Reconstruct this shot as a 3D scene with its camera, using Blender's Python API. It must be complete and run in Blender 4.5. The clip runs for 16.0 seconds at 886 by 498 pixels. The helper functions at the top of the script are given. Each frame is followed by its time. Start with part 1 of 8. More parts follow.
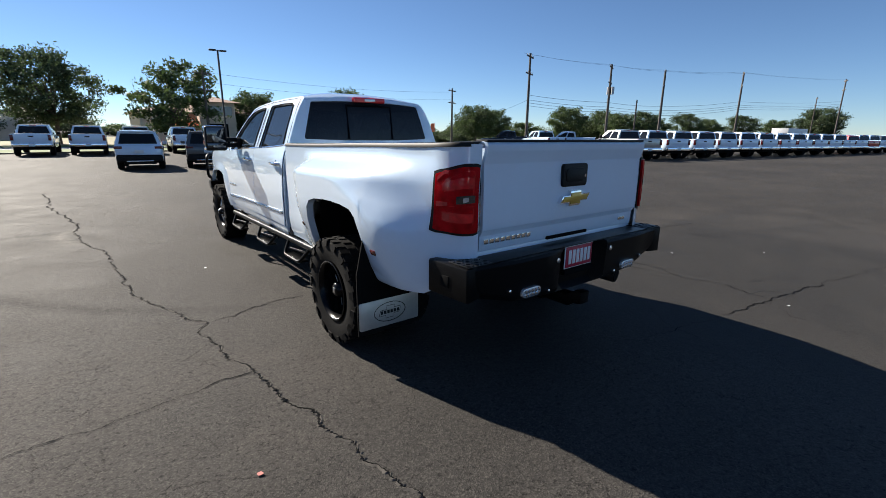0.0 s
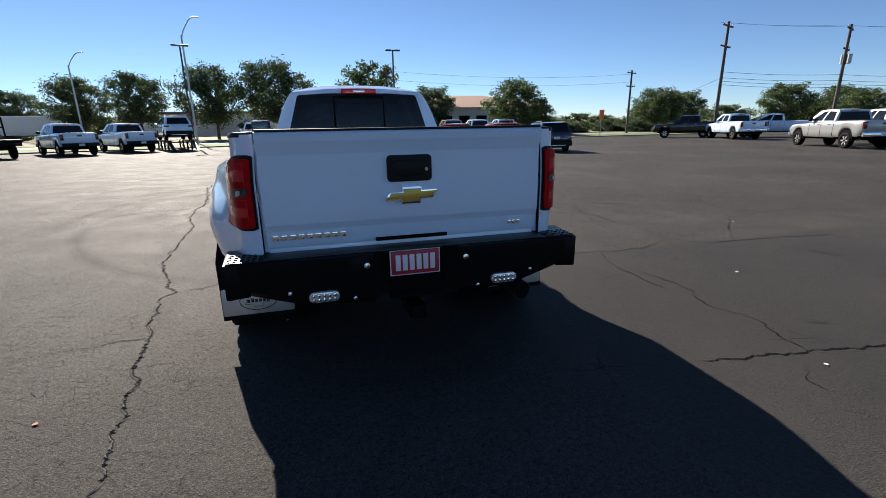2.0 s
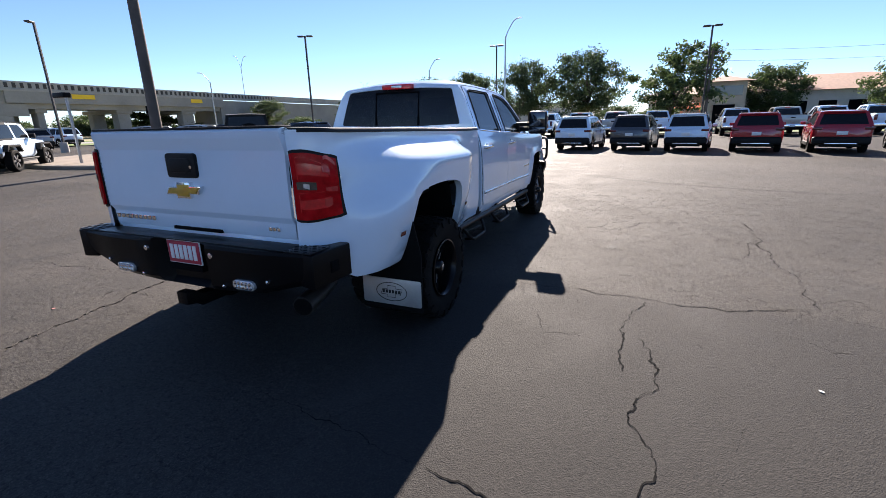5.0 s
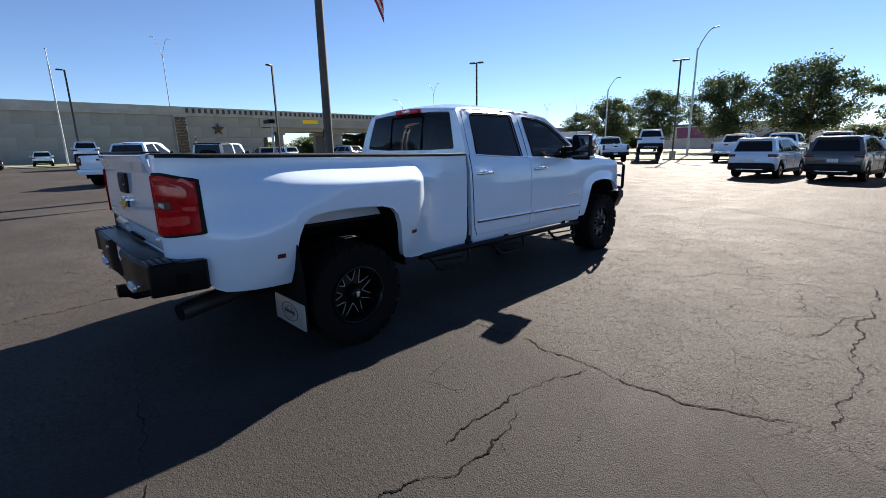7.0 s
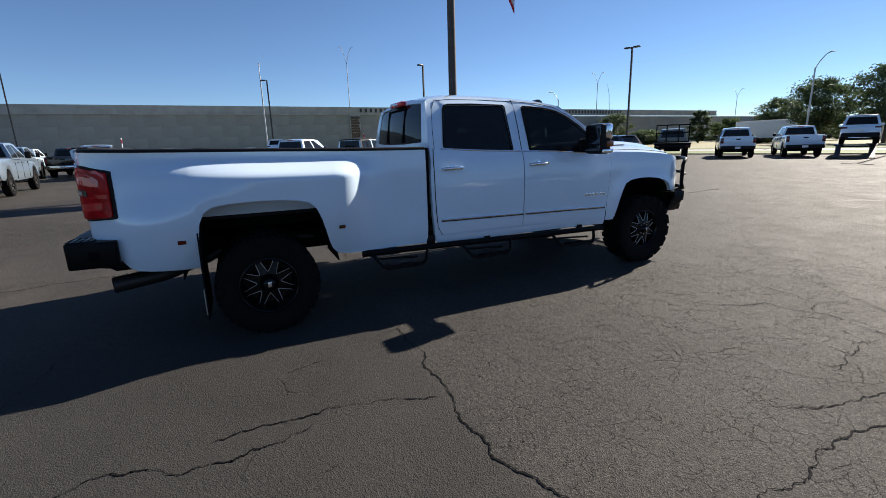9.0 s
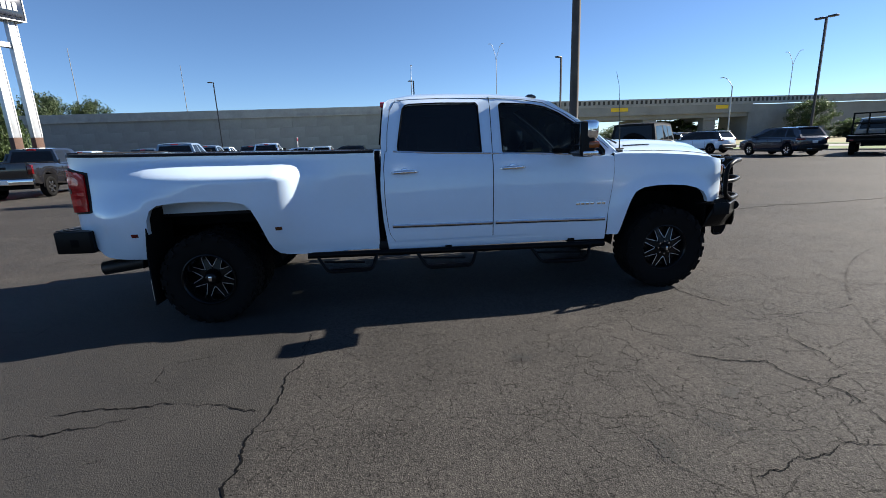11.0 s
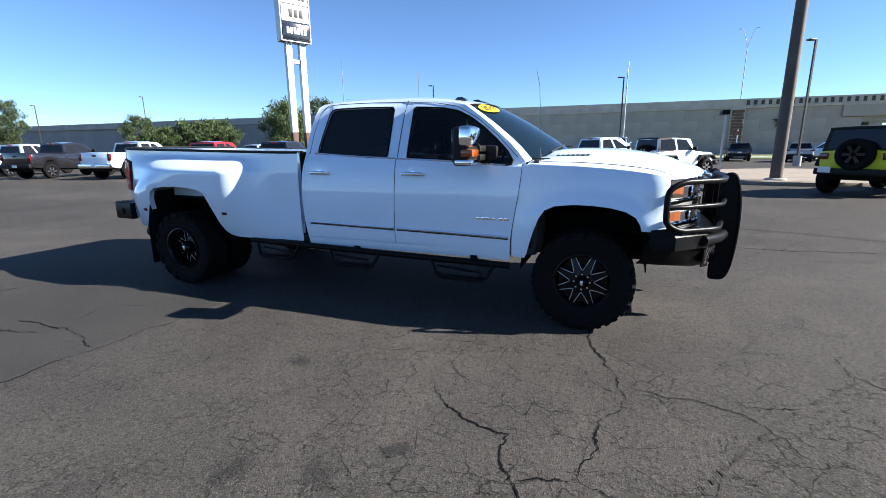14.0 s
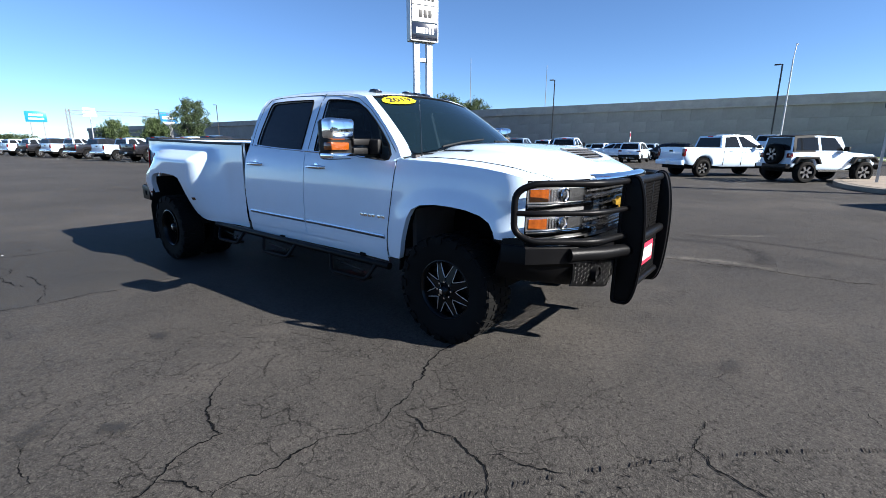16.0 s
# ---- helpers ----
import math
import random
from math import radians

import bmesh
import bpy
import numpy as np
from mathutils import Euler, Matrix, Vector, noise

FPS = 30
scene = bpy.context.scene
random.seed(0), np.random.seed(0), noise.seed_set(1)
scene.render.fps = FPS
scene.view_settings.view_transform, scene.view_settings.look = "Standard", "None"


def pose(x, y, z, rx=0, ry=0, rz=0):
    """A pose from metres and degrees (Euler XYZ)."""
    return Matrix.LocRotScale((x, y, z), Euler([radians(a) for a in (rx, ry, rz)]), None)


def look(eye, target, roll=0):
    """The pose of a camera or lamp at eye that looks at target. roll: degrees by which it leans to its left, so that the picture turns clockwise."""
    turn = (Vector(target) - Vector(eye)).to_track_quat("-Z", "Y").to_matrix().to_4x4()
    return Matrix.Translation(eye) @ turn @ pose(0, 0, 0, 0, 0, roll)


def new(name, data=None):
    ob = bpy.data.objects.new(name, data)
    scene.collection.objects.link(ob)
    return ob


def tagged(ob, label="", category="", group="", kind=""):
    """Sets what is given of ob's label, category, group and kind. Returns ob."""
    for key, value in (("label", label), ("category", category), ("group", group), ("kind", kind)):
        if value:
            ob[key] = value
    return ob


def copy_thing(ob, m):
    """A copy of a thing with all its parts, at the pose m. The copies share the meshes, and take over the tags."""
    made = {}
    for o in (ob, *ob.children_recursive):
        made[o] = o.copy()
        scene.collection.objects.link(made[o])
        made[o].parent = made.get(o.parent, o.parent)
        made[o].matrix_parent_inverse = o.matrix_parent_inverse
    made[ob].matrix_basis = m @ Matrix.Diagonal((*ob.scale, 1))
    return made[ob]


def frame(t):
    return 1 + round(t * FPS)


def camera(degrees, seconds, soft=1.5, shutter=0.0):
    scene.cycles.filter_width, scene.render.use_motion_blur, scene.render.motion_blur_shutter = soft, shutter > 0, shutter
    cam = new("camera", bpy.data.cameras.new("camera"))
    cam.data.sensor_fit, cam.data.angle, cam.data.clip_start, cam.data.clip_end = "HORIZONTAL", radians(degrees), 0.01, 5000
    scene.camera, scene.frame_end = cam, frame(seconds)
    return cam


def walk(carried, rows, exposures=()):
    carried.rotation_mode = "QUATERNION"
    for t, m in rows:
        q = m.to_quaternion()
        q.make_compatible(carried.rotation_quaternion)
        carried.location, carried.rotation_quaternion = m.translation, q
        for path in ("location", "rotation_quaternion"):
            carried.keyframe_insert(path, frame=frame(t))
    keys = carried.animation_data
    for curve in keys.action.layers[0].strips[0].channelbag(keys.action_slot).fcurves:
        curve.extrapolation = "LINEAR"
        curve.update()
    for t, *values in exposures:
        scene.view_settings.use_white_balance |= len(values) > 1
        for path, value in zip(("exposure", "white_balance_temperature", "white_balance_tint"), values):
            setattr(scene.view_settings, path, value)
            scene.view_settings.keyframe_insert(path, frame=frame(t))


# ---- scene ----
cam = camera(89.3, 16.0, soft=0.45)
PATH = [
    (0, (-2.508, -1.826, 1.545), (-1.319, -0.295, 1.051), 0.6),
    (0.5, (-2.035, -2.004, 1.549), (-0.997, -0.374, 1.034), 0.2),
    (1, (-1.542, -2.231, 1.554), (-0.659, -0.515, 1.028), -0.2),
    (1.5, (-1.044, -2.368, 1.53), (-0.341, -0.573, 0.998), -0.6),
    (2, (-0.502, -2.518, 1.532), (0.006, -0.659, 0.997), -0.9),
    (2.5, (0.043, -2.563, 1.516), (0.329, -0.658, 0.976), -1.1),
    (3, (0.622, -2.571, 1.52), (0.694, -0.648, 0.975), -1.4),
    (3.5, (1.152, -2.479, 1.51), (1.001, -0.562, 0.958), -1.6),
    (4, (1.658, -2.306, 1.513), (1.279, -0.421, 0.963), -1.8),
    (4.2, (1.863, -2.253, 1.513), (1.397, -0.388, 0.964), -1.8),
    (6.3, (3.552, -1.086, 1.547), (2.345, 0.431, 1.053), -1.1),
    (6.5, (3.716, -0.957, 1.523), (2.444, 0.512, 1.05), -1.2),
    (7, (4.062, -0.64, 1.524), (2.661, 0.714, 1.074), -1.1),
    (7.5, (4.337, -0.262, 1.515), (2.814, 0.958, 1.077), -1.2),
    (8, (4.623, 0.154, 1.506), (2.997, 1.231, 1.066), -1.4),
    (8.5, (4.773, 0.62, 1.478), (3.061, 1.552, 1.029), -1.6),
    (9, (4.94, 1.081, 1.472), (3.16, 1.869, 1.015), -1.7),
    (11.3, (5.163, 3.207, 1.475), (3.216, 3.287, 1.025), -2.0),
    (11.5, (5.175, 3.405, 1.471), (3.226, 3.426, 1.025), -1.8),
    (12, (5.116, 3.847, 1.444), (3.168, 3.715, 1.01), -1.6),
    (12.5, (5.051, 4.322, 1.445), (3.118, 4.04, 1.019), -1.2),
    (13, (4.963, 4.776, 1.445), (3.059, 4.34, 1.019), -1.1),
    (13.5, (4.818, 5.217, 1.453), (2.955, 4.632, 1.021), -0.9),
    (14, (4.68, 5.704, 1.46), (2.866, 4.983, 1.022), -0.6),
    (14.5, (4.439, 6.129, 1.441), (2.683, 5.282, 0.996), -0.5),
    (15, (4.193, 6.578, 1.444), (2.498, 5.616, 0.995), -0.4),
    (15.5, (3.882, 6.965, 1.425), (2.256, 5.89, 0.978), -0.2),
    (16, (3.534, 7.359, 1.434), (1.992, 6.169, 0.982), 0.2),
]
walk(cam, [(t, look(e, g, r)) for t, e, g, r in PATH], [(0, 1.24, 6700, 9), (1.0, 1.22, 6700, 10), (3.0, 1.38, 6750, 13), (4.0, 1.84, 6750, 17), (6.5, 1.67, 6900, 14), (8.0, 1.36, 6800, 12), (9.0, 1.26, 6750, 10), (11.5, 1.58, 6450, 9), (12.5, 1.67, 6350, 9), (13.5, 1.78, 6300, 9), (14.0, 1.96, 6300, 9), (15.0, 1.98, 6300, 9), (16, 1.77, 6200, 9)])

# ---- light ----
SUN_AZ, SUN_EL = 15.4, 31.4          # degrees: left of the truck's heading, above the ground
sun_way = Vector((-math.sin(radians(SUN_AZ)) * math.cos(radians(SUN_EL)), math.cos(radians(SUN_AZ)) * math.cos(radians(SUN_EL)), math.sin(radians(SUN_EL))))
world = bpy.data.worlds.new("sky_world")
scene.world = world
world.use_nodes = True
wn = world.node_tree.nodes
sky = wn.new("ShaderNodeTexSky")
sky.sky_type, sky.sun_disc = "NISHITA", False
sky.sun_elevation, sky.sun_rotation = radians(SUN_EL), radians(-SUN_AZ)
sky.air_density, sky.dust_density, sky.ozone_density, sky.altitude = 0.90, 0.08, 6.0, 1800
world.node_tree.links.new(sky.outputs[0], wn["Background"].inputs[0])
wn["Background"].inputs[1].default_value = 0.053
sun = new("sun", bpy.data.lights.new("sun", "SUN"))
sun.data.energy, sun.data.angle, sun.data.color = 4.8, radians(0.53), (1.0, 0.93, 0.84)
sun.matrix_world = look(sun_way * 200, (0, 0, 0))


# ---- materials ----
def nodes_of(name):
    m = bpy.data.materials.new(name)
    m.use_nodes = True
    return m, m.node_tree.nodes, m.node_tree.links, m.node_tree.nodes["Principled BSDF"]


def ramp(ns, ls, source, stops):
    r = ns.new("ShaderNodeValToRGB")
    els = r.color_ramp.elements
    while len(els) < len(stops):
        els.new(0.5)
    for e, (p, c) in zip(els, stops):
        e.position = p
        e.color = (*c, 1) if len(c) == 3 else c
    ls.new(source, r.inputs[0])
    return r.outputs[0]


def noise_tex(ns, ls, scale, detail=4, coord="Object", rough=0.6, distortion=0.0):
    tc = ns.new("ShaderNodeTexCoord")
    n = ns.new("ShaderNodeTexNoise")
    n.inputs["Scale"].default_value, n.inputs["Detail"].default_value = scale, detail
    n.inputs["Roughness"].default_value, n.inputs["Distortion"].default_value = rough, distortion
    ls.new(tc.outputs[coord], n.inputs["Vector"])
    return n.outputs["Fac"]


def plain(name, colour, rough=0.5, metal=0.0, vary=0.12, scale=6.0, bump=0.0, bump_scale=120.0, coat=0.0, spec=0.5, fine=0.0):
    """A surface whose colour and gloss vary softly at two sizes."""
    m, ns, ls, b = nodes_of(name)
    big, small = noise_tex(ns, ls, scale, 3), noise_tex(ns, ls, scale * 14, 3)
    add = ns.new("ShaderNodeMath")
    add.operation = "MULTIPLY_ADD"
    ls.new(small, add.inputs[0])
    add.inputs[1].default_value = 0.35
    ls.new(big, add.inputs[2])
    c = [max(0.0, v) for v in colour]
    out = ramp(ns, ls, add.outputs[0], [(0.35, [v * (1 - vary) for v in c]), (0.95, [min(1, v * (1 + vary)) for v in c])])
    ls.new(out, b.inputs["Base Color"])
    b.inputs["Metallic"].default_value = metal
    r = ns.new("ShaderNodeMapRange")
    ls.new(small, r.inputs[0])
    r.inputs[3].default_value, r.inputs[4].default_value = max(0.02, rough - 0.06 - fine), min(1, rough + 0.06 + fine)
    ls.new(r.outputs[0], b.inputs["Roughness"])
    b.inputs["Coat Weight"].default_value = coat
    b.inputs["Coat Roughness"].default_value = 0.03
    b.inputs["Specular IOR Level"].default_value = spec
    if bump:
        bn = ns.new("ShaderNodeBump")
        bn.inputs["Strength"].default_value = bump
        bn.inputs["Distance"].default_value = 0.004
        ls.new(noise_tex(ns, ls, bump_scale, 4), bn.inputs["Height"])
        ls.new(bn.outputs[0], b.inputs["Normal"])
    return m


def paint(name, colour, rough=0.35):
    return plain(name, colour, rough, 0.0, 0.03, 1.5, coat=1.0)


def glass_dark(name, colour=(0.012, 0.014, 0.017), alpha=0.93):
    """Tinted car glass: glossy and nearly black, a little of the cabin shows through."""
    m, ns, ls, b = nodes_of(name)
    b.inputs["Base Color"].default_value = (*colour, 1)
    b.inputs["Roughness"].default_value = 0.02
    b.inputs["Specular IOR Level"].default_value = 0.24
    t = ns.new("ShaderNodeBsdfTransparent")
    t.inputs[0].default_value = (0.35, 0.4, 0.42, 1)
    mix = ns.new("ShaderNodeMixShader")
    mix.inputs[0].default_value = alpha
    ls.new(t.outputs[0], mix.inputs[1])
    ls.new(b.outputs[0], mix.inputs[2])
    ls.new(mix.outputs[0], ns["Material Output"].inputs[0])
    return m


def asphalt():
    m, ns, ls, b = nodes_of("asphalt")
    tc = ns.new("ShaderNodeTexCoord")
    P = tc.outputs["Object"]

    def nz(scale, detail=4, rough=0.6, dist=0.0):
        n = ns.new("ShaderNodeTexNoise")
        n.inputs["Scale"].default_value, n.inputs["Detail"].default_value = scale, detail
        n.inputs["Roughness"].default_value, n.inputs["Distortion"].default_value = rough, dist
        ls.new(P, n.inputs["Vector"])
        return n

    def math_(op, a, c, clamp=False):
        n = ns.new("ShaderNodeMath")
        n.operation, n.use_clamp = op, clamp
        for i, v in enumerate((a, c)):
            if isinstance(v, (int, float)):
                n.inputs[i].default_value = v
            else:
                ls.new(v, n.inputs[i])
        return n.outputs[0]

    patches = nz(0.22, 5, 0.55, 0.4).outputs["Fac"]
    stains = nz(1.3, 6, 0.65, 0.6).outputs["Fac"]
    grit = nz(120, 3, 0.75).outputs["Fac"]
    pits = nz(34, 5, 0.8).outputs["Fac"]
    stone = ns.new("ShaderNodeTexVoronoi")
    stone.inputs["Scale"].default_value = 140
    ls.new(P, stone.inputs["Vector"])
    base = ramp(ns, ls, math_("ADD", math_("MULTIPLY", patches, 0.55), math_("MULTIPLY", stains, 0.45)), [(0.34, (0.0265, 0.0249, 0.0232)), (0.5, (0.0412, 0.0385, 0.0357)), (0.66, (0.0660, 0.0602, 0.0547))])
    # stones of several greys in the binder
    chips = ramp(ns, ls, stone.outputs["Color"], [(0.45, (0, 0, 0)), (0.95, (1, 1, 1))])
    mix = ns.new("ShaderNodeMix")
    mix.data_type = "RGBA"
    # a later, smoother and greyer patch lies beside the rear wheels
    sep = ns.new("ShaderNodeSeparateXYZ")
    ls.new(P, sep.inputs[0])
    X, Y = sep.outputs[0], sep.outputs[1]

    def rise(v, start, run):
        return math_("DIVIDE", math_("SUBTRACT", v, start), run, True)

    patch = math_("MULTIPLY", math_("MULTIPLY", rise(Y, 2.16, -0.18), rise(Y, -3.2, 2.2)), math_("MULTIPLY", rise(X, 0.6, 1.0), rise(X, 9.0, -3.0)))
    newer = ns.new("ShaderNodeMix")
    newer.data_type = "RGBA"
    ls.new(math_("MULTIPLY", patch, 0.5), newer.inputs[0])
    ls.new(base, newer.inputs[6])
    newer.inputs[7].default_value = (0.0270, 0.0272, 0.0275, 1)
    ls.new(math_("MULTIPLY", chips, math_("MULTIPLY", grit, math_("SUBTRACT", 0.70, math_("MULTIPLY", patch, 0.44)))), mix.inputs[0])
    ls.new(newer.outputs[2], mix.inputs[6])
    mix.inputs[7].default_value = (0.16, 0.147, 0.13, 1)
    # open pores between them
    pore = ns.new("ShaderNodeMix")
    pore.data_type = "RGBA"
    ls.new(math_("MULTIPLY", ramp(ns, ls, pits, [(0.36, (0.85, 0.85, 0.85)), (0.47, (0, 0, 0))]), math_("SUBTRACT", 1.0, math_("MULTIPLY", patch, 0.7))), pore.inputs[0])
    ls.new(mix.outputs[2], pore.inputs[6])
    pore.inputs[7].default_value = (0.009, 0.0085, 0.008, 1)
    # fine map cracking where the surface is old
    def warped(scale, amount, more, fine):
        v = P
        for sc, am in ((scale, amount), (more, fine)):
            w = ns.new("ShaderNodeVectorMath")
            w.operation = "MULTIPLY_ADD"
            ls.new(nz(sc, 5, 0.75).outputs["Color"], w.inputs[0])
            w.inputs[1].default_value = (am, am, 0.0)
            ls.new(v, w.inputs[2])
            v = w.outputs[0]
        return v

    def web(scale, vec, lo, hi):
        e = ns.new("ShaderNodeTexVoronoi")
        e.feature = "DISTANCE_TO_EDGE"
        e.inputs["Scale"].default_value = scale
        ls.new(vec, e.inputs["Vector"])
        return ramp(ns, ls, e.outputs["Distance"], [(lo, (1, 1, 1)), (hi, (0, 0, 0))])

    vec = warped(3.0, 0.14, 30.0, 0.045)
    old = ramp(ns, ls, nz(0.33, 3, 0.6, 0.5).outputs["Fac"], [(0.40, (0.12, 0.12, 0.12)), (0.60, (1, 1, 1))])
    broken = ramp(ns, ls, nz(3.1, 4, 0.7).outputs["Fac"], [(0.47, (0, 0, 0)), (0.56, (1, 1, 1))])
    broken2 = ramp(ns, ls, nz(1.1, 4, 0.7).outputs["Fac"], [(0.54, (0, 0, 0)), (0.62, (1, 1, 1))])

    def away(cx, cy):
        dx, dy = math_("SUBTRACT", X, cx), math_("SUBTRACT", Y, cy)
        return math_("SQRT", math_("ADD", math_("MULTIPLY", dx, dx), math_("MULTIPLY", dy, dy)), 0.0)

    # the old surface lies beyond a seam beside the rear wheels; another crazed place lies off the left rear corner
    old_side = math_("MULTIPLY", math_("MULTIPLY", rise(Y, 1.95, 0.5), rise(X, 0.5, 1.2)), math_("MULTIPLY", rise(Y, 9.5, -2.0), rise(X, 7.0, -2.0)))
    crazed = math_("MAXIMUM", old_side, math_("SUBTRACT", 1.1, math_("DIVIDE", away(-2.3, -0.3), 1.9), True))
    fine = math_("MULTIPLY", web(10.5, vec, 0.005, 0.016), math_("MAXIMUM", math_("MULTIPLY", math_("MULTIPLY", old, broken), 0.5), math_("MULTIPLY", crazed, math_("MULTIPLY", broken, 0.42)), True))
    fine = math_("MULTIPLY", fine, math_("SUBTRACT", 1.0, math_("MULTIPLY", patch, 0.9)))
    # wider, thin polygons ahead of the seam
    plates = math_("MULTIPLY", web(4.4, vec, 0.0035, 0.011), math_("MULTIPLY", math_("MULTIPLY", old_side, rise(Y, 3.0, 1.8)), math_("ADD", math_("MULTIPLY", broken, 0.7), 0.15)))
    fine = math_("MAXIMUM", fine, plates)
    long_ = math_("MULTIPLY", math_("MULTIPLY", web(1.3, vec, 0.0015, 0.004), broken2), 0.6)
    lines = math_("MAXIMUM", fine, long_)
    dark = ns.new("ShaderNodeMix")
    dark.data_type = "RGBA"
    ls.new(math_("MULTIPLY", lines, 0.9), dark.inputs[0])
    # worn tyre marks: arcs through three places each
    def arc(p, q, r, half):
        (ax, ay), (bx, by), (cx, cy) = p, q, r
        d = 2 * (ax * (by - cy) + bx * (cy - ay) + cx * (ay - by))
        ux = ((ax * ax + ay * ay) * (by - cy) + (bx * bx + by * by) * (cy - ay) + (cx * cx + cy * cy) * (ay - by)) / d
        uy = ((ax * ax + ay * ay) * (cx - bx) + (bx * bx + by * by) * (ax - cx) + (cx * cx + cy * cy) * (bx - ax)) / d
        off = math_("ABSOLUTE", math_("SUBTRACT", away(ux, uy), math.hypot(ax - ux, ay - uy)), 0.0)
        band = math_("SUBTRACT", 1.0, math_("DIVIDE", off, half), True)
        reach = max(math.hypot(ax - bx, ay - by), math.hypot(cx - bx, cy - by))
        near = math_("SUBTRACT", 1.6, math_("DIVIDE", away(bx, by), reach * 0.8), True)
        return math_("MULTIPLY", band, near)

    tyre_marks = None
    for p, q, r, hw in (((-4.2, 6.2), (-3.6, 4.2), (-1.7, 2.35), 0.16), ((-2.6, 6.6), (-3.5, 7.2), (-4.3, 6.6), 0.16), ((-4.7, 6.6), (-4.5, 8.3), (-3.5, 10.4), 0.15), ((5.5, 9.0), (3.2, 9.8), (0.5, 12.0), 0.16)):
        v = arc(p, q, r, hw)
        tyre_marks = v if tyre_marks is None else math_("MAXIMUM", tyre_marks, v)
    worn = math_("MULTIPLY", math_("MULTIPLY", tyre_marks, ramp(ns, ls, nz(18, 4, 0.8).outputs["Fac"], [(0.34, (0, 0, 0)), (0.56, (1, 1, 1))])), 0.6, True)
    black = ns.new("ShaderNodeMix")
    black.data_type = "RGBA"
    ls.new(worn, black.inputs[0])
    ls.new(pore.outputs[2], black.inputs[6])
    black.inputs[7].default_value = (0.006, 0.0057, 0.0053, 1)
    # pale dusty scrapes
    dust = math_("MULTIPLY", math_("MAXIMUM", arc((-2.78, 6.09), (-3.02, 6.75), (-2.91, 7.5), 0.16), arc((-5.0, 6.6), (-5.2, 6.9), (-5.5, 7.25), 0.08)), ramp(ns, ls, nz(9, 5, 0.8).outputs["Fac"], [(0.38, (0, 0, 0)), (0.62, (1, 1, 1))]))
    pale = ns.new("ShaderNodeMix")
    pale.data_type = "RGBA"
    ls.new(math_("MULTIPLY", dust, 0.6), pale.inputs[0])
    ls.new(black.outputs[2], pale.inputs[6])
    pale.inputs[7].default_value = (0.16, 0.147, 0.125, 1)
    ls.new(pale.outputs[2], dark.inputs[6])
    dark.inputs[7].default_value = (0.007, 0.0066, 0.006, 1)
    ls.new(dark.outputs[2], b.inputs["Base Color"])
    ls.new(ramp(ns, ls, stains, [(0.3, (0.67, 0.67, 0.67)), (0.7, (0.80, 0.80, 0.80))]), b.inputs["Roughness"])
    ls.new(math_("MULTIPLY", math_("SUBTRACT", 1.0, math_("MULTIPLY", worn, 0.7)), 0.095), b.inputs["Specular IOR Level"])
    height = math_("SUBTRACT", math_("ADD", math_("MULTIPLY", stone.outputs["Distance"], 0.35), math_("ADD", math_("MULTIPLY", grit, 0.35), math_("MULTIPLY", pits, 0.9))), math_("MULTIPLY", lines, 1.6))
    bn = ns.new("ShaderNodeBump")
    bn.inputs["Strength"].default_value, bn.inputs["Distance"].default_value = 0.85, 0.008
    ls.new(height, bn.inputs["Height"])
    ls.new(bn.outputs[0], b.inputs["Normal"])
    return m


def leafy(name, dark, light):
    """Leaves: each clump has a shade of its own; a little light comes through."""
    m, ns, ls, b = nodes_of(name)
    g = ns.new("ShaderNodeNewGeometry")
    out = ramp(ns, ls, g.outputs["Random Per Island"], [(0.0, dark), (1.0, light)])
    ls.new(out, b.inputs["Base Color"])
    b.inputs["Roughness"].default_value = 0.6
    t = ns.new("ShaderNodeBsdfTranslucent")
    ls.new(out, t.inputs[0])
    mix = ns.new("ShaderNodeMixShader")
    mix.inputs[0].default_value = 0.42
    ls.new(b.outputs[0], mix.inputs[1])
    ls.new(t.outputs[0], mix.inputs[2])
    ls.new(mix.outputs[0], ns["Material Output"].inputs[0])
    return m


M = {}
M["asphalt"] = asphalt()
M["white_paint"] = paint("white_paint", (0.645, 0.780, 0.915), 0.20)
M["silver_paint"] = plain("silver_paint", (0.36, 0.37, 0.36), 0.35, 0.5, 0.05, coat=0.8)
M["black_paint"] = paint("black_paint", (0.012, 0.012, 0.014), 0.2)
M["red_paint"] = paint("red_paint", (0.40, 0.014, 0.022), 0.25)
M["bright_red_paint"] = paint("bright_red_paint", (0.50, 0.012, 0.014), 0.25)
M["navy_paint"] = paint("navy_paint", (0.012, 0.016, 0.030), 0.2)
M["grey_paint"] = plain("grey_paint", (0.10, 0.105, 0.11), 0.3, 0.4, 0.05, coat=0.8)
M["blue_grey_paint"] = plain("blue_grey_paint", (0.22, 0.28, 0.34), 0.3, 0.4, 0.05, coat=0.8)
M["yellow_paint"] = paint("yellow_paint", (0.62, 0.64, 0.015), 0.3)
M["tint"] = glass_dark("tinted_glass")
M["clear_tint"] = glass_dark("lightly_tinted_glass", (0.006, 0.008, 0.010), 0.62)
M["windshield"] = glass_dark("windshield_glass", (0.006, 0.014, 0.020), 0.78)
M["windshield"].node_tree.nodes["Principled BSDF"].inputs["IOR"].default_value = 1.75
M["black_plastic"] = plain("black_plastic", (0.006, 0.006, 0.0065), 0.55, 0, 0.2, bump=0.15, spec=0.22)
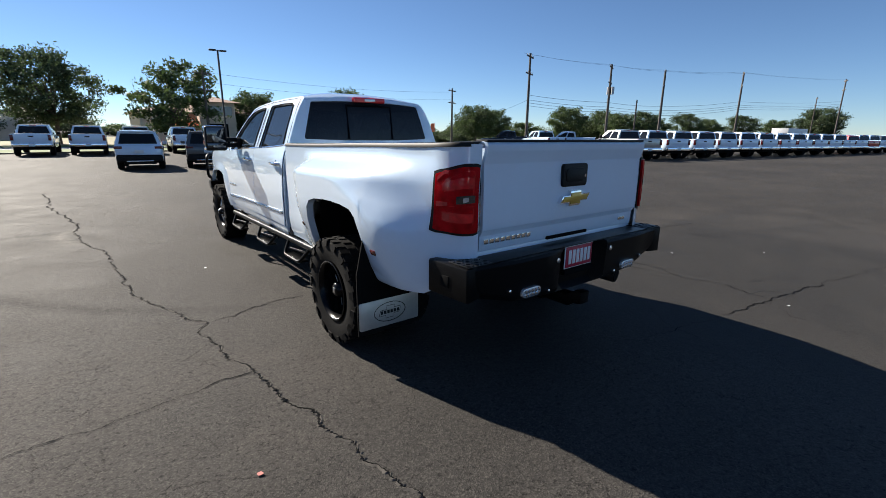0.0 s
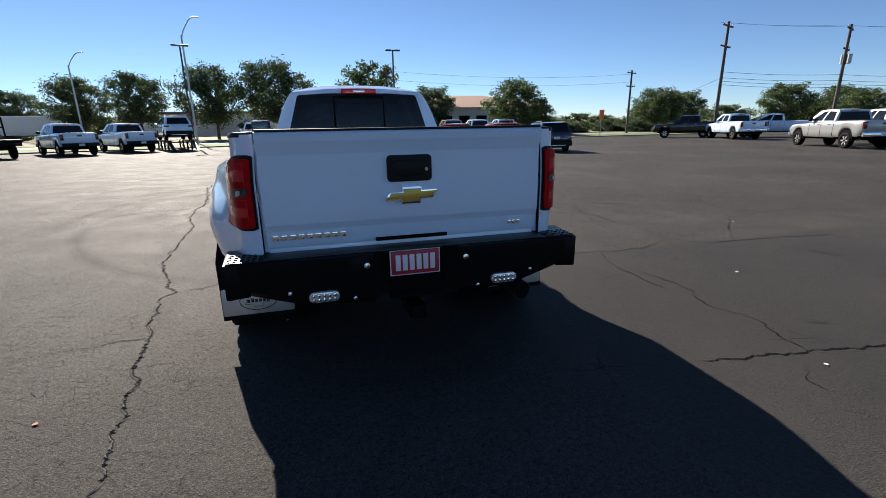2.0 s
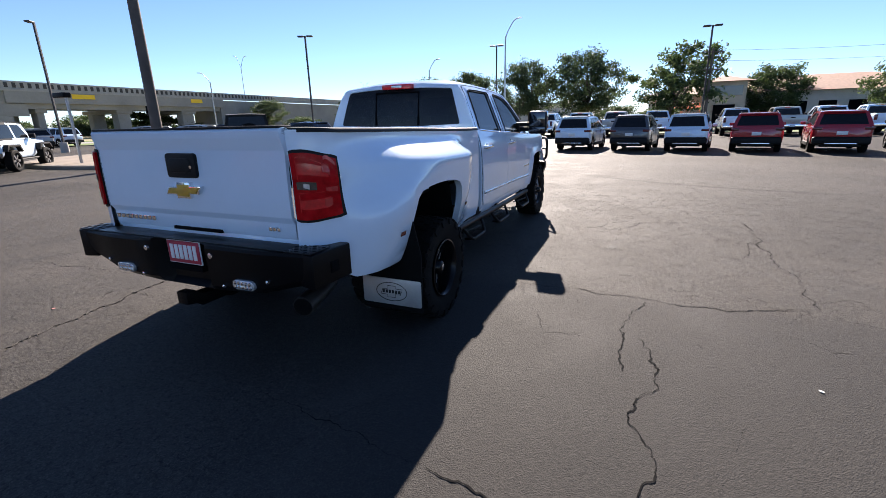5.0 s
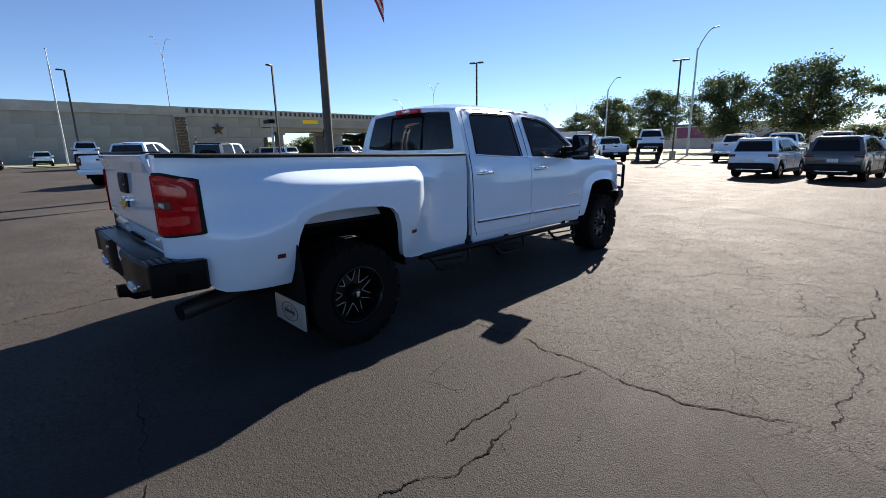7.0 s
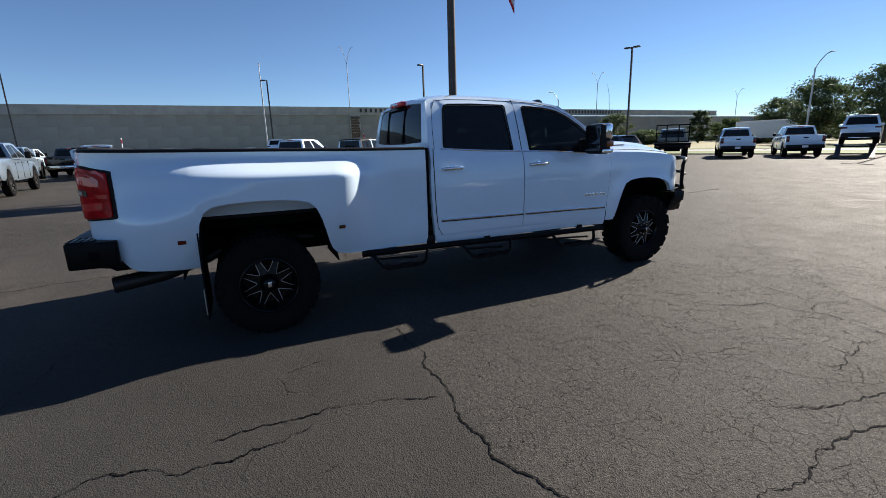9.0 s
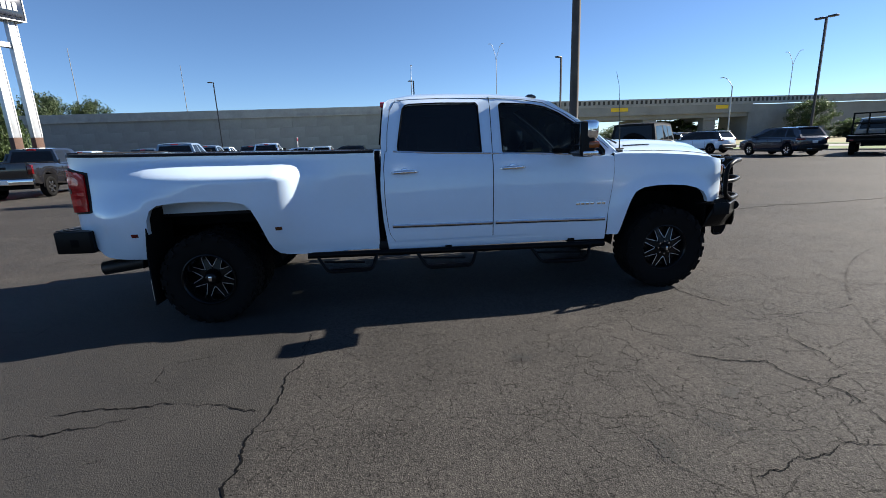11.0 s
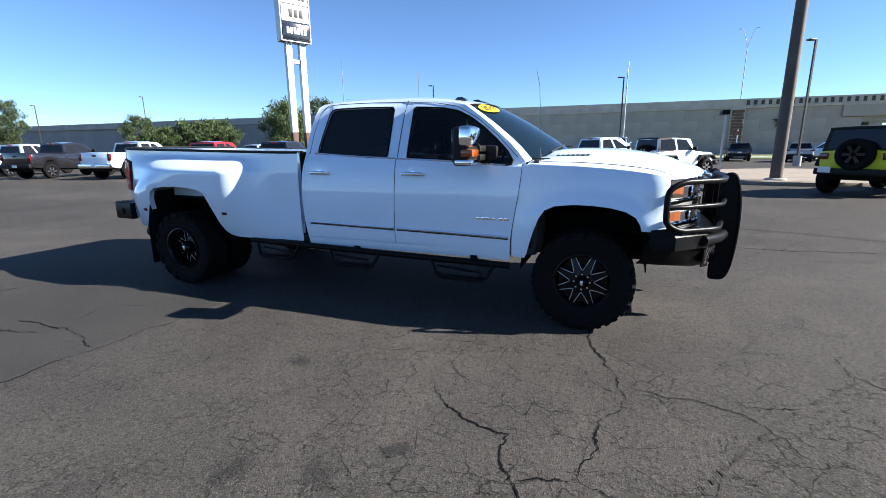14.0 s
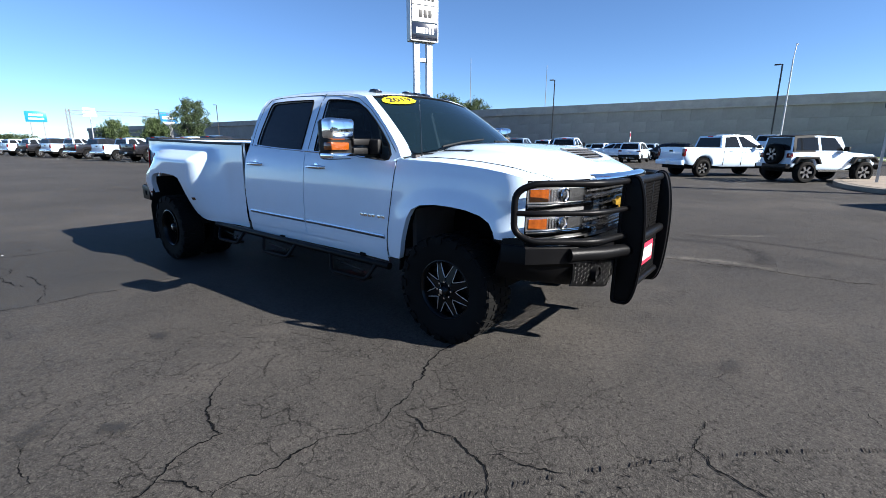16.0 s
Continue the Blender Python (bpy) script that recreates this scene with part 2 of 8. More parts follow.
M["black_steel"] = plain("black_powder_coat", (0.004, 0.004, 0.0045), 0.36, 0, 0.25, bump=0.25, bump_scale=260, spec=0.10)
M["tread_plate"] = plain("dark_tread_plate", (0.022, 0.023, 0.024), 0.40, 0.8, 0.2, 12)
M["gap"] = plain("dark_gap", (0.004, 0.004, 0.0045), 0.9, spec=0.08)
M["chrome"] = plain("chrome", (0.82, 0.83, 0.84), 0.07, 1.0, 0.03)
M["machined"] = plain("machined_spoke_edge", (0.62, 0.62, 0.64), 0.3, 0.35, 0.06)
M["lamp_inner"] = plain("lamp_interior", (0.09, 0.094, 0.10), 0.14, 0.85, 0.5, 40, coat=0.6)
M["mirror_dark"] = plain("dark_mirror", (0.10, 0.105, 0.11), 0.06, 0.9, 0.1)
M["dark_alloy"] = plain("dark_alloy", (0.16, 0.16, 0.165), 0.35, 0.5, 0.1)
M["bright_metal"] = plain("machined_aluminium", (0.72, 0.72, 0.73), 0.25, 1.0, 0.06)
M["rubber"] = plain("tyre_rubber", (0.005, 0.005, 0.005), 0.8, 0, 0.25, 9, bump=0.3, bump_scale=90, spec=0.12)
M["gloss_black"] = plain("gloss_black", (0.008, 0.008, 0.009), 0.12, 0, 0.1, coat=0.6)
M["red_lens"] = plain("red_lens", (0.58, 0.011, 0.015), 0.12, 0, 0.30, 24, coat=0.4)
# paler than the asphalt: sunlight on a crack's wall, put into the colour
M["crack_lip"] = plain("pale_sunlit_crack_edge", (0.085, 0.078, 0.070), 0.9, 0, 0.35, 30, bump=0.6, bump_scale=120, spec=0.1)
M["tyre_print"] = plain("tyre_print", (0.029, 0.0265, 0.0242), 0.85, 0, 0.35, 12, bump=0.6, bump_scale=120, spec=0.08)
M["oil_stain"] = plain("oil_stain", (0.015, 0.0143, 0.0135), 0.8, 0, 0.5, 9, bump=0.6, bump_scale=90)
M["pale_dust"] = plain("pale_dust", (0.10, 0.093, 0.084), 0.9, 0, 0.4, 4, bump=0.5, bump_scale=90)
M["deep_red_lens"] = plain("deep_red_lens", (0.38, 0.003, 0.006), 0.16, 0, 0.45, 16, coat=0.0, spec=0.14)
M["red_facet"] = plain("red_facet", (0.50, 0.030, 0.032), 0.18, 0.2, 0.4, 30, coat=0.5)
M["dark_red_lens"] = plain("dark_red_lens", (0.10, 0.002, 0.003), 0.12, 0, 0.3, 20, coat=0.4)
M["clear_lens"] = plain("clear_lens", (0.62, 0.64, 0.65), 0.12, 0.55, 0.25, 40, coat=1.0)
M["amber_lens"] = plain("amber_lens", (0.22, 0.050, 0.004), 0.15, 0, 0.45, 45, coat=0.5)
M["dark_amber"] = plain("dark_amber_lens", (0.07, 0.022, 0.006), 0.2, 0, 0.2, 14, coat=0.5)
M["gold"] = plain("gold_badge", (0.55, 0.34, 0.045), 0.35, 0.35, 0.15, 20, coat=0.5)
M["plate_red"] = plain("plate_red", (0.42, 0.02, 0.05), 0.4, 0, 0.1)
M["plate_white"] = plain("plate_white", (0.75, 0.75, 0.74), 0.45, 0, 0.06)
M["steel_plate"] = plain("brushed_plate", (0.60, 0.60, 0.58), 0.35, 0.65, 0.18, 5, fine=0.06)
M["exhaust"] = plain("exhaust_steel", (0.045, 0.042, 0.040), 0.45, 0.6, 0.3)
M["liner"] = plain("dusty_inner_fender", (0.22, 0.21, 0.20), 0.85, 0, 0.35, 5)
M["chassis"] = plain("dirty_chassis", (0.005, 0.0048, 0.0046), 0.85, 0, 0.4, spec=0.1)
M["cabin"] = plain("dark_cabin", (0.055, 0.052, 0.050), 0.8, 0, 0.2)
M["sticker_yellow"] = plain("sticker_yellow", (0.85, 0.62, 0.01), 0.5, 0, 0.03)
M["ink"] = plain("ink", (0.02, 0.02, 0.02), 0.6)
M["concrete"] = plain("concrete", (0.36, 0.35, 0.32), 0.85, 0, 0.22, 0.7, bump=0.4, bump_scale=20)
M["wall_concrete"] = plain("weathered_concrete", (0.27, 0.27, 0.255), 0.88, 0, 0.22, 0.22, bump=0.3, bump_scale=8)
M["kerb"] = plain("kerb_concrete", (0.19, 0.165, 0.135), 0.85, 0, 0.2, 1.5, bump=0.4, bump_scale=30)
M["grass"] = plain("grass", (0.085, 0.125, 0.028), 0.9, 0, 0.45, 1.2, bump=0.8, bump_scale=18)
M["dry_grass"] = plain("dry_grass", (0.20, 0.18, 0.085), 0.9, 0, 0.4, 1.0, bump=0.8, bump_scale=18)
M["road"] = plain("road_surface", (0.22, 0.215, 0.205), 0.85, 0, 0.15, 0.6, bump=0.2)
M["galv"] = plain("galvanised_steel", (0.42, 0.43, 0.44), 0.45, 0.7, 0.15, 2)
M["galv_dull"] = plain("weathered_zinc_steel", (0.17, 0.175, 0.18), 0.65, 0.2, 0.2, 3)
M["pole_dark"] = plain("dark_bronze_pole", (0.045, 0.040, 0.036), 0.5, 0.2, 0.2, 2)
M["wood_pole"] = plain("weathered_pole_wood", (0.090, 0.076, 0.066), 0.85, 0, 0.3, 2, bump=0.5, bump_scale=25)
M["bark"] = plain("bark", (0.075, 0.058, 0.045), 0.9, 0, 0.35, 5, bump=0.6, bump_scale=30)
M["leaf"] = leafy("oak_leaves", (0.024, 0.042, 0.018), (0.090, 0.130, 0.054))
M["leaf_light"] = leafy("light_leaves", (0.028, 0.052, 0.016), (0.100, 0.142, 0.048))
M["stucco"] = plain("stucco", (0.55, 0.46, 0.36), 0.9, 0, 0.12, 1, bump=0.3)
M["tan_paving"] = plain("tan_paving", (0.185, 0.152, 0.118), 0.9, 0, 0.25, 1.2, bump=0.4, bump_scale=20)
M["wheel_black"] = plain("wheel_black", (0.004, 0.004, 0.0045), 0.25, 0, 0.2, 8, spec=0.2)
M["stucco_white"] = plain("pale_render", (0.66, 0.62, 0.56), 0.9, 0, 0.1, 1)
M["roof_tile"] = plain("roof_shingle", (0.20, 0.12, 0.085), 0.85, 0, 0.3, 3)
M["orange_sign"] = plain("orange_sign_sheeting", (0.95, 0.16, 0.03), 0.5, 0, 0.05)
M["sign_blue"] = plain("sign_blue", (0.012, 0.19, 0.46), 0.4, 0, 0.05)
M["sign_yellow"] = plain("sign_yellow", (0.85, 0.55, 0.02), 0.5, 0, 0.05)
M["stone"] = plain("rough_brown_stone", (0.11, 0.075, 0.055), 0.9, 0, 0.6, 3.5, bump=0.8, bump_scale=9)
M["faded_red"] = plain("faded_red_paper", (0.42, 0.15, 0.13), 0.8, 0, 0.3, 30)
M["rust"] = plain("rusted_steel", (0.09, 0.05, 0.035), 0.8, 0.2, 0.3)
M["flag_red"] = plain("flag_red", (0.55, 0.02, 0.03), 0.8, 0, 0.1)
M["flag_white"] = plain("flag_white", (0.75, 0.75, 0.75), 0.8, 0, 0.06)
M["pink_wall"] = plain("magenta_panel", (0.30, 0.10, 0.20), 0.8, 0, 0.15)


# ---- mesh helpers ----
def smooth(a, b, v):
    t = min(1.0, max(0.0, (v - a) / (b - a)))
    return t * t * (3 - 2 * t)


def lin(table, v):
    """Value at v of a table of (place, value) pairs."""
    for (a, p), (b, q) in zip(table, table[1:]):
        if v <= b:
            return p + (q - p) * max(0.0, (v - a) / (b - a))
    return table[-1][1]


def box(bm, lo, hi, bevel=0.0, seg=2):
    r = bmesh.ops.create_cube(bm, size=1.0)
    vs = r["verts"]
    for v in vs:
        v.co = Vector([lo[i] + (v.co[i] + 0.5) * (hi[i] - lo[i]) for i in range(3)])
    if bevel:
        es = list({e for v in vs for e in v.link_edges})
        bmesh.ops.bevel(bm, geom=es, offset=bevel, segments=seg, profile=0.5, affect="EDGES")
    return bm


def rod(bm, a, b, r0, r1=None, seg=12, cap=True):
    """A round bar from a to b."""
    a, b = Vector(a), Vector(b)
    r1 = r0 if r1 is None else r1
    q = (b - a).to_track_quat("Z", "Y")
    rings = []
    for p, r in ((a, r0), (b, r1)):
        rings.append([bm.verts.new(p + q @ Vector((r * math.cos(k * 2 * math.pi / seg), r * math.sin(k * 2 * math.pi / seg), 0))) for k in range(seg)])
    for k in range(seg):
        bm.faces.new((rings[0][k], rings[0][(k + 1) % seg], rings[1][(k + 1) % seg], rings[1][k]))
    if cap:
        bm.faces.new(rings[0][::-1])
        bm.faces.new(rings[1])
    return bm


def tube(bm, pts, r, seg=10):
    """A round tube along a line of points, with closed ends."""
    pts = [Vector(p) for p in pts]
    rings = []
    up = None
    for i, p in enumerate(pts):
        d = (pts[min(i + 1, len(pts) - 1)] - pts[max(i - 1, 0)]).normalized()
        if up is None:
            up = Vector((0, 0, 1)) if abs(d.z) < 0.9 else Vector((0, 1, 0))
        s = d.cross(up).normalized()
        up = s.cross(d).normalized()
        rr = r[i] if isinstance(r, (list, tuple)) else r
        rings.append([bm.verts.new(p + (s * math.cos(2 * math.pi * k / seg) + up * math.sin(2 * math.pi * k / seg)) * rr) for k in range(seg)])
    for a, b in zip(rings, rings[1:]):
        for k in range(seg):
            bm.faces.new((a[k], a[(k + 1) % seg], b[(k + 1) % seg], b[k]))
    bm.faces.new(rings[0][::-1])
    bm.faces.new(rings[-1])
    return bm


def rounded(pts, r, n=4):
    """The line through pts with its inner corners rounded."""
    pts = [Vector(p) for p in pts]
    out = [pts[0]]
    for a, b, c in zip(pts, pts[1:], pts[2:]):
        u, v = (a - b), (c - b)
        k = min(r, u.length * 0.49, v.length * 0.49)
        p, q = b + u.normalized() * k, b + v.normalized() * k
        for i in range(n + 1):
            t = i / n
            out.append(p * (1 - t) ** 2 + b * 2 * t * (1 - t) + q * t * t)
    return out + [pts[-1]]


def sheet(bm, rows, flip=False, closed=False):
    """Quads between rows of points, all rows of one length."""
    vs = [[bm.verts.new(p) for p in row] for row in rows]
    for a, b in zip(vs, vs[1:]):
        n = len(a)
        for k in range(n if closed else n - 1):
            f = (a[k], a[(k + 1) % n], b[(k + 1) % n], b[k])
            try:
                bm.faces.new(f[::-1] if flip else f)
            except ValueError:
                pass
    return vs


def prism(bm, outline, axis, lo, hi, bevel=0.0):
    """An outline of (u, v) pairs drawn out along an axis from lo to hi: "x": (y, z), "y": (x, z), "z": (x, y)."""
    def at(u, v, w):
        return {"x": (w, u, v), "y": (u, w, v), "z": (u, v, w)}[axis]
    a = [bm.verts.new(at(u, v, lo)) for u, v in outline]
    b = [bm.verts.new(at(u, v, hi)) for u, v in outline]
    n = len(a)
    fs = [bm.faces.new(a[::-1]), bm.faces.new(b)]
    for k in range(n):
        fs.append(bm.faces.new((a[k], a[(k + 1) % n], b[(k + 1) % n], b[k])))
    bmesh.ops.recalc_face_normals(bm, faces=fs)
    if bevel:
        es = list({e for f in fs[:2] for e in f.edges})
        bmesh.ops.bevel(bm, geom=es, offset=bevel, segments=2, profile=0.5, affect="EDGES")
    return bm


def spin(bm, profile, centre, axis="x", seg=32, flip=False):
    """A profile of (radius, along) pairs turned about an axis through centre."""
    c = Vector(centre)
    rows = []
    for r, w in profile:
        row = []
        for k in range(seg):
            a = 2 * math.pi * k / seg
            u, v = r * math.cos(a), r * math.sin(a)
            row.append(c + Vector({"x": (w, u, v), "y": (u, w, v), "z": (u, v, w)}[axis]))
        rows.append(row)
    sheet(bm, rows, flip, True)
    return bm


def fill(bm, loops, place):
    """A flat face inside loops of (u, v) pairs (the first one outside, the others holes), laid by place(u, v)."""
    edges = []
    for loop in loops:
        vs = [bm.verts.new((u, v, 0)) for u, v in loop]
        edges += [bm.edges.new((vs[k], vs[(k + 1) % len(vs)])) for k in range(len(vs))]
    r = bmesh.ops.triangle_fill(bm, use_beauty=True, edges=edges)
    verts = {v for e in edges for v in e.verts}
    for v in verts:
        v.co = place(v.co.x, v.co.y)
    return [g for g in r["geom"] if isinstance(g, bmesh.types.BMFace)]


def thicken(bm, depth):
    """Gives an open sheet a back and edges, depth inwards."""
    bmesh.ops.recalc_face_normals(bm, faces=bm.faces[:])
    bmesh.ops.solidify(bm, geom=bm.faces[:], thickness=depth)
    return bm


def mirrored(bm):
    """The same mesh with x turned round."""
    out = bm.copy()
    for v in out.verts:
        v.co.x = -v.co.x
    bmesh.ops.reverse_faces(out, faces=out.faces[:])
    return out


def thing(name, label, category, m=Matrix(), group="", kind=""):
    ob = new(name)
    ob.empty_display_size = 0.2
    ob.matrix_basis = m
    return tagged(ob, label, category, group, kind)


def mesh_of(name, bm, material, sharp=40):
    me = bpy.data.meshes.new(name)
    bm.to_mesh(me)
    bm.free()
    for mt in material if isinstance(material, (list, tuple)) else [material]:
        me.materials.append(M[mt] if isinstance(mt, str) else mt)
    me.shade_smooth()
    me.set_sharp_from_angle(angle=radians(sharp))
    return me


def part(name, bm, material, parent=None, label="", sharp=40):
    ob = new(name, mesh_of(name, bm, material, sharp) if isinstance(bm, bmesh.types.BMesh) else bm)
    if parent is not None:
        ob.parent = parent
    if label:
        ob["label"] = label
    return ob


def solid(name, bm, material, label, category, kind="", group="", sharp=40):
    """A thing that is one mesh."""
    return tagged(part(name, bm, material, None, "", sharp), label, category, group, kind)


def BM():
    return bmesh.new()


def ground_z(x, y):
    """The lot dips a little before the row of cars ahead."""
    dip = -0.13 * math.exp(-((y - 24) / 8) ** 2) * smooth(-12, -2, x) * smooth(30, 18, x)
    return max(dip, -0.62)


# ---- the white dual-rear-wheel truck ----
SIDE = [(0.50, 0.955), (0.56, 0.975), (0.64, 0.992), (0.74, 1.000), (0.92, 1.006), (1.08, 1.000), (1.22, 0.988), (1.31, 0.972), (1.36, 0.950), (1.40, 0.930), (1.52, 0.888), (1.70, 0.818), (1.85, 0.745), (1.925, 0.665)]


def side_x(y, z):
    """Half width of the cab and front end."""
    x = lin(SIDE, z)
    x += 0.018 * smooth(4.1, 4.85, y) * smooth(1.40, 1.15, z) if z < 1.40 else 0.0
    # fender lip round the front wheel
    d = math.hypot((y - 5.46) / 1.15, z - 0.55)
    x += 0.030 * smooth(0.62, 0.45, d) * smooth(1.25, 1.05, z)
    # nose turns inwards
    x -= 0.34 * smooth(5.86, 6.34, y) ** 1.6
    return x


def bed_point(u, z):
    """A point of the bed side. u below 0: round the rear corner (-1 at the tailgate); above: metres along the side."""
    if u < 0:
        a = (1 + u) * math.pi / 2
        x, y = 0.812 + 0.147 * math.sin(a) ** 0.85, 0.018 + 0.252 * (1 - math.cos(a)) ** 1.1
    else:
        x, y = 0.975 - 0.016 * smooth(0.5, 0.0, u), 0.27 + u
    x += 0.012 * smooth(1.47, 1.2, z) - 0.012 * smooth(0.70, 0.60, z) - 0.016 * smooth(0.604, 0.572, z)
    front = 1.88 - 0.24 * max(0.0, 1.3 - z)
    wide = 0.24 + 0.62 * max(0.0, 1.3 - z)
    sy = smooth(0.10, 0.56 + 0.64 * smooth(0.95, 1.32, z), y) * (1 - smooth(front, front + wide, y))
    top = 1.40 - 0.03 * smooth(0.3, 1.9, y)
    sz = smooth(top + 0.030, top - 0.135, z)
    x += 0.218 * sy * sz * (0.45 + 0.55 * smooth(0.48, 1.02, z))
    return Vector((x, y, z))


def bed_top(y):
    return 1.498 - 0.016 * smooth(0, 0.5, y) - 0.045 * smooth(0.3, 2.73, y)


BED_FOOT = [(-1.0, 0.845), (-0.8, 0.845), (-0.6, 0.842), (-0.42, 0.825), (-0.28, 0.765), (-0.15, 0.685), (-0.05, 0.628), (0.03, 0.600), (0.11, 0.590), (0.2, 0.585), (0.32, 0.582), (0.455, 0.58), (0.467, 0.70), (0.478, 0.84), (0.496, 0.94), (0.533, 1.02), (0.60, 1.062), (0.74, 1.078), (0.90, 1.083), (1.06, 1.078), (1.20, 1.065), (1.30, 1.04), (1.355, 0.985), (1.39, 0.90), (1.42, 0.80), (1.445, 0.70), (1.475, 0.62), (1.52, 0.57), (1.60, 0.550), (1.7, 0.542), (1.8, 0.538), (1.95, 0.535), (2.1, 0.535), (2.28, 0.535), (2.412, 0.535)]

truck = thing("dually_pickup_truck", "white lifted crew cab truck with dual rear wheels and grille guard", "truck")


def both(name, build, material, label="", parent=truck, sharp=40):
    """A part on the right flank and its mirror image on the left one."""
    b = build()
    out = [part(name, mirrored(b), material, parent, label, sharp)]
    out.append(part(name, b, material, parent, label, sharp))
    return out


def bed_side():
    bm = BM()
    rows = []
    n = 26
    for k in range(n + 1):
        row = []
        for u, foot in BED_FOOT:
            y = bed_point(u, 1.0).y
            top = bed_top(y)
            if k <= 9:
                z = foot + (1.13 - foot) * (k / 9) ** 1.5
            else:
                t = (k - 9) / (n - 9)
                z = 1.13 + (top - 1.13) * (t * 0.6 + 0.4 * (1 - (1 - t) ** 1.5))
            row.append(bed_point(u, z))
        rows.append(row)
    vs = sheet(bm, rows)
    # lips turned in at the foot and the rail
    lip = [[v.co + Vector((-0.055, 0.01 if u < -0.5 else 0, 0.004)) for v, (u, f) in zip(vs[0], BED_FOOT)]]
    a = [bm.verts.new(p) for p in lip[0]]
    for k in range(len(a) - 1):
        bm.faces.new((vs[0][k], a[k], a[k + 1], vs[0][k + 1]))
    rail = [bm.verts.new((max(0.80, v.co.x - 0.11), max(0.05, v.co.y), v.co.z + 0.004)) for v in vs[-1]]
    for k in range(len(rail) - 1):
        bm.faces.new((vs[-1][k], vs[-1][k + 1], rail[k + 1], rail[k]))
    low = [bm.verts.new((r.co.x, r.co.y, 0.95)) for r in rail]
    for k in range(len(rail) - 1):
        bm.faces.new((rail[k], rail[k + 1], low[k + 1], low[k]))
    bmesh.ops.recalc_face_normals(bm, faces=bm.faces[:])
    return bm


sides = both("bed_side", bed_side, "white_paint", "glossy white bed side with a wide rear fender", sharp=50)


def rail_cap():
    bm = BM()
    prof = [(-0.098, 0.004), (-0.10, 0.011), (-0.05, 0.014), (-0.004, 0.010), (0.004, 0.000), (0.005, -0.014)]
    rows = []
    for u in (-0.97, -0.85, -0.7, -0.5, -0.3, -0.1, 0.0, 0.4, 1.0, 1.6, 2.2, 2.411):
        p = bed_point(u, 1.5)
        z = bed_top(p.y)
        rows.append([(max(p.x + dx, 0.80), max(p.y, 0.03), z + dz) for dx, dz in prof])
    sheet(bm, rows)
    bmesh.ops.recalc_face_normals(bm, faces=bm.faces[:])
    return bm


both("bed_rail_cap", rail_cap, "black_plastic")


def conform(u0, u1, z_lo, z_hi, out, nu=10, nz=8, edge=None, swell=0.0):
    """A skin that follows the rear corner, raised by out, with its edges turned in."""
    bm = BM()
    rows = []
    for j in range(-1, nz + 2):
        row = []
        tz = min(1, max(0, j / nz))
        for i in range(-1, nu + 2):
            tu = min(1, max(0, i / nu))
            u = u0 + (u1 - u0) * tu
            z0 = z_lo + (0.012 if edge else 0) * (1 - tu)
            z = z0 + (z_hi - z0) * tz
            if edge:
                z = edge(tu, z)
            p = bed_point(u, z)
            q = bed_point(u + 0.02, z) - bed_point(u - 0.02 if u > -0.98 else -1, z)
            nrm = Vector((q.y, -q.x, 0)).normalized()
            rim = i < 0 or j < 0 or i > nu or j > nz
            bulge = math.sin(math.pi * tu) * math.sin(math.pi * tz) * swell
            row.append(p + nrm * (-0.012 if rim else out + bulge))
        rows.append(row)
    sheet(bm, rows)
    bmesh.ops.recalc_face_normals(bm, faces=bm.faces[:])
    return bm


def lamp_edge(tu, z):
    """The lamp's top and foot fall a little as it turns round the corner."""
    k = smooth(0.30, 1.0, tu)
    corner = 0.05 * smooth(0.86, 1.0, tu) ** 2 + 0.04 * smooth(0.10, 0.0, tu) ** 2
    return 1.19 + (z - 1.19) * (1 - (0.19 if z > 1.19 else 0.07) * k - corner)


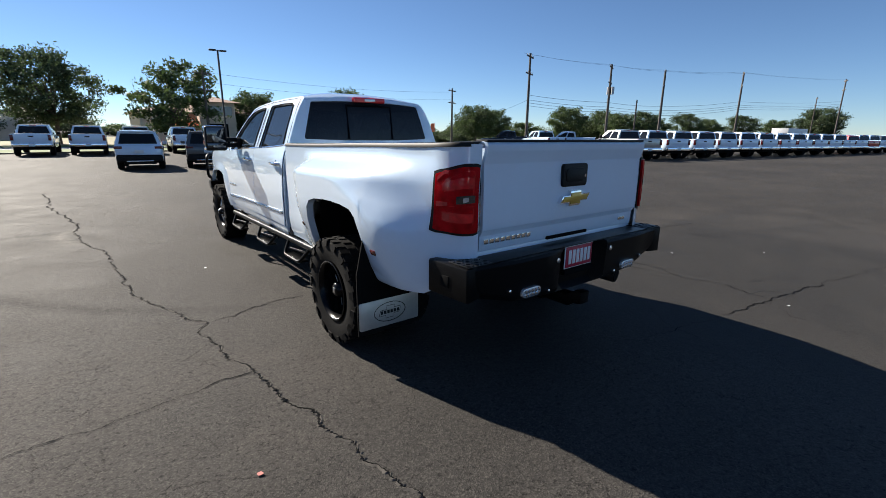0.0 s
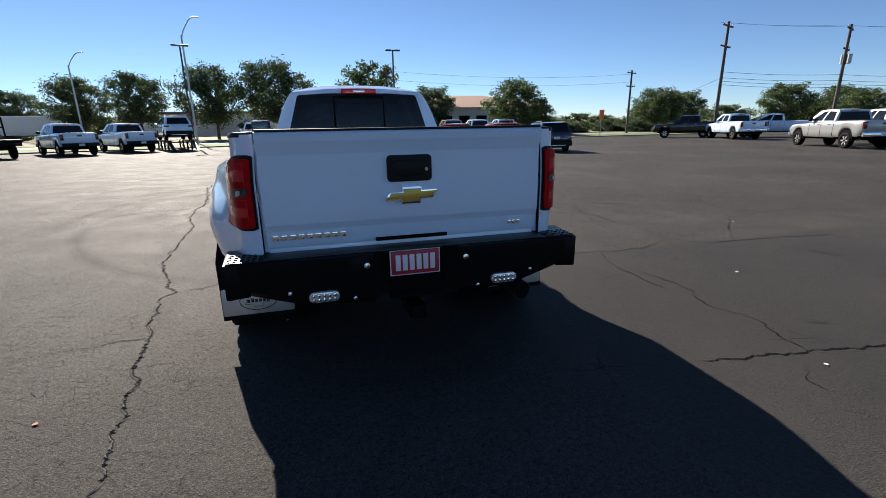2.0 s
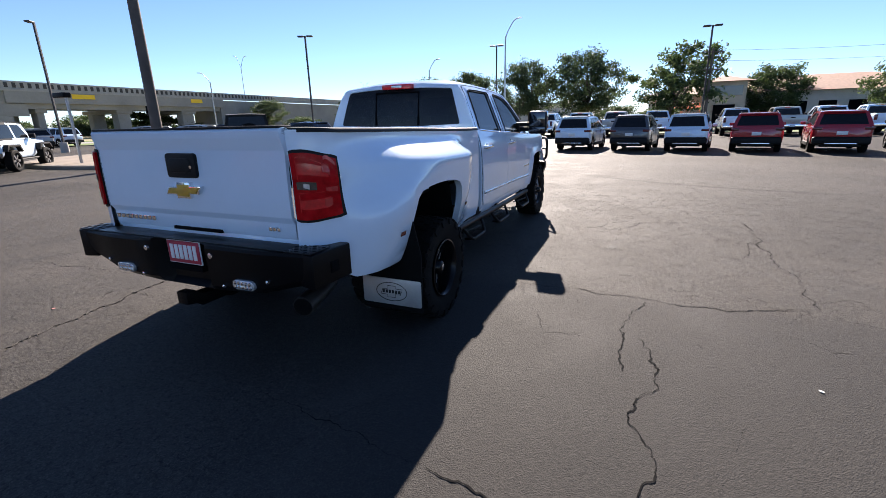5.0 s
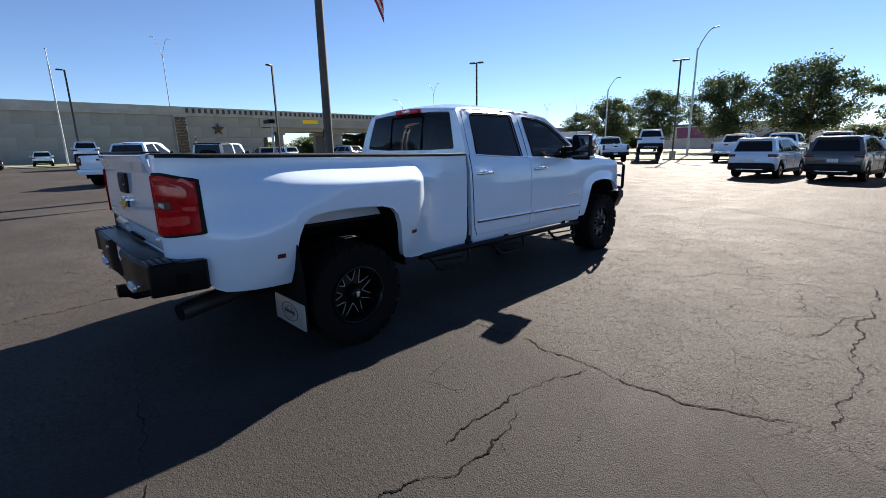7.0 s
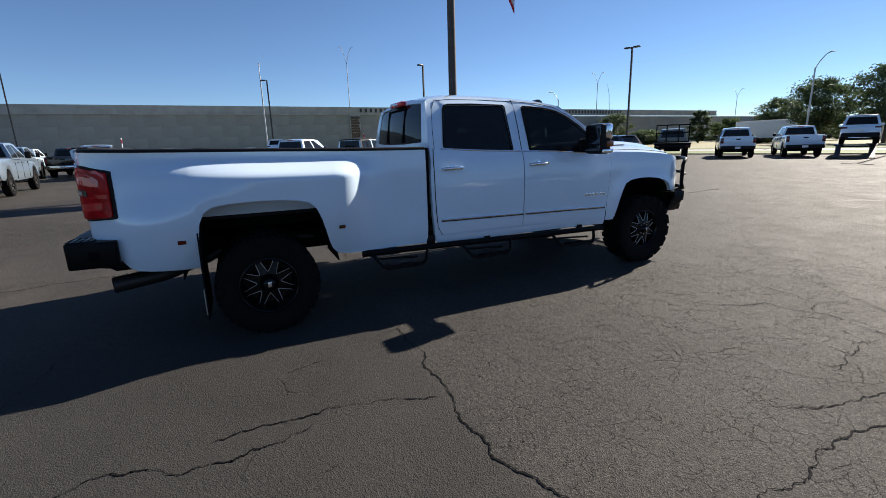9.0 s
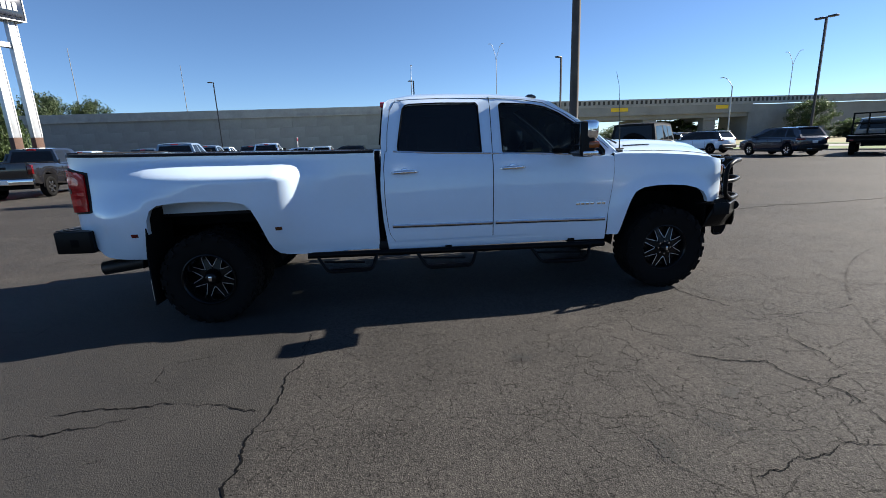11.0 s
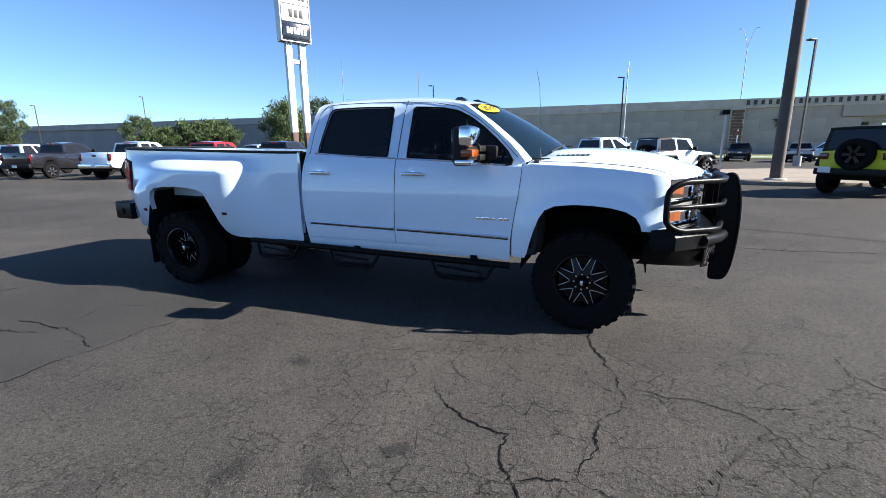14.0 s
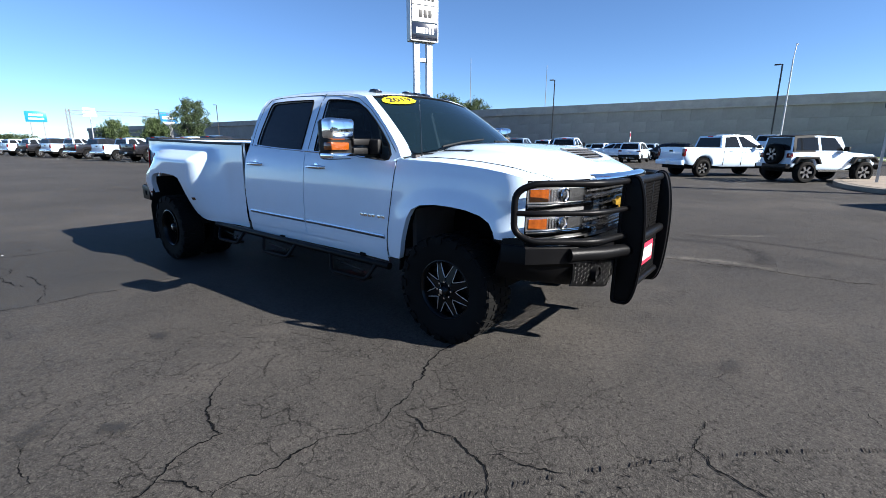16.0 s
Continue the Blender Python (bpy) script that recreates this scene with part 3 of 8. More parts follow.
for s in sides:
    left = s is sides[0]
    flip = mirrored if left else (lambda b: b)
    lamp = part("tail_lamp", flip(conform(-0.975, -0.075, 0.985, 1.395, 0.006, edge=lamp_edge)), "black_plastic", truck, "black rim of a tail lamp")
    part("lens", flip(conform(-0.935, -0.135, 1.002, 1.378, 0.020, 16, 10, lamp_edge)), "deep_red_lens", lamp, "glossy deep red lens")
    for z0, z1 in ((1.252, 1.322), (1.060, 1.122)):
        part("reflector_block", flip(conform(-0.84, -0.30, z0, z1, 0.0212, 9, 3, lamp_edge)), "red_lens", lamp, "bright red reflector block")
        part("bulb_cell", flip(conform(-0.40, -0.27, z0 + 0.006, z1 - 0.006, 0.0222, 4, 3, lamp_edge)), "bright_red_paint", lamp, "glinting red bulb cell")
    for z in (1.352, 1.158):
        part("light_guide", flip(conform(-0.83, -0.40, z - 0.003, z + 0.003, 0.0225, 10, 1, lamp_edge)), "red_lens", lamp)
    for z0, z1 in ((1.236, 1.356), (1.040, 1.150)):
        part("light_guide", flip(conform(-0.838, -0.822, z0, z1, 0.0225, 1, 5, lamp_edge)), "red_lens", lamp)
    for z0, z1 in ((1.328, 1.358), (1.150, 1.182)):
        part("corner_reflector", flip(conform(-0.36, -0.17, z0, z1, 0.0216, 5, 2, lamp_edge)), "red_facet", lamp, "pale red corner reflector")
    part("reversing_lens", flip(conform(-0.86, -0.52, 1.172, 1.224, 0.024, 6, 3, lamp_edge)), "lamp_inner", lamp, "clear reversing lens")
    part("reversing_bulb", flip(conform(-0.74, -0.64, 1.180, 1.214, 0.026, 3, 2, lamp_edge)), "clear_lens", lamp)
    for u0, mt in ((0.335, "dark_red_lens"), (1.53, "dark_amber")):
        bm = BM()
        rows = [[bed_point(u0 + 0.055 * i / 3, 0.795 + 0.03 * j / 2) + Vector((0.006 + (0.006 if 0 < i < 3 and j == 1 else 0), 0, 0)) for i in range(4)] for j in range(3)]
        sheet(bm, rows)
        bmesh.ops.recalc_face_normals(bm, faces=bm.faces[:])
        thicken(bm, 0.02)
        part("side_marker", flip(bm), mt, truck, "small side marker lamp")

# tailgate
TG = [(0.885, 0.040), (0.90, 0.034), (0.976, 0.031), (0.980, 0.0305), (1.014, 0.0085), (1.018, 0.0075), (1.10, 0.006), (1.24, 0.007), (1.385, 0.012), (1.392, 0.0115), (1.455, -0.014), (1.462, -0.0155), (1.495, -0.018), (1.508, -0.006), (1.512, 0.02), (1.505, 0.06)]
bm = BM()
xs = [-0.806, -0.802, -0.6, -0.4, -0.2, 0, 0.2, 0.4, 0.6, 0.802, 0.806]
sheet(bm, [[(x, y + (0.02 if abs(x) > 0.805 else 0), z) for x in xs] for z, y in TG])
bmesh.ops.recalc_face_normals(bm, faces=bm.faces[:])
bmesh.ops.solidify(bm, geom=bm.faces[:], thickness=0.03)
tailgate = part("tailgate", bm, "white_paint", truck, "white tailgate, closed")
bm = box(BM(), (-0.80, -0.010, 1.508), (0.80, 0.09, 1.522), 0.005)
part("tailgate_cap", bm, "black_plastic", tailgate)


def round_rect(x0, z0, x1, z1, r, n=5):
    out = []
    for cx, cz, a0 in ((x1 - r, z1 - r, 0), (x0 + r, z1 - r, 90), (x0 + r, z0 + r, 180), (x1 - r, z0 + r, 270)):
        for k in range(n + 1):
            a = radians(a0 + 90 * k / n)
            out.append((cx + r * math.cos(a), cz + r * math.sin(a)))
    return out


handle = part("handle", prism(BM(), round_rect(-0.13, 1.225, 0.125, 1.372, 0.022), "y", -0.012, 0.02, 0.006), "black_plastic", tailgate, "black handle bezel")
part("grip", prism(BM(), round_rect(-0.105, 1.255, 0.09, 1.345, 0.03), "y", -0.018, 0.0, 0.008), "black_plastic", handle)
part("lock", rod(BM(), (0.092, -0.02, 1.292), (0.092, 0.0, 1.292), 0.010, seg=14), "chrome", handle)
BOW = [(-0.155, 1.122), (-0.128, 1.168), (-0.052, 1.168), (-0.052, 1.198), (0.060, 1.198), (0.060, 1.176), (0.155, 1.176), (0.125, 1.128), (0.052, 1.128), (0.052, 1.100), (-0.060, 1.100), (-0.060, 1.122)]
badge = part("badge", prism(BM(), BOW, "y", -0.022, 0.01, 0.004), "chrome", tailgate, "chrome-edged gold cross-shaped badge")
part("badge_face", prism(BM(), [(x * 0.90, 1.149 + (z - 1.149) * 0.74) for x, z in BOW], "y", -0.028, -0.015, 0.003), "gold", badge)
for k in range(9):
    x0 = -0.775 + k * 0.0455
    bm = BM()
    prism(bm, [(x0, 0.930), (x0 + 0.033, 0.930), (x0 + 0.035, 0.958), (x0 + 0.002, 0.958)], "y", 0.020, 0.036, 0.002)
    part("name_bar", bm, "chrome", tailgate, "chrome bar of unreadable lettering")
for k in range(3):
    x0 = 0.612 + k * 0.030
    part("trim_bar", prism(BM(), [(x0, 0.930), (x0 + 0.022, 0.930), (x0 + 0.022, 0.952), (x0, 0.952)], "y", 0.020, 0.036, 0.002), "chrome", tailgate)
part("step_slot", box(BM(), (-0.21, 0.020, 0.884), (0.22, 0.045, 0.905), 0.004), "gap", tailgate)

# bed floor, front wall and inner wheel housings
part("bed_floor", box(BM(), (-0.86, 0.06, 0.92), (0.86, 2.68, 0.96)), "black_plastic", truck)
part("bed_front_wall", box(BM(), (-0.95, 2.655, 0.62), (0.95, 2.685, 1.43)), "white_paint", truck)
both("gap_bracket", lambda: box(BM(), (0.86, 2.672, 0.520), (0.968, 2.765, 0.605), 0.012), "black_plastic")
both("bed_gap", lambda: box(BM(), (0.80, 2.690, 0.56), (0.945, 2.722, 1.44)), "gap")
part("rear_sill", box(BM(), (-0.80, 0.05, 0.80), (0.80, 0.12, 0.885), 0.01), "white_paint", truck)
both("tailgate_jamb", lambda: box(BM(), (0.795, 0.048, 0.862), (0.822, 0.10, 1.45), 0.004), "white_paint")
both("wheel_housing", lambda: box(BM(), (0.52, 0.62, 0.80), (0.60, 1.90, 1.30)), "chassis")


def liner(prof):
    def build():
        bm = BM()
        sheet(bm, [[(x, y, z) for y, z in prof] for x in (0.56, 0.8, 1.0, 1.06)])
        return thicken(bm, 0.01)
    return build


both("wheel_liner", liner([(0.60, 0.50), (0.63, 0.8), (0.70, 0.97)]), "chassis")
both("wheel_liner", liner([(0.70, 0.97), (0.76, 1.06), (0.95, 1.14), (1.2, 1.16), (1.45, 1.14), (1.62, 1.07)]), "liner")
both("wheel_liner", liner([(1.62, 1.07), (1.69, 0.98), (1.76, 0.75), (1.80, 0.50)]), "chassis")



# cab
def cab_low(y0f, y1f, z0f, z1f, out, ny=8, nz=16):
    """A skin of the cab's flank between two front-to-back limits (given by height) and two heights (given by place)."""
    bm = BM()
    rows = []
    for j in range(nz + 1):
        t = j / nz
        row = []
        for i in range(ny + 1):
            s = i / ny
            zm = z0f(s) + (z1f(s) - z0f(s)) * t
            y = y0f(zm) + (y1f(zm) - y0f(zm)) * s
            row.append(Vector((side_x(y, zm) + out, y, zm)))
        rows.append(row)
    sheet(bm, rows)
    bmesh.ops.recalc_face_normals(bm, faces=bm.faces[:])
    return bm


def belt(y):
    return lin([(2.745, 1.435), (2.9, 1.42), (3.3, 1.392), (3.7, 1.375), (4.3, 1.35), (4.8, 1.315), (4.95, 1.31)], y)


CAB_REAR = [(0.54, 2.764), (0.80, 2.734), (1.05, 2.724), (1.20, 2.730), (1.35, 2.746), (1.45, 2.750)]


def cab_side():
    bm = cab_low(lambda z: lin(CAB_REAR, z), lambda z: 4.93 - 0.07 * smooth(1.3, 0.6, z), lambda s: 0.545, lambda s: belt(2.748 + s * 2.18), 0.0, 20, 18)
    bmesh.ops.solidify(bm, geom=bm.faces[:], thickness=0.05)
    return bm


both("cab_flank", cab_side, "white_paint", sharp=50)
DOOR_REAR = [(0.60, 2.835), (0.64, 2.806), (0.69, 2.784), (0.86, 2.768), (1.03, 2.763), (1.3, 2.768), (1.5, 2.80)]


def rear_door():
    bm = cab_low(lambda z: lin(DOOR_REAR, z), lambda z: 3.768 - 0.012 * smooth(1.3, 0.6, z), lambda s: 0.605, lambda s: belt(2.80 + s * 0.97) - 0.006, 0.010, 10, 18)
    return thicken(bm, 0.012)


def front_door():
    bm = cab_low(lambda z: 3.776 - 0.012 * smooth(1.3, 0.6, z), lambda z: 4.935 - 0.075 * smooth(1.3, 0.6, z), lambda s: 0.605 - 0.02 * s, lambda s: belt(3.776 + s * 1.15) - 0.006, 0.010, 12, 18)
    return thicken(bm, 0.012)


def handle_at(y):
    def build():
        bm = BM()
        x, z = side_x(y, 1.235) + 0.010, 1.236
        tube(bm, [(x - 0.005, y - 0.115, z), (x + 0.028, y - 0.09, z + 0.002), (x + 0.036, y, z + 0.006), (x + 0.030, y + 0.09, z + 0.004), (x - 0.005, y + 0.12, z)], [0.012, 0.017, 0.019, 0.017, 0.012], 10)
        spin(bm, [(0.0, x - 0.004), (0.032, x - 0.001), (0.040, x - 0.004)], (0, y - 0.0, z), "x", 16)
        return bm
    return build


def trim_strip(y0, y1):
    def build():
        bm = BM()
        rows = []
        for dz, dx in ((-0.012, 0.008), (-0.010, 0.020), (0.0, 0.024), (0.010, 0.020), (0.012, 0.008)):
            rows.append([Vector((side_x(y, 0.735) + dx, y, 0.752 - 0.030 * (y - 2.86) / 2.0 + dz)) for y in (y0, y0 + (y1 - y0) * 0.25, (y0 + y1) / 2, y0 + (y1 - y0) * 0.75, y1)])
        sheet(bm, rows)
        bmesh.ops.recalc_face_normals(bm, faces=bm.faces[:])
        return bm
    return build


for build, yh, t0, t1 in ((rear_door, 2.95, 2.815, 3.755), (front_door, 3.955, 3.785, 4.845)):
    doors = both("door", build, "white_paint", "closed white cab door", sharp=50)
    for d, m in zip(doors, (True, False)):
        fl = mirrored if m else (lambda b: b)
        part("door_handle", fl(handle_at(yh)()), "chrome", d, "chrome door handle")
        part("trim_strip", fl(trim_strip(t0, t1)()), "bright_metal", d, "thin chrome body-side strip")
        part("strip_shadow_line", fl(tube(BM(), [Vector((side_x(y, 0.735) + 0.013, y, 0.752 - 0.030 * (y - 2.86) / 2.0 - 0.015)) for y in (t0, (t0 + t1) / 2, t1)], 0.006, 6)), "gloss_black", d)
        if yh > 3.5:
            for k in range(6):
                y0 = 4.56 + k * 0.046 + (0.02 if k > 3 else 0)
                x = side_x(y0, 0.873) + 0.009
                part("model_bar", fl(box(BM(), (x, y0, 0.862), (x + 0.007, y0 + 0.036, 0.887), 0.003)), "chrome", d)

both("rocker_panel", lambda: cab_low(lambda z: 2.768, lambda z: 4.86, lambda s: 0.515, lambda s: 0.595, 0.013, 10, 4), "white_paint")
both("door_gap", lambda: thicken(cab_low(lambda z: 3.764 - 0.012 * smooth(1.3, 0.6, z), lambda z: 3.780 - 0.012 * smooth(1.3, 0.6, z), lambda s: 0.605, lambda s: 1.37, 0.003, 1, 12), 0.004), "gap")
both("door_gap", lambda: thicken(cab_low(lambda z: lin(DOOR_REAR, z) - 0.006, lambda z: lin(DOOR_REAR, z) + 0.003, lambda s: 0.60, lambda s: 1.43, 0.003, 1, 12), 0.004), "gap")
both("door_gap", lambda: thicken(cab_low(lambda z: 4.933 - 0.075 * smooth(1.3, 0.6, z), lambda z: 4.9385 - 0.075 * smooth(1.3, 0.6, z), lambda s: 0.57, lambda s: 1.325, 0.0085, 1, 12), 0.004), "gap")

# greenhouse
ROOF_EDGE = [(2.80, 1.872), (2.84, 1.900), (2.92, 1.914), (3.1, 1.922), (3.4, 1.922), (3.8, 1.908), (4.1, 1.884), (4.25, 1.862), (4.36, 1.838)]
PILLAR_A = [(4.36, 1.838), (4.50, 1.745), (4.64, 1.640), (4.78, 1.525), (4.88, 1.430), (4.955, 1.345)]
REAR_EDGE = [(2.748, 1.40), (2.752, 1.50), (2.765, 1.66), (2.785, 1.80), (2.80, 1.872)]
WIN_R = [(2.905, 1.432), (2.93, 1.420), (3.3, 1.396), (3.665, 1.384), (3.672, 1.40), (3.672, 1.82), (3.655, 1.842), (3.3, 1.852), (3.03, 1.848), (2.985, 1.835), (2.962, 1.80), (2.925, 1.60), (2.902, 1.47)]
WIN_F = [(3.885, 1.378), (4.3, 1.362), (4.80, 1.318), (4.845, 1.325), (4.852, 1.36), (4.80, 1.435), (4.70, 1.53), (4.58, 1.63), (4.44, 1.725), (4.32, 1.782), (4.18, 1.812), (4.02, 1.826), (3.90, 1.832), (3.878, 1.818), (3.875, 1.5), (3.875, 1.39)]


def on_side(out):
    return lambda y, z: Vector((side_x(y, z) + out, y, z))


def greenhouse():
    bm = BM()
    outline = REAR_EDGE[:-1] + ROOF_EDGE[:-1] + PILLAR_A + [(4.90, 1.318), (4.80, 1.300), (4.3, 1.340), (3.776, 1.365), (3.3, 1.385), (2.9, 1.41)]
    fs = fill(bm, [outline, WIN_R, WIN_F], on_side(0.0))
    bmesh.ops.recalc_face_normals(bm, faces=bm.faces[:])
    if sum(f.normal.x for f in fs) < 0:
        bmesh.ops.reverse_faces(bm, faces=bm.faces[:])
    bmesh.ops.solidify(bm, geom=bm.faces[:], thickness=0.045)
    return bm


both("window_frame", greenhouse, "white_paint", sharp=30)


def side_glass(win, out=-0.012):
    def build():
        bm = BM()
        cy, cz = sum(p[0] for p in win) / len(win), sum(p[1] for p in win) / len(win)
        grown = [(cy + (y - cy) * 1.02, cz + (z - cz) * 1.03) for y, z in win]
        fs = fill(bm, [grown], on_side(out))
        if sum(f.normal.x for f in fs) < 0:
            bmesh.ops.reverse_faces(bm, faces=bm.faces[:])
        return bm
    return build


both("side_window", side_glass(WIN_R), "tint", "dark tinted side window")
both("side_window", side_glass(WIN_F), "clear_tint", "lightly tinted front side window")


def rim(win, r, out=0.004):
    return lambda: tube(BM(), [on_side(out)(y, z) for y, z in win] + [on_side(out)(*win[0])], r, 6)


both("window_seal", rim(WIN_R, 0.007), "gap")
both("window_seal", rim(WIN_F, 0.007), "gap")
both("belt_trim", lambda: tube(BM(), [on_side(0.008)(y, belt(y) + 0.003) for y in (2.86, 3.0, 3.2, 3.4, 3.6, 3.765)], 0.008, 6), "chrome", "thin chrome strip under the windows")
both("belt_trim", lambda: tube(BM(), [on_side(0.008)(y, belt(y) + 0.003) for y in (3.775, 3.95, 4.2, 4.5, 4.8)], 0.008, 6), "chrome", "thin chrome strip under the windows")
both("pillar_gap", lambda: tube(BM(), [on_side(0.001)(y, z) for y, z in ((3.776, 1.38), (3.782, 1.6), (3.788, 1.80), (3.79, 1.90))], 0.0032, 5), "gap")
both("pillar_gap", lambda: tube(BM(), [on_side(0.001)(y, z) for y, z in ((2.80, 1.42), (2.812, 1.60), (2.845, 1.80), (2.90, 1.885), (3.05, 1.898), (3.4, 1.898), (3.8, 1.884), (4.1, 1.862), (4.30, 1.825), (4.50, 1.718), (4.70, 1.568), (4.90, 1.375))], 0.0026, 5), "gap")


def roof_z(y, x):
    e = lin(ROOF_EDGE, y)
    xe = side_x(y, e)
    k = abs(x) / xe
    crown = 0.050 * smooth(2.76, 3.1, y) * (1 - 0.35 * smooth(4.0, 4.4, y)) + 0.012
    return e + crown * (1 - k ** 3.2)


bm = BM()
rows = []
for y, e in [(2.80, 0), (2.82, 0), (2.84, 0), (2.88, 0), (2.92, 0), (3.0, 0), (3.1, 0), (3.4, 0), (3.8, 0), (4.1, 0), (4.25, 0), (4.36, 0)]:
    xe = side_x(y, lin(ROOF_EDGE, y))
    rows.append([(xe * k / 12, y + (0.075 * (1 - (k / 12) ** 2) * smooth(4.0, 4.36, y)), roof_z(y, xe * k / 12)) for k in range(-12, 13)])
sheet(bm, rows)
thicken(bm, 0.03)
part("roof", bm, "white_paint", truck, "white cab roof", sharp=50)


def back_point(x, z):
    """The cab's rear wall leans forward to the roof."""
    xe = lin(SIDE, z)
    y = lin([(0.5, 2.752)] + [(b, a) for a, b in REAR_EDGE[1:]] + [(1.93, 2.83)], z)
    return Vector((x, y - 0.045 * (1 - (x / xe) ** 2) * smooth(1.93, 1.8, z), z))


BACK_WIN = [(-0.745, 1.49), (-0.3, 1.475), (0.3, 1.475), (0.745, 1.49), (0.752, 1.51), (0.652, 1.848), (0.63, 1.866), (0.3, 1.884), (-0.3, 1.884), (-0.63, 1.866), (-0.652, 1.848), (-0.752, 1.51)]
bm = BM()
out = [(-lin(SIDE, z), z) for z in (0.9, 1.2, 1.4, 1.5, 1.6, 1.7, 1.8, 1.872)]
outline = out + [(-0.35, 1.925), (0.0, 1.94), (0.35, 1.925)] + [(-x, z) for x, z in out[::-1]]
fs = fill(bm, [outline, BACK_WIN], back_point)
bmesh.ops.recalc_face_normals(bm, faces=bm.faces[:])
if sum(f.normal.y for f in fs) > 0:
    bmesh.ops.reverse_faces(bm, faces=bm.faces[:])
bmesh.ops.solidify(bm, geom=bm.faces[:], thickness=0.04)
part("cab_back", bm, "white_paint", truck, sharp=30)


def back_grid(x0, x1, z0, z1, d, lean=0.0):
    bm = BM()
    rows = []
    for j in range(7):
        z = z0 + (z1 - z0) * j / 6
        row = []
        for i in range(11):
            x = x0 + (x1 - x0) * i / 10
            x *= 1 - lean * j / 6
            row.append(back_point(x, z) + Vector((0, d, 0)))
        rows.append(row)
    sheet(bm, rows)
    bmesh.ops.recalc_face_normals(bm, faces=bm.faces[:])
    return bm


rear_window = part("rear_window", back_grid(-0.77, 0.77, 1.47, 1.89, 0.012, 0.15), "tint", truck, "dark tinted rear window with a sliding pane")
part("slider_frame", tube(BM(), [back_point(-0.27, 1.49), back_point(-0.27, 1.84), back_point(0.27, 1.84), back_point(0.27, 1.49)], 0.010, 6), "gap", rear_window)
stop = part("high_stop_lamp", box(BM(), (-0.185, 2.742, 1.872), (0.195, 2.80, 1.925), 0.010), "red_lens", truck, "red high-mounted stop lamp")
part("cargo_lens", box(BM(), (-0.06, 2.736, 1.885), (0.07, 2.79, 1.915), 0.006), "clear_lens", stop)


def screen_point(s, t):
    """s from -1 to 1 across the windscreen, t from 0 at the roof to 1 at the cowl."""
    i = t * (len(PILLAR_A) - 1)
    k = min(int(i), len(PILLAR_A) - 2)
    f = i - k
    y = PILLAR_A[k][0] * (1 - f) + PILLAR_A[k + 1][0] * f
    z = PILLAR_A[k][1] * (1 - f) + PILLAR_A[k + 1][1] * f
    xe = side_x(y, z)
    b = 1 - s * s
    return Vector((s * xe, y + (0.075 + 0.16 * t) * b, z + (0.045 + 0.055 * t) * b))


bm = BM()
sheet(bm, [[screen_point(-0.93 + 1.86 * i / 14, 0.015 + 0.985 * j / 8) for i in range(15)] for j in range(9)])
bmesh.ops.recalc_face_normals(bm, faces=bm.faces[:])
windscreen = part("windscreen", bm, "windshield", truck, "tinted windscreen with a dark top band")
for sgn in (-1, 1):
    bm = BM()
    sheet(bm, [[screen_point(sgn * (0.915 + 0.085 * i / 3), j / 8) + Vector((0, 0.004, 0.004)) for i in range(4)] for j in range(9)], sgn > 0)
    thicken(bm, 0.02)
    part("front_pillar", bm, "white_paint", truck)
bm = BM()
sheet(bm, [[screen_point(-0.93 + 1.86 * i / 14, 0.0 + 0.045 * j / 2) + Vector((0, 0.003, 0.003)) for i in range(15)] for j in range(3)])
part("shade_band", thicken(bm, 0.002), "gap", windscreen)
# year sticker
n_st = 28
st_c = (0.62, 0.125)


def sticker(rx, ry, lift):
    bm = BM()
    rows = [[screen_point(st_c[0] + rx * q / 5 * math.cos(2 * math.pi * k / n_st), st_c[1] - ry * q / 5 * math.sin(2 * math.pi * k / n_st)) + Vector((0, lift, lift)) for k in range(n_st)] for q in (0.05, 1, 2, 3, 4, 5)]
    sheet(bm, rows, closed=True)
    bmesh.ops.recalc_face_normals(bm, faces=bm.faces[:])
    return bm


year = part("year_sticker", sticker(0.235, 0.085, 0.007), "sticker_yellow", windscreen, "yellow oval sticker with the year")
txt = bpy.data.curves.new("year_text", "FONT")
txt.body, txt.size, txt.align_x, txt.align_y, txt.offset = "2019", 1.0, "CENTER", "CENTER", 0.012
o = new("year_draft", txt)
me = bpy.data.meshes.new_from_object(o.evaluated_get(bpy.context.evaluated_depsgraph_get()))
bpy.data.objects.remove(o)
digits = BM()
digits.from_mesh(me)
bmesh.ops.triangulate(digits, faces=digits.faces[:])
bmesh.ops.subdivide_edges(digits, edges=[e for e in digits.edges if e.calc_length() > 0.25], cuts=2, use_grid_fill=True)
span = max(v.co.x for v in digits.verts)
for v in digits.verts:
    v.co = screen_point(st_c[0] - v.co.x / span * 0.165, st_c[1] - v.co.y * 0.118) + Vector((0, 0.010, 0.010))
part("year_digits", digits, "ink", year, "black year digits")

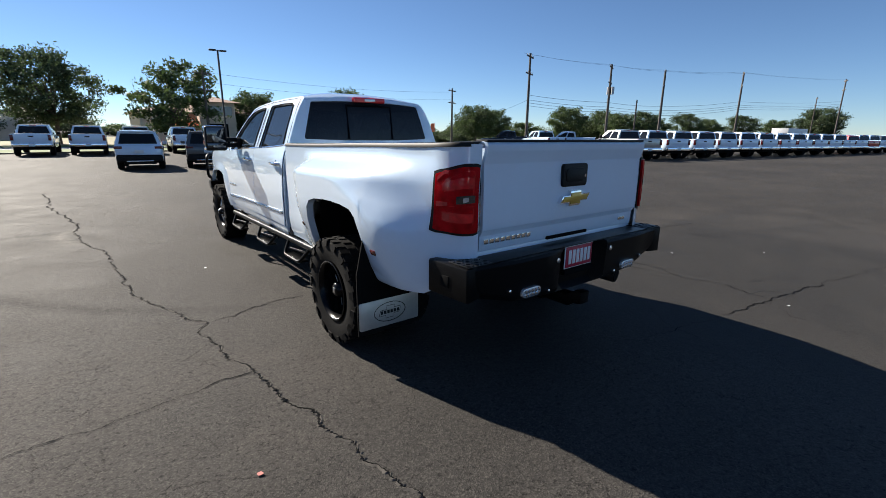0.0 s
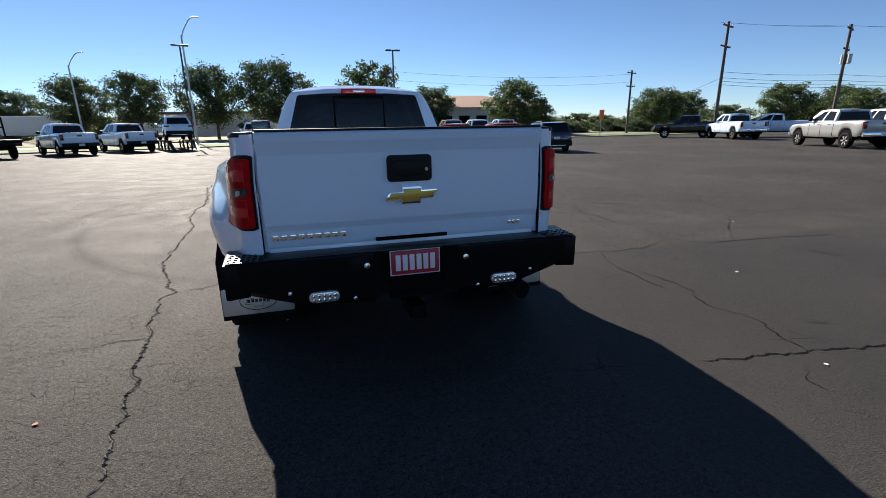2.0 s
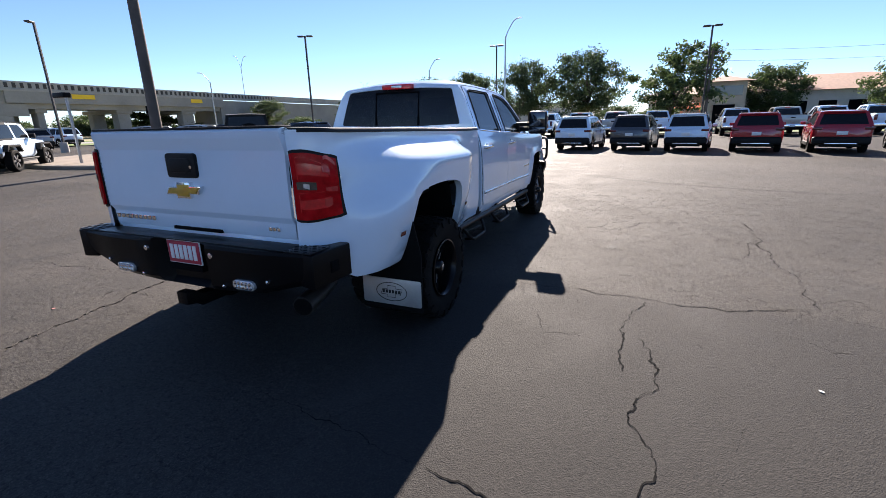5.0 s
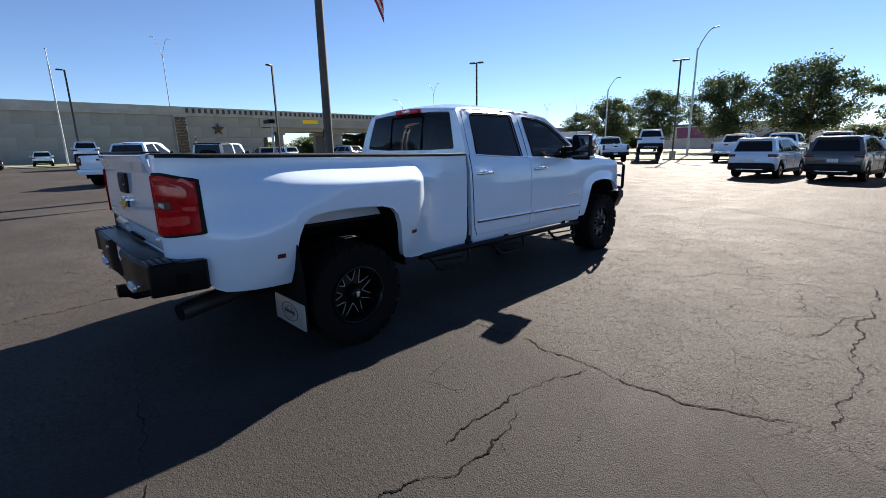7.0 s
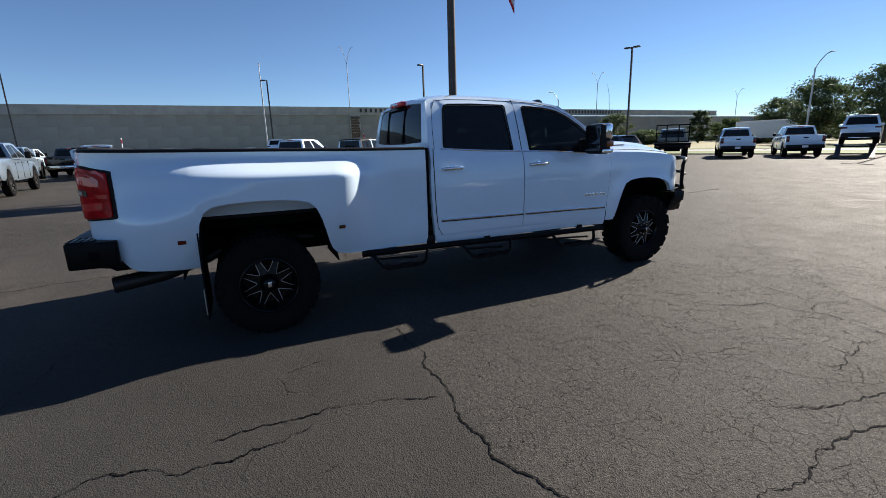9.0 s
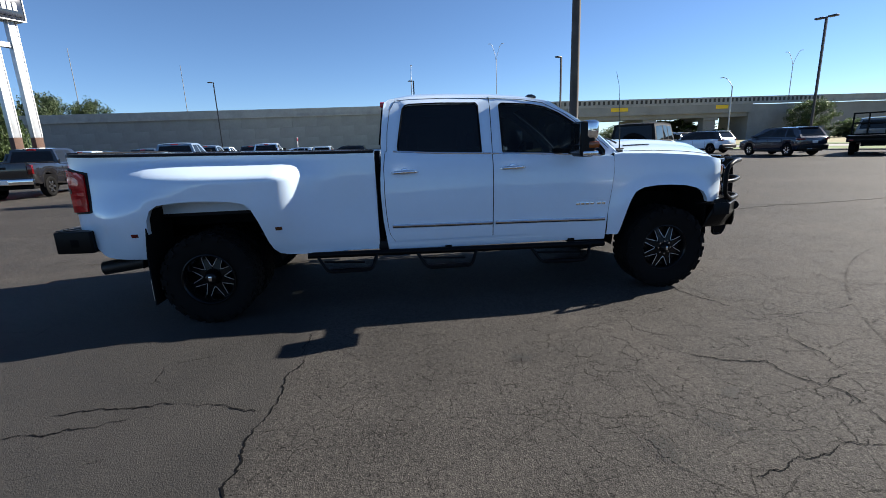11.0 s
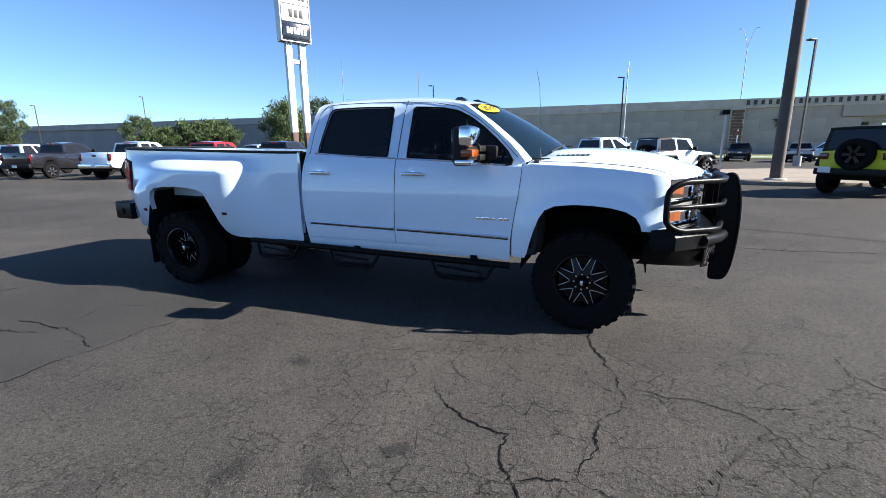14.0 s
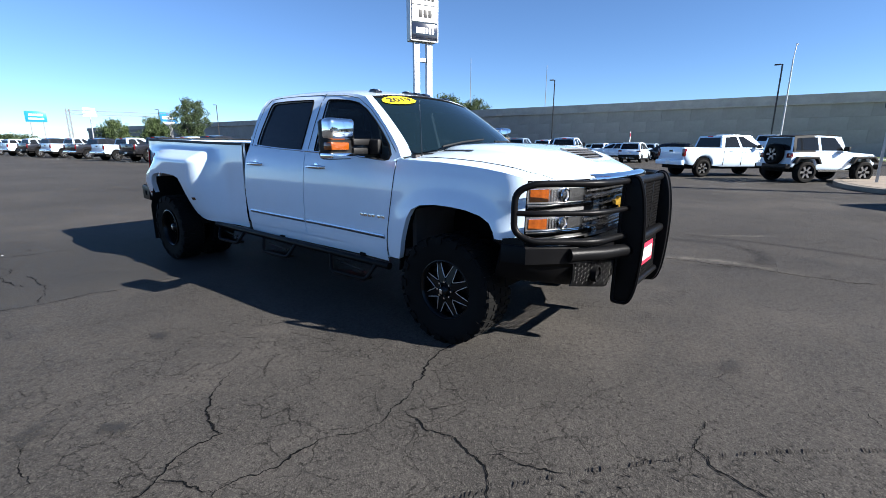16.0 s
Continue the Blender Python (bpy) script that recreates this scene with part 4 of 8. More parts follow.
# cabin, seen through the glass
part("dashboard", box(BM(), (-0.78, 4.55, 1.05), (0.78, 5.02, 1.32), 0.06, 3), "cabin", truck)
wheel = BM()
tube(wheel, [Vector((-0.38, 4.36, 1.28)) + Matrix.Rotation(radians(-25), 3, "X") @ Vector((0.19 * math.cos(2 * math.pi * k / 20), 0, 0.19 * math.sin(2 * math.pi * k / 20))) for k in range(21)], 0.015, 6)
part("steering_wheel", wheel, "black_plastic", truck)
for x in (-0.40, 0.40):
    for y in (3.72, 2.98):
        bm = box(BM(), (x - 0.25, y, 0.85), (x + 0.25, y + 0.16, 1.40), 0.06, 3)
        seat = part("seat", bm, "cabin", truck)
        part("headrest", box(BM(), (x - 0.13, y + 0.02, 1.42), (x + 0.13, y + 0.12, 1.60), 0.04, 3), "cabin", seat)
part("cab_floor", box(BM(), (-0.93, 2.78, 0.56), (0.93, 5.05, 0.62)), "cabin", truck)
part("firewall", box(BM(), (-0.90, 5.02, 0.56), (0.90, 5.06, 1.36)), "cabin", truck)

# front fenders
FENDER_FOOT = [(4.875, 0.56), (4.93, 0.558), (4.985, 0.556), (5.005, 0.60), (5.03, 0.70), (5.06, 0.80), (5.095, 0.895), (5.14, 0.965), (5.22, 1.002), (5.36, 1.018), (5.5, 1.016), (5.64, 1.002), (5.75, 0.975), (5.82, 0.935), (5.855, 0.88), (5.868, 0.835), (5.93, 0.832), (6.0, 0.832), (6.06, 0.834)]


def fender_top(y):
    return lin([(4.87, 1.325), (5.0, 1.328), (5.4, 1.312), (5.7, 1.288), (5.9, 1.262), (6.06, 1.225)], y)


def fender():
    bm = BM()
    n = 18
    rows = []
    for k in range(n + 1):
        t = 1 - (1 - k / n) ** 1.25
        row = []
        for y, foot in FENDER_FOOT:
            top = fender_top(y)
            z = foot + (top - foot) * t
            yy = y + (0.062 * smooth(0.7, 1.3, z) if y < 4.95 else 0.0) + (-0.02 if y > 6.05 else 0)
            if 4.95 <= y < 5.1:
                yy = y + 0.03 * smooth(0.9, 1.3, z)
            row.append(Vector((side_x(yy, z) + 0.004, yy, z)))
        rows.append(row)
    vs = sheet(bm, rows)
    a = [bm.verts.new(v.co + Vector((-0.05, 0, 0.004))) for v in vs[0]]
    for k in range(len(a) - 1):
        bm.faces.new((vs[0][k], a[k], a[k + 1], vs[0][k + 1]))
    bmesh.ops.recalc_face_normals(bm, faces=bm.faces[:])
    return bm


both("front_fender", fender, "white_paint", "glossy white front fender", sharp=50)


def front_liner():
    bm = BM()
    prof = [(4.94, 0.45), (4.97, 0.7), (5.05, 0.95), (5.25, 1.08), (5.5, 1.10), (5.75, 1.05), (5.9, 0.88), (5.93, 0.5)]
    sheet(bm, [[(x, y, z) for y, z in prof] for x in (0.50, 0.75, 0.98)])
    return thicken(bm, 0.01)


both("wheel_liner", front_liner, "chassis")

# hood: one skin between the fender tops
HOOD_C = [(5.00, 1.418), (5.15, 1.436), (5.4, 1.446), (5.7, 1.432), (5.95, 1.396), (6.12, 1.358), (6.24, 1.326), (6.33, 1.292), (6.37, 1.264), (6.38, 1.252)]


def hood_point(s, y):
    xe = side_x(y, fender_top(min(y, 6.06))) + 0.002
    ze = fender_top(min(y, 6.06)) - 0.10 * smooth(6.06, 6.38, y)
    k = abs(s)
    zc = lin(HOOD_C, y)
    shape = 1 - k ** 3.2
    dome = 0.022 * smooth(0.62, 0.50, k) * smooth(6.25, 6.0, y)
    yy = y + (0.10 * (1 - k * k) * smooth(5.15, 5.0, y))
    yy -= 0.22 * k ** 2.5 * smooth(5.9, 6.38, y)
    # the scoop is a shallow trough that falls towards its mouth
    sunk = 0.036 * smooth(5.92, 6.10, y) * smooth(6.20, 6.12, y) * smooth(0.30, 0.25, k)
    return Vector((s * xe, yy, ze + (zc - ze) * shape + dome - sunk - 0.012))


bm = BM()
ys = [4.96, 5.03, 5.1, 5.2, 5.35, 5.5, 5.65, 5.8, 5.92, 5.97, 6.02, 6.07, 6.11, 6.14, 6.18, 6.23, 6.28, 6.32, 6.35, 6.37, 6.38]
sheet(bm, [[hood_point(k / 20, y) for k in range(-20, 21)] for y in ys])
thicken(bm, 0.02)
hood = part("hood", bm, "white_paint", truck, "white hood with a raised centre and an air scoop", sharp=50)
for sgn in (-1, 1):
    bm = tube(BM(), [hood_point(sgn * 0.90, y) + Vector((0, 0, 0.002)) for y in ys[1:-2]], 0.0022, 5)
    part("hood_gap", bm, "gap", hood)
    for k in range(7):
        y = 5.17 + k * 0.040
        p = hood_point(sgn * 0.70, y)
        part("name_bar", box(BM(), (p.x - 0.012, p.y, p.z), (p.x + 0.012, p.y + 0.030, p.z + 0.010), 0.003), "gloss_black", hood)
bm = BM()
sheet(bm, [[hood_point(k / 20, y) + Vector((0, 0, 0.003)) for k in range(-5, 6)] for y in (5.955, 5.99, 6.02, 6.05, 6.08, 6.11)])
scoop = part("hood_scoop", thicken(bm, 0.004), "gap", hood, "dark slatted air scoop in the hood")
for k in range(5):
    y = 5.965 + k * 0.034
    part("scoop_slat", tube(BM(), [hood_point(i / 20, y) + Vector((0, 0, 0.008 + 0.004 * (k == 2))) for i in (-5, -3, 0, 3, 5)], 0.006, 6), "dark_alloy", scoop)
edge = [hood_point(-0.26, 5.95), hood_point(0.26, 5.95), hood_point(0.265, 6.03), hood_point(0.265, 6.115), hood_point(0.0, 6.12), hood_point(-0.265, 6.115), hood_point(-0.265, 6.03), hood_point(-0.26, 5.95)]
part("scoop_frame", tube(BM(), [p + Vector((0, 0, 0.006)) for p in edge], 0.009, 6), "silver_paint", scoop)
part("cowl", box(BM(), (-0.80, 4.93, 1.30), (0.80, 5.14, 1.372), 0.02), "black_plastic", truck)
for x0, x1 in ((0.74, 0.12), (0.02, -0.62)):
    arm = tube(BM(), [screen_point(x0 * 0.9, 1.0) + Vector((0, 0.03, 0.02)), screen_point((x0 + x1) / 2, 0.97) + Vector((0, 0.02, 0.02)), screen_point(x1, 0.93) + Vector((0, 0.012, 0.012))], 0.008, 6)
    part("wiper", arm, "black_plastic", truck)
part("antenna", tube(BM(), [(0.83, 5.06, 1.34), (0.83, 5.055, 1.55), (0.825, 5.03, 1.95), (0.82, 5.00, 2.08)], [0.008, 0.003, 0.002, 0.0015], 6), "gloss_black", truck)
for x in (-0.52, -0.13, 0.0, 0.13, 0.52):
    y = 4.22 + 0.075 * (1 - (x / 0.7) ** 2)
    z = roof_z(min(y - 0.05, 4.3), x)
    bm = BM()
    prism(bm, [(y - 0.050, z - 0.02), (y + 0.050, z - 0.02), (y + 0.046, z + 0.004), (y + 0.010, z + 0.022), (y - 0.030, z + 0.020), (y - 0.050, z + 0.004)], "x", x - 0.040, x + 0.040, 0.008)
    part("roof_marker", bm, "gloss_black", truck, "small dark roof marker lamp")


# nose: grille, lamps
def nose(x, z, d=0.0):
    k = abs(x) / 0.97
    return Vector((x, 6.335 - 0.30 * k ** 3.2 - 0.02 * (1.1 - z) + d, z))


def nose_skin(x0, x1, z0, z1, d, nx=10, nz=3, back=0.03):
    bm = BM()
    sheet(bm, [[nose(x0 + (x1 - x0) * i / nx, z0 + (z1 - z0) * j / nz, d) for i in range(nx + 1)] for j in range(nz + 1)])
    bmesh.ops.recalc_face_normals(bm, faces=bm.faces[:])
    if sum(f.normal.y for f in bm.faces) < 0:
        bmesh.ops.reverse_faces(bm, faces=bm.faces[:])
    bmesh.ops.solidify(bm, geom=bm.faces[:], thickness=back)
    return bm


grille = part("grille", nose_skin(-0.96, 0.96, 0.80, 1.215, -0.035, 20, 4), "gloss_black", truck, "black grille with chrome bars")
for z0, z1 in ((1.195, 1.222), (1.135, 1.15), (1.085, 1.10), (1.035, 1.05), (0.985, 1.012), (0.935, 0.95), (0.885, 0.90), (0.825, 0.85)):
    thick = z1 - z0 > 0.02
    part("grille_bar", nose_skin(-0.56, 0.56, z0, z1, 0.010 if thick else 0.0, 24, 1, 0.03), "chrome" if thick else "bright_metal", grille, "chrome grille bar" if thick else "")
bm = BM()
sheet(bm, [[nose(-0.60 + 0.06 * i, z, d) for i in range(21)] for z, d in ((1.180, 0.050), (1.200, 0.078), (1.222, 0.082), (1.240, 0.068), (1.250, 0.030))])
part("grille_header", thicken(bm, 0.006), "chrome", grille, "chrome bar above the grille", sharp=60)
part("grille_badge", prism(BM(), [(x * 0.9, 1.02 + (z - 1.149) * 0.9) for x, z in BOW], "y", 6.32, 6.345, 0.004), "gold", grille)
for sgn in (-1, 1):
    for z0, z1 in ((1.068, 1.172), (0.890, 0.982)):
        a, b = (0.57, 0.955) if sgn > 0 else (-0.955, -0.57)
        lamp = part("head_lamp", nose_skin(a, b, z0, z1, -0.008, 8, 2), "chrome", truck, "stacked headlamp with amber corner")
        i0, i1 = (0.585, 0.715) if sgn > 0 else (-0.715, -0.585)
        part("lamp_bowl", nose_skin(i0, i1, z0 + 0.010, z1 - 0.010, 0.002, 5, 2), "lamp_inner", lamp, "dark lamp interior behind clear cover")
        i0, i1 = (0.722, 0.848) if sgn > 0 else (-0.848, -0.722)
        part("reflector", nose_skin(i0, i1, z0 + 0.010, z1 - 0.010, 0.001, 5, 2), "bright_metal", lamp, "bright lamp reflector")
        i0, i1 = (0.855, 0.95) if sgn > 0 else (-0.95, -0.855)
        part("corner_lens", nose_skin(i0, i1, z0 + 0.012, z1 - 0.012, 0.006, 5, 2), "amber_lens", lamp, "amber corner lens")
        c = nose(sgn * 0.755, (z0 + z1) / 2, 0.004)
        ring = [(c.x + 0.044 * math.cos(2 * math.pi * k / 20), c.y + 0.006 - sgn * 0.0 - 0.14 * sgn * 0.044 * math.cos(2 * math.pi * k / 20), c.z + 0.040 * math.sin(2 * math.pi * k / 20)) for k in range(21)]
        part("projector_ring", tube(BM(), ring, 0.007, 6), "chrome", lamp)
        part("projector", spin(BM(), [(0.0, c.y + 0.016), (0.020, c.y + 0.013), (0.036, c.y + 0.002)], (c.x, 0, c.z), "y", 18), "lamp_inner", lamp, "dark projector lens")
        for k in range(3):
            xb = sgn * (0.808 + 0.016 * k)
            p = nose(xb, (z0 + z1) / 2, 0.006)
            part("reflector_rib", box(BM(), (p.x - 0.003, p.y - 0.01, z0 + 0.014), (p.x + 0.003, p.y + 0.003, z1 - 0.014)), "chrome", lamp)
        a, b = (0.50, 0.965) if sgn > 0 else (-0.965, -0.50)
        part("lamp_trim", nose_skin(a, b, z0 - 0.052, z0 - 0.004, 0.014, 10, 1), "chrome", lamp, "chrome strip under the lamp")

# grille guard and front bumper
bm = BM()
PLATE = [(6.36, 0.80), (6.37, 1.18), (6.40, 1.24), (6.48, 1.262), (6.545, 1.235), (6.60, 1.10), (6.625, 0.92), (6.62, 0.72), (6.595, 0.56), (6.56, 0.47), (6.51, 0.425), (6.45, 0.42), (6.36, 0.42), (6.345, 0.44), (6.35, 0.60)]
PLATE = [(6.625 - (6.625 - y) * 0.62, z - 0.02 - 0.05 * smooth(0.8, 0.4, z)) for y, z in PLATE]
for _ in range(2):
    PLATE = [q for (a, b), (c, d) in zip(PLATE, PLATE[1:] + PLATE[:1]) for q in ((a * 0.75 + c * 0.25, b * 0.75 + d * 0.25), (a * 0.25 + c * 0.75, b * 0.25 + d * 0.75))]
prism(bm, PLATE, "x", 0.345, 0.385, 0.008)
guard = part("grille_guard", bm, "black_steel", truck, "black welded steel grille guard")
part("upright", prism(BM(), PLATE, "x", -0.385, -0.345, 0.008), "black_steel", guard)
for x in (0.385, -0.385):
    rim_ = [(x, y, z) for y, z in PLATE]
    part("edge_band", tube(BM(), rim_ + rim_[:1], 0.012, 6), "black_steel", guard)
for sgn in (-1, 1):
    hoop = rounded([(sgn * 0.36, 6.50, 1.205), (sgn * 0.74, 6.42, 1.205), (sgn * 1.03, 6.12, 1.205), (sgn * 1.075, 6.02, 1.15), (sgn * 1.075, 6.02, 0.90), (sgn * 1.03, 6.12, 0.845), (sgn * 0.74, 6.42, 0.835), (sgn * 0.36, 6.50, 0.835)], 0.10, 5)
    part("lamp_hoop", tube(BM(), hoop, 0.022, 10), "black_steel", guard)
    part("lamp_bar", tube(BM(), rounded([(sgn * 0.36, 6.51, 1.022), (sgn * 0.74, 6.43, 1.022), (sgn * 1.02, 6.14, 1.022), (sgn * 1.075, 6.02, 1.022)], 0.12, 5), 0.018, 10), "black_steel", guard)
for z, y, r in ((1.20, 6.53, 0.028), (0.80, 6.56, 0.034), (0.46, 6.55, 0.026)):
    part("cross_tube", rod(BM(), (-0.36, y, z), (0.36, y, z), r, seg=14), "black_steel", guard)
def expanded_mesh(x0, x1, z0, z1, step, y, r):
    """Crossed slanting strands between four edges."""
    bm = BM()
    rise = z1 - z0
    k = int((rise + 0.02) / step) + 1
    for i in range(-k, int((x1 - x0) / step) + k):
        for way in (-1, 1):
            a = x0 + i * step
            b = a + way * rise * 0.62
            cut = [max(0.0, min(1.0, (lim - a) / (b - a))) for lim in (x0, x1)]
            t0, t1 = min(cut), max(cut)
            if t1 - t0 > 0.04:
                rod(bm, (a + (b - a) * t0, y, z0 + rise * t0), (a + (b - a) * t1, y, z0 + rise * t1), r, seg=4, cap=False)
    return bm


part("mesh_screen", expanded_mesh(-0.345, 0.345, 0.82, 1.18, 0.027, 6.535, 0.0036), "gap", guard, "expanded steel mesh")
part("mesh_screen", expanded_mesh(-0.345, 0.345, 0.47, 0.78, 0.034, 6.545, 0.0045), "gap", guard, "expanded steel mesh")
for x in (-0.12, 0.12):
    part("brace", box(BM(), (x - 0.015, 6.50, 0.80), (x + 0.015, 6.54, 1.20), 0.004), "black_steel", guard)

bm = BM()
half = [(0.0, 6.45), (0.50, 6.44), (0.82, 6.33), (1.055, 6.09), (1.065, 5.92)]
plan = [(-x, y) for x, y in half[::-1]] + half[1:]
PROF = [(0.0, 0.815), (0.012, 0.80), (0.012, 0.70), (0.005, 0.62), (-0.05, 0.50), (-0.07, 0.48)]
rows = []
for dy, z in PROF:
    rows.append([(x * (1 + dy * 0.5), y + dy, z + (0.10 * smooth(0.55, 1.05, abs(x)) if z < 0.65 else 0.0)) for x, y in plan])
inner = [(x * 0.9, y - 0.12, 0.815) for x, y in plan]
sheet(bm, [inner] + rows)
thicken(bm, 0.015)
fb = part("front_bumper", bm, "black_steel", truck, "black steel front bumper with tread plate", sharp=30)
for sgn in (-1, 1):
    part("bumper_tube", tube(BM(), [(sgn * 0.35, 6.53, 0.735), (sgn * 0.62, 6.44, 0.745), (sgn * 0.86, 6.30, 0.755)], 0.045, 14), "black_steel", fb)
    part("lamp_hole", spin(BM(), [(0.0, 6.395), (0.045, 6.395), (0.048, 6.425), (0.055, 6.425), (0.056, 6.39)], (sgn * 0.63, 0.0, 0.60), "y", 18), "gap", fb)
    xs_ = [0.385, 0.50, 0.62, 0.74, 0.84]
    face = lambda x, z: Vector((sgn * x, 6.444 - 0.34 * max(0.0, x - 0.5) - 0.25 * max(0.0, 0.60 - z), z))
    bm = BM()
    sheet(bm, [[face(x, z + 0.20 * (x - 0.385) * (z < 0.5)) for x in xs_] for z in (0.455, 0.60, 0.70)])
    plate_ = part("lower_tread_plate", thicken(bm, 0.008), "black_steel", fb, "black diamond tread plate")
    bm = BM()
    for i in range(15):
        for j in range(9):
            x = 0.40 + i * 0.0305
            z = 0.485 + 0.20 * (x - 0.385) * (1 - j / 8) + j * 0.025
            a = 0.009 if (i + j) % 2 else -0.009
            c = face(x, z) + Vector((0, 0.008, 0))
            rod(bm, c + Vector((a, 0, -0.006)), c + Vector((-a, 0, 0.006)), 0.0018, seg=4)
    part("tread_pattern", bm, "black_plastic", plate_)
plate = part("front_plate", box(BM(), (-0.16, 6.560, 0.575), (0.16, 6.568, 0.735), 0.003), "plate_red", fb, "red dealer plate")
for k in range(6):
    part("plate_bar", box(BM(), (-0.125 + k * 0.043, 6.567, 0.61), (-0.092 + k * 0.043, 6.572, 0.70), 0.001), "plate_white", plate)

# rear bumper
HALF_W = 0.970
yy = lambda x: -0.138 + 0.034 * smooth(0.60, HALF_W, abs(x))
xs = [k * HALF_W / 12 for k in range(-12, 13)]
foot = lambda x: lin([(0, 0.560), (0.30, 0.560), (0.62, 0.582), (0.90, 0.655), (HALF_W, 0.682)], abs(x))
recess = lambda x: 0.072 * smooth(0.245, 0.215, abs(x + 0.005))
bm = BM()
rows = [[(x, 0.08, foot(x) + 0.01) for x in xs], [(x, yy(x) + 0.045, foot(x)) for x in xs], [(x, yy(x) + 0.012 + recess(x), foot(x) + 0.035) for x in xs], [(x, yy(x) + 0.004 + recess(x), 0.74) for x in xs], [(x, yy(x) + recess(x), 0.832) for x in xs], [(x, yy(x) + 0.010 + recess(x) * 0.5, 0.850) for x in xs], [(x, yy(x) + 0.03, 0.854) for x in xs], [(x, 0.10, 0.854) for x in xs]]
vs = sheet(bm, rows)
for side in (0, -1):
    loop = [r[side] for r in vs]
    bm.faces.new(loop if side == 0 else loop[::-1])
bmesh.ops.recalc_face_normals(bm, faces=bm.faces[:])
rb = part("rear_bumper", bm, "black_steel", truck, "black heavy steel rear bumper", sharp=30)
for sgn in (-1, 1):
    bm = BM()
    prism(bm, [(sgn * 1.000, -0.120), (sgn * 1.018, -0.112), (sgn * 1.045, 0.19), (sgn * 1.03, 0.205), (sgn * 0.975, 0.20), (sgn * 0.90, 0.05), (sgn * 0.90, -0.09)], "z", 0.658, 0.852, 0.010)
    part("bumper_wing", bm, "black_steel", rb)
    part("wing_slot", box(BM(), (min(sgn * 1.020, sgn * 1.036), 0.02, 0.715), (max(sgn * 1.020, sgn * 1.036), 0.12, 0.785), 0.006), "gap", rb)
    bm = box(BM(), (min(sgn * 0.82, sgn * 1.005), -0.110, 0.855), (max(sgn * 0.82, sgn * 1.005), 0.06, 0.860), 0.002)
    for i in range(6):
        for j in range(4):
            c = Vector((sgn * (0.835 + 0.031 * i), -0.095 + 0.040 * j, 0.862))
            a = 0.009 if (i + j) % 2 else -0.009
            rod(bm, c + Vector((a, -0.006, 0)), c + Vector((-a, 0.006, 0)), 0.003, seg=4)
    part("tread_plate", bm, "tread_plate", rb, "diamond tread plate")
    lamp = part("work_lamp", prism(BM(), round_rect(sgn * 0.525 - 0.082, 0.607, sgn * 0.525 + 0.082, 0.667, 0.029), "y", yy(0.5) - 0.010, yy(0.5) + 0.06, 0.006), "clear_lens", rb, "oval clear lamp")
    for k in range(10):
        part("diode", spin(BM(), [(0.0, yy(0.5) - 0.018), (0.009, yy(0.5) - 0.016), (0.011, yy(0.5) - 0.009)], (sgn * 0.525 - 0.056 + 0.028 * (k % 5), 0, 0.625 + 0.024 * (k // 5)), "y", 8), "chrome", lamp)
    for x, z, r in ((0.285, 0.790, 1.6), (0.36, 0.610, 1.0), (0.70, 0.672, 1.0)):
        part("bolt", spin(BM(), [(0.0, yy(x) - 0.008), (0.011 * r, yy(x) - 0.004), (0.013 * r, yy(x) + 0.03)], (sgn * x, 0, z), "y", 10), "bright_metal", rb)
PY = -0.088
plate = part("licence_plate", box(BM(), (-0.152, PY, 0.696), (0.143, PY + 0.008, 0.850), 0.004), "plate_white", rb, "red and white dealer plate")
part("plate_field", box(BM(), (-0.145, PY - 0.004, 0.703), (0.136, PY + 0.004, 0.843), 0.003), "plate_red", plate)
for k in range(6):
    x0 = -0.120 + k * 0.0405
    part("plate_bar", box(BM(), (x0, PY - 0.008, 0.726), (x0 + 0.029, PY - 0.002, 0.820), 0.002), "plate_white", plate)
part("top_plate", box(BM(), (-0.815, -0.105, 0.8545), (0.815, 0.045, 0.8585), 0.001), "tread_plate", rb, "dark glossy bumper top")
part("plate_step", box(BM(), (-0.155, PY - 0.01, 0.655), (0.145, PY + 0.04, 0.690), 0.004), "gap", rb)
bm = BM()
sheet(bm, [[(sx * w, y, 0.44 + sz * w) for sx, sz in ((-1, -1), (1, -1), (1, 1), (-1, 1))] for y, w in ((0.5, 0.045), (0.16, 0.045), (0.16, 0.034), (0.3, 0.034))], closed=True)
bmesh.ops.recalc_face_normals(bm, faces=bm.faces[:])
part("hitch_receiver", bm, "black_steel", truck)
part("ball_mount", prism(BM(), [(0.30, 0.41), (-0.06, 0.41), (-0.10, 0.44), (-0.16, 0.45), (-0.16, 0.53), (-0.10, 0.53), (-0.04, 0.49), (0.30, 0.48)], "x", -0.045, 0.045, 0.004), "black_steel", truck, "black steel tow bar")

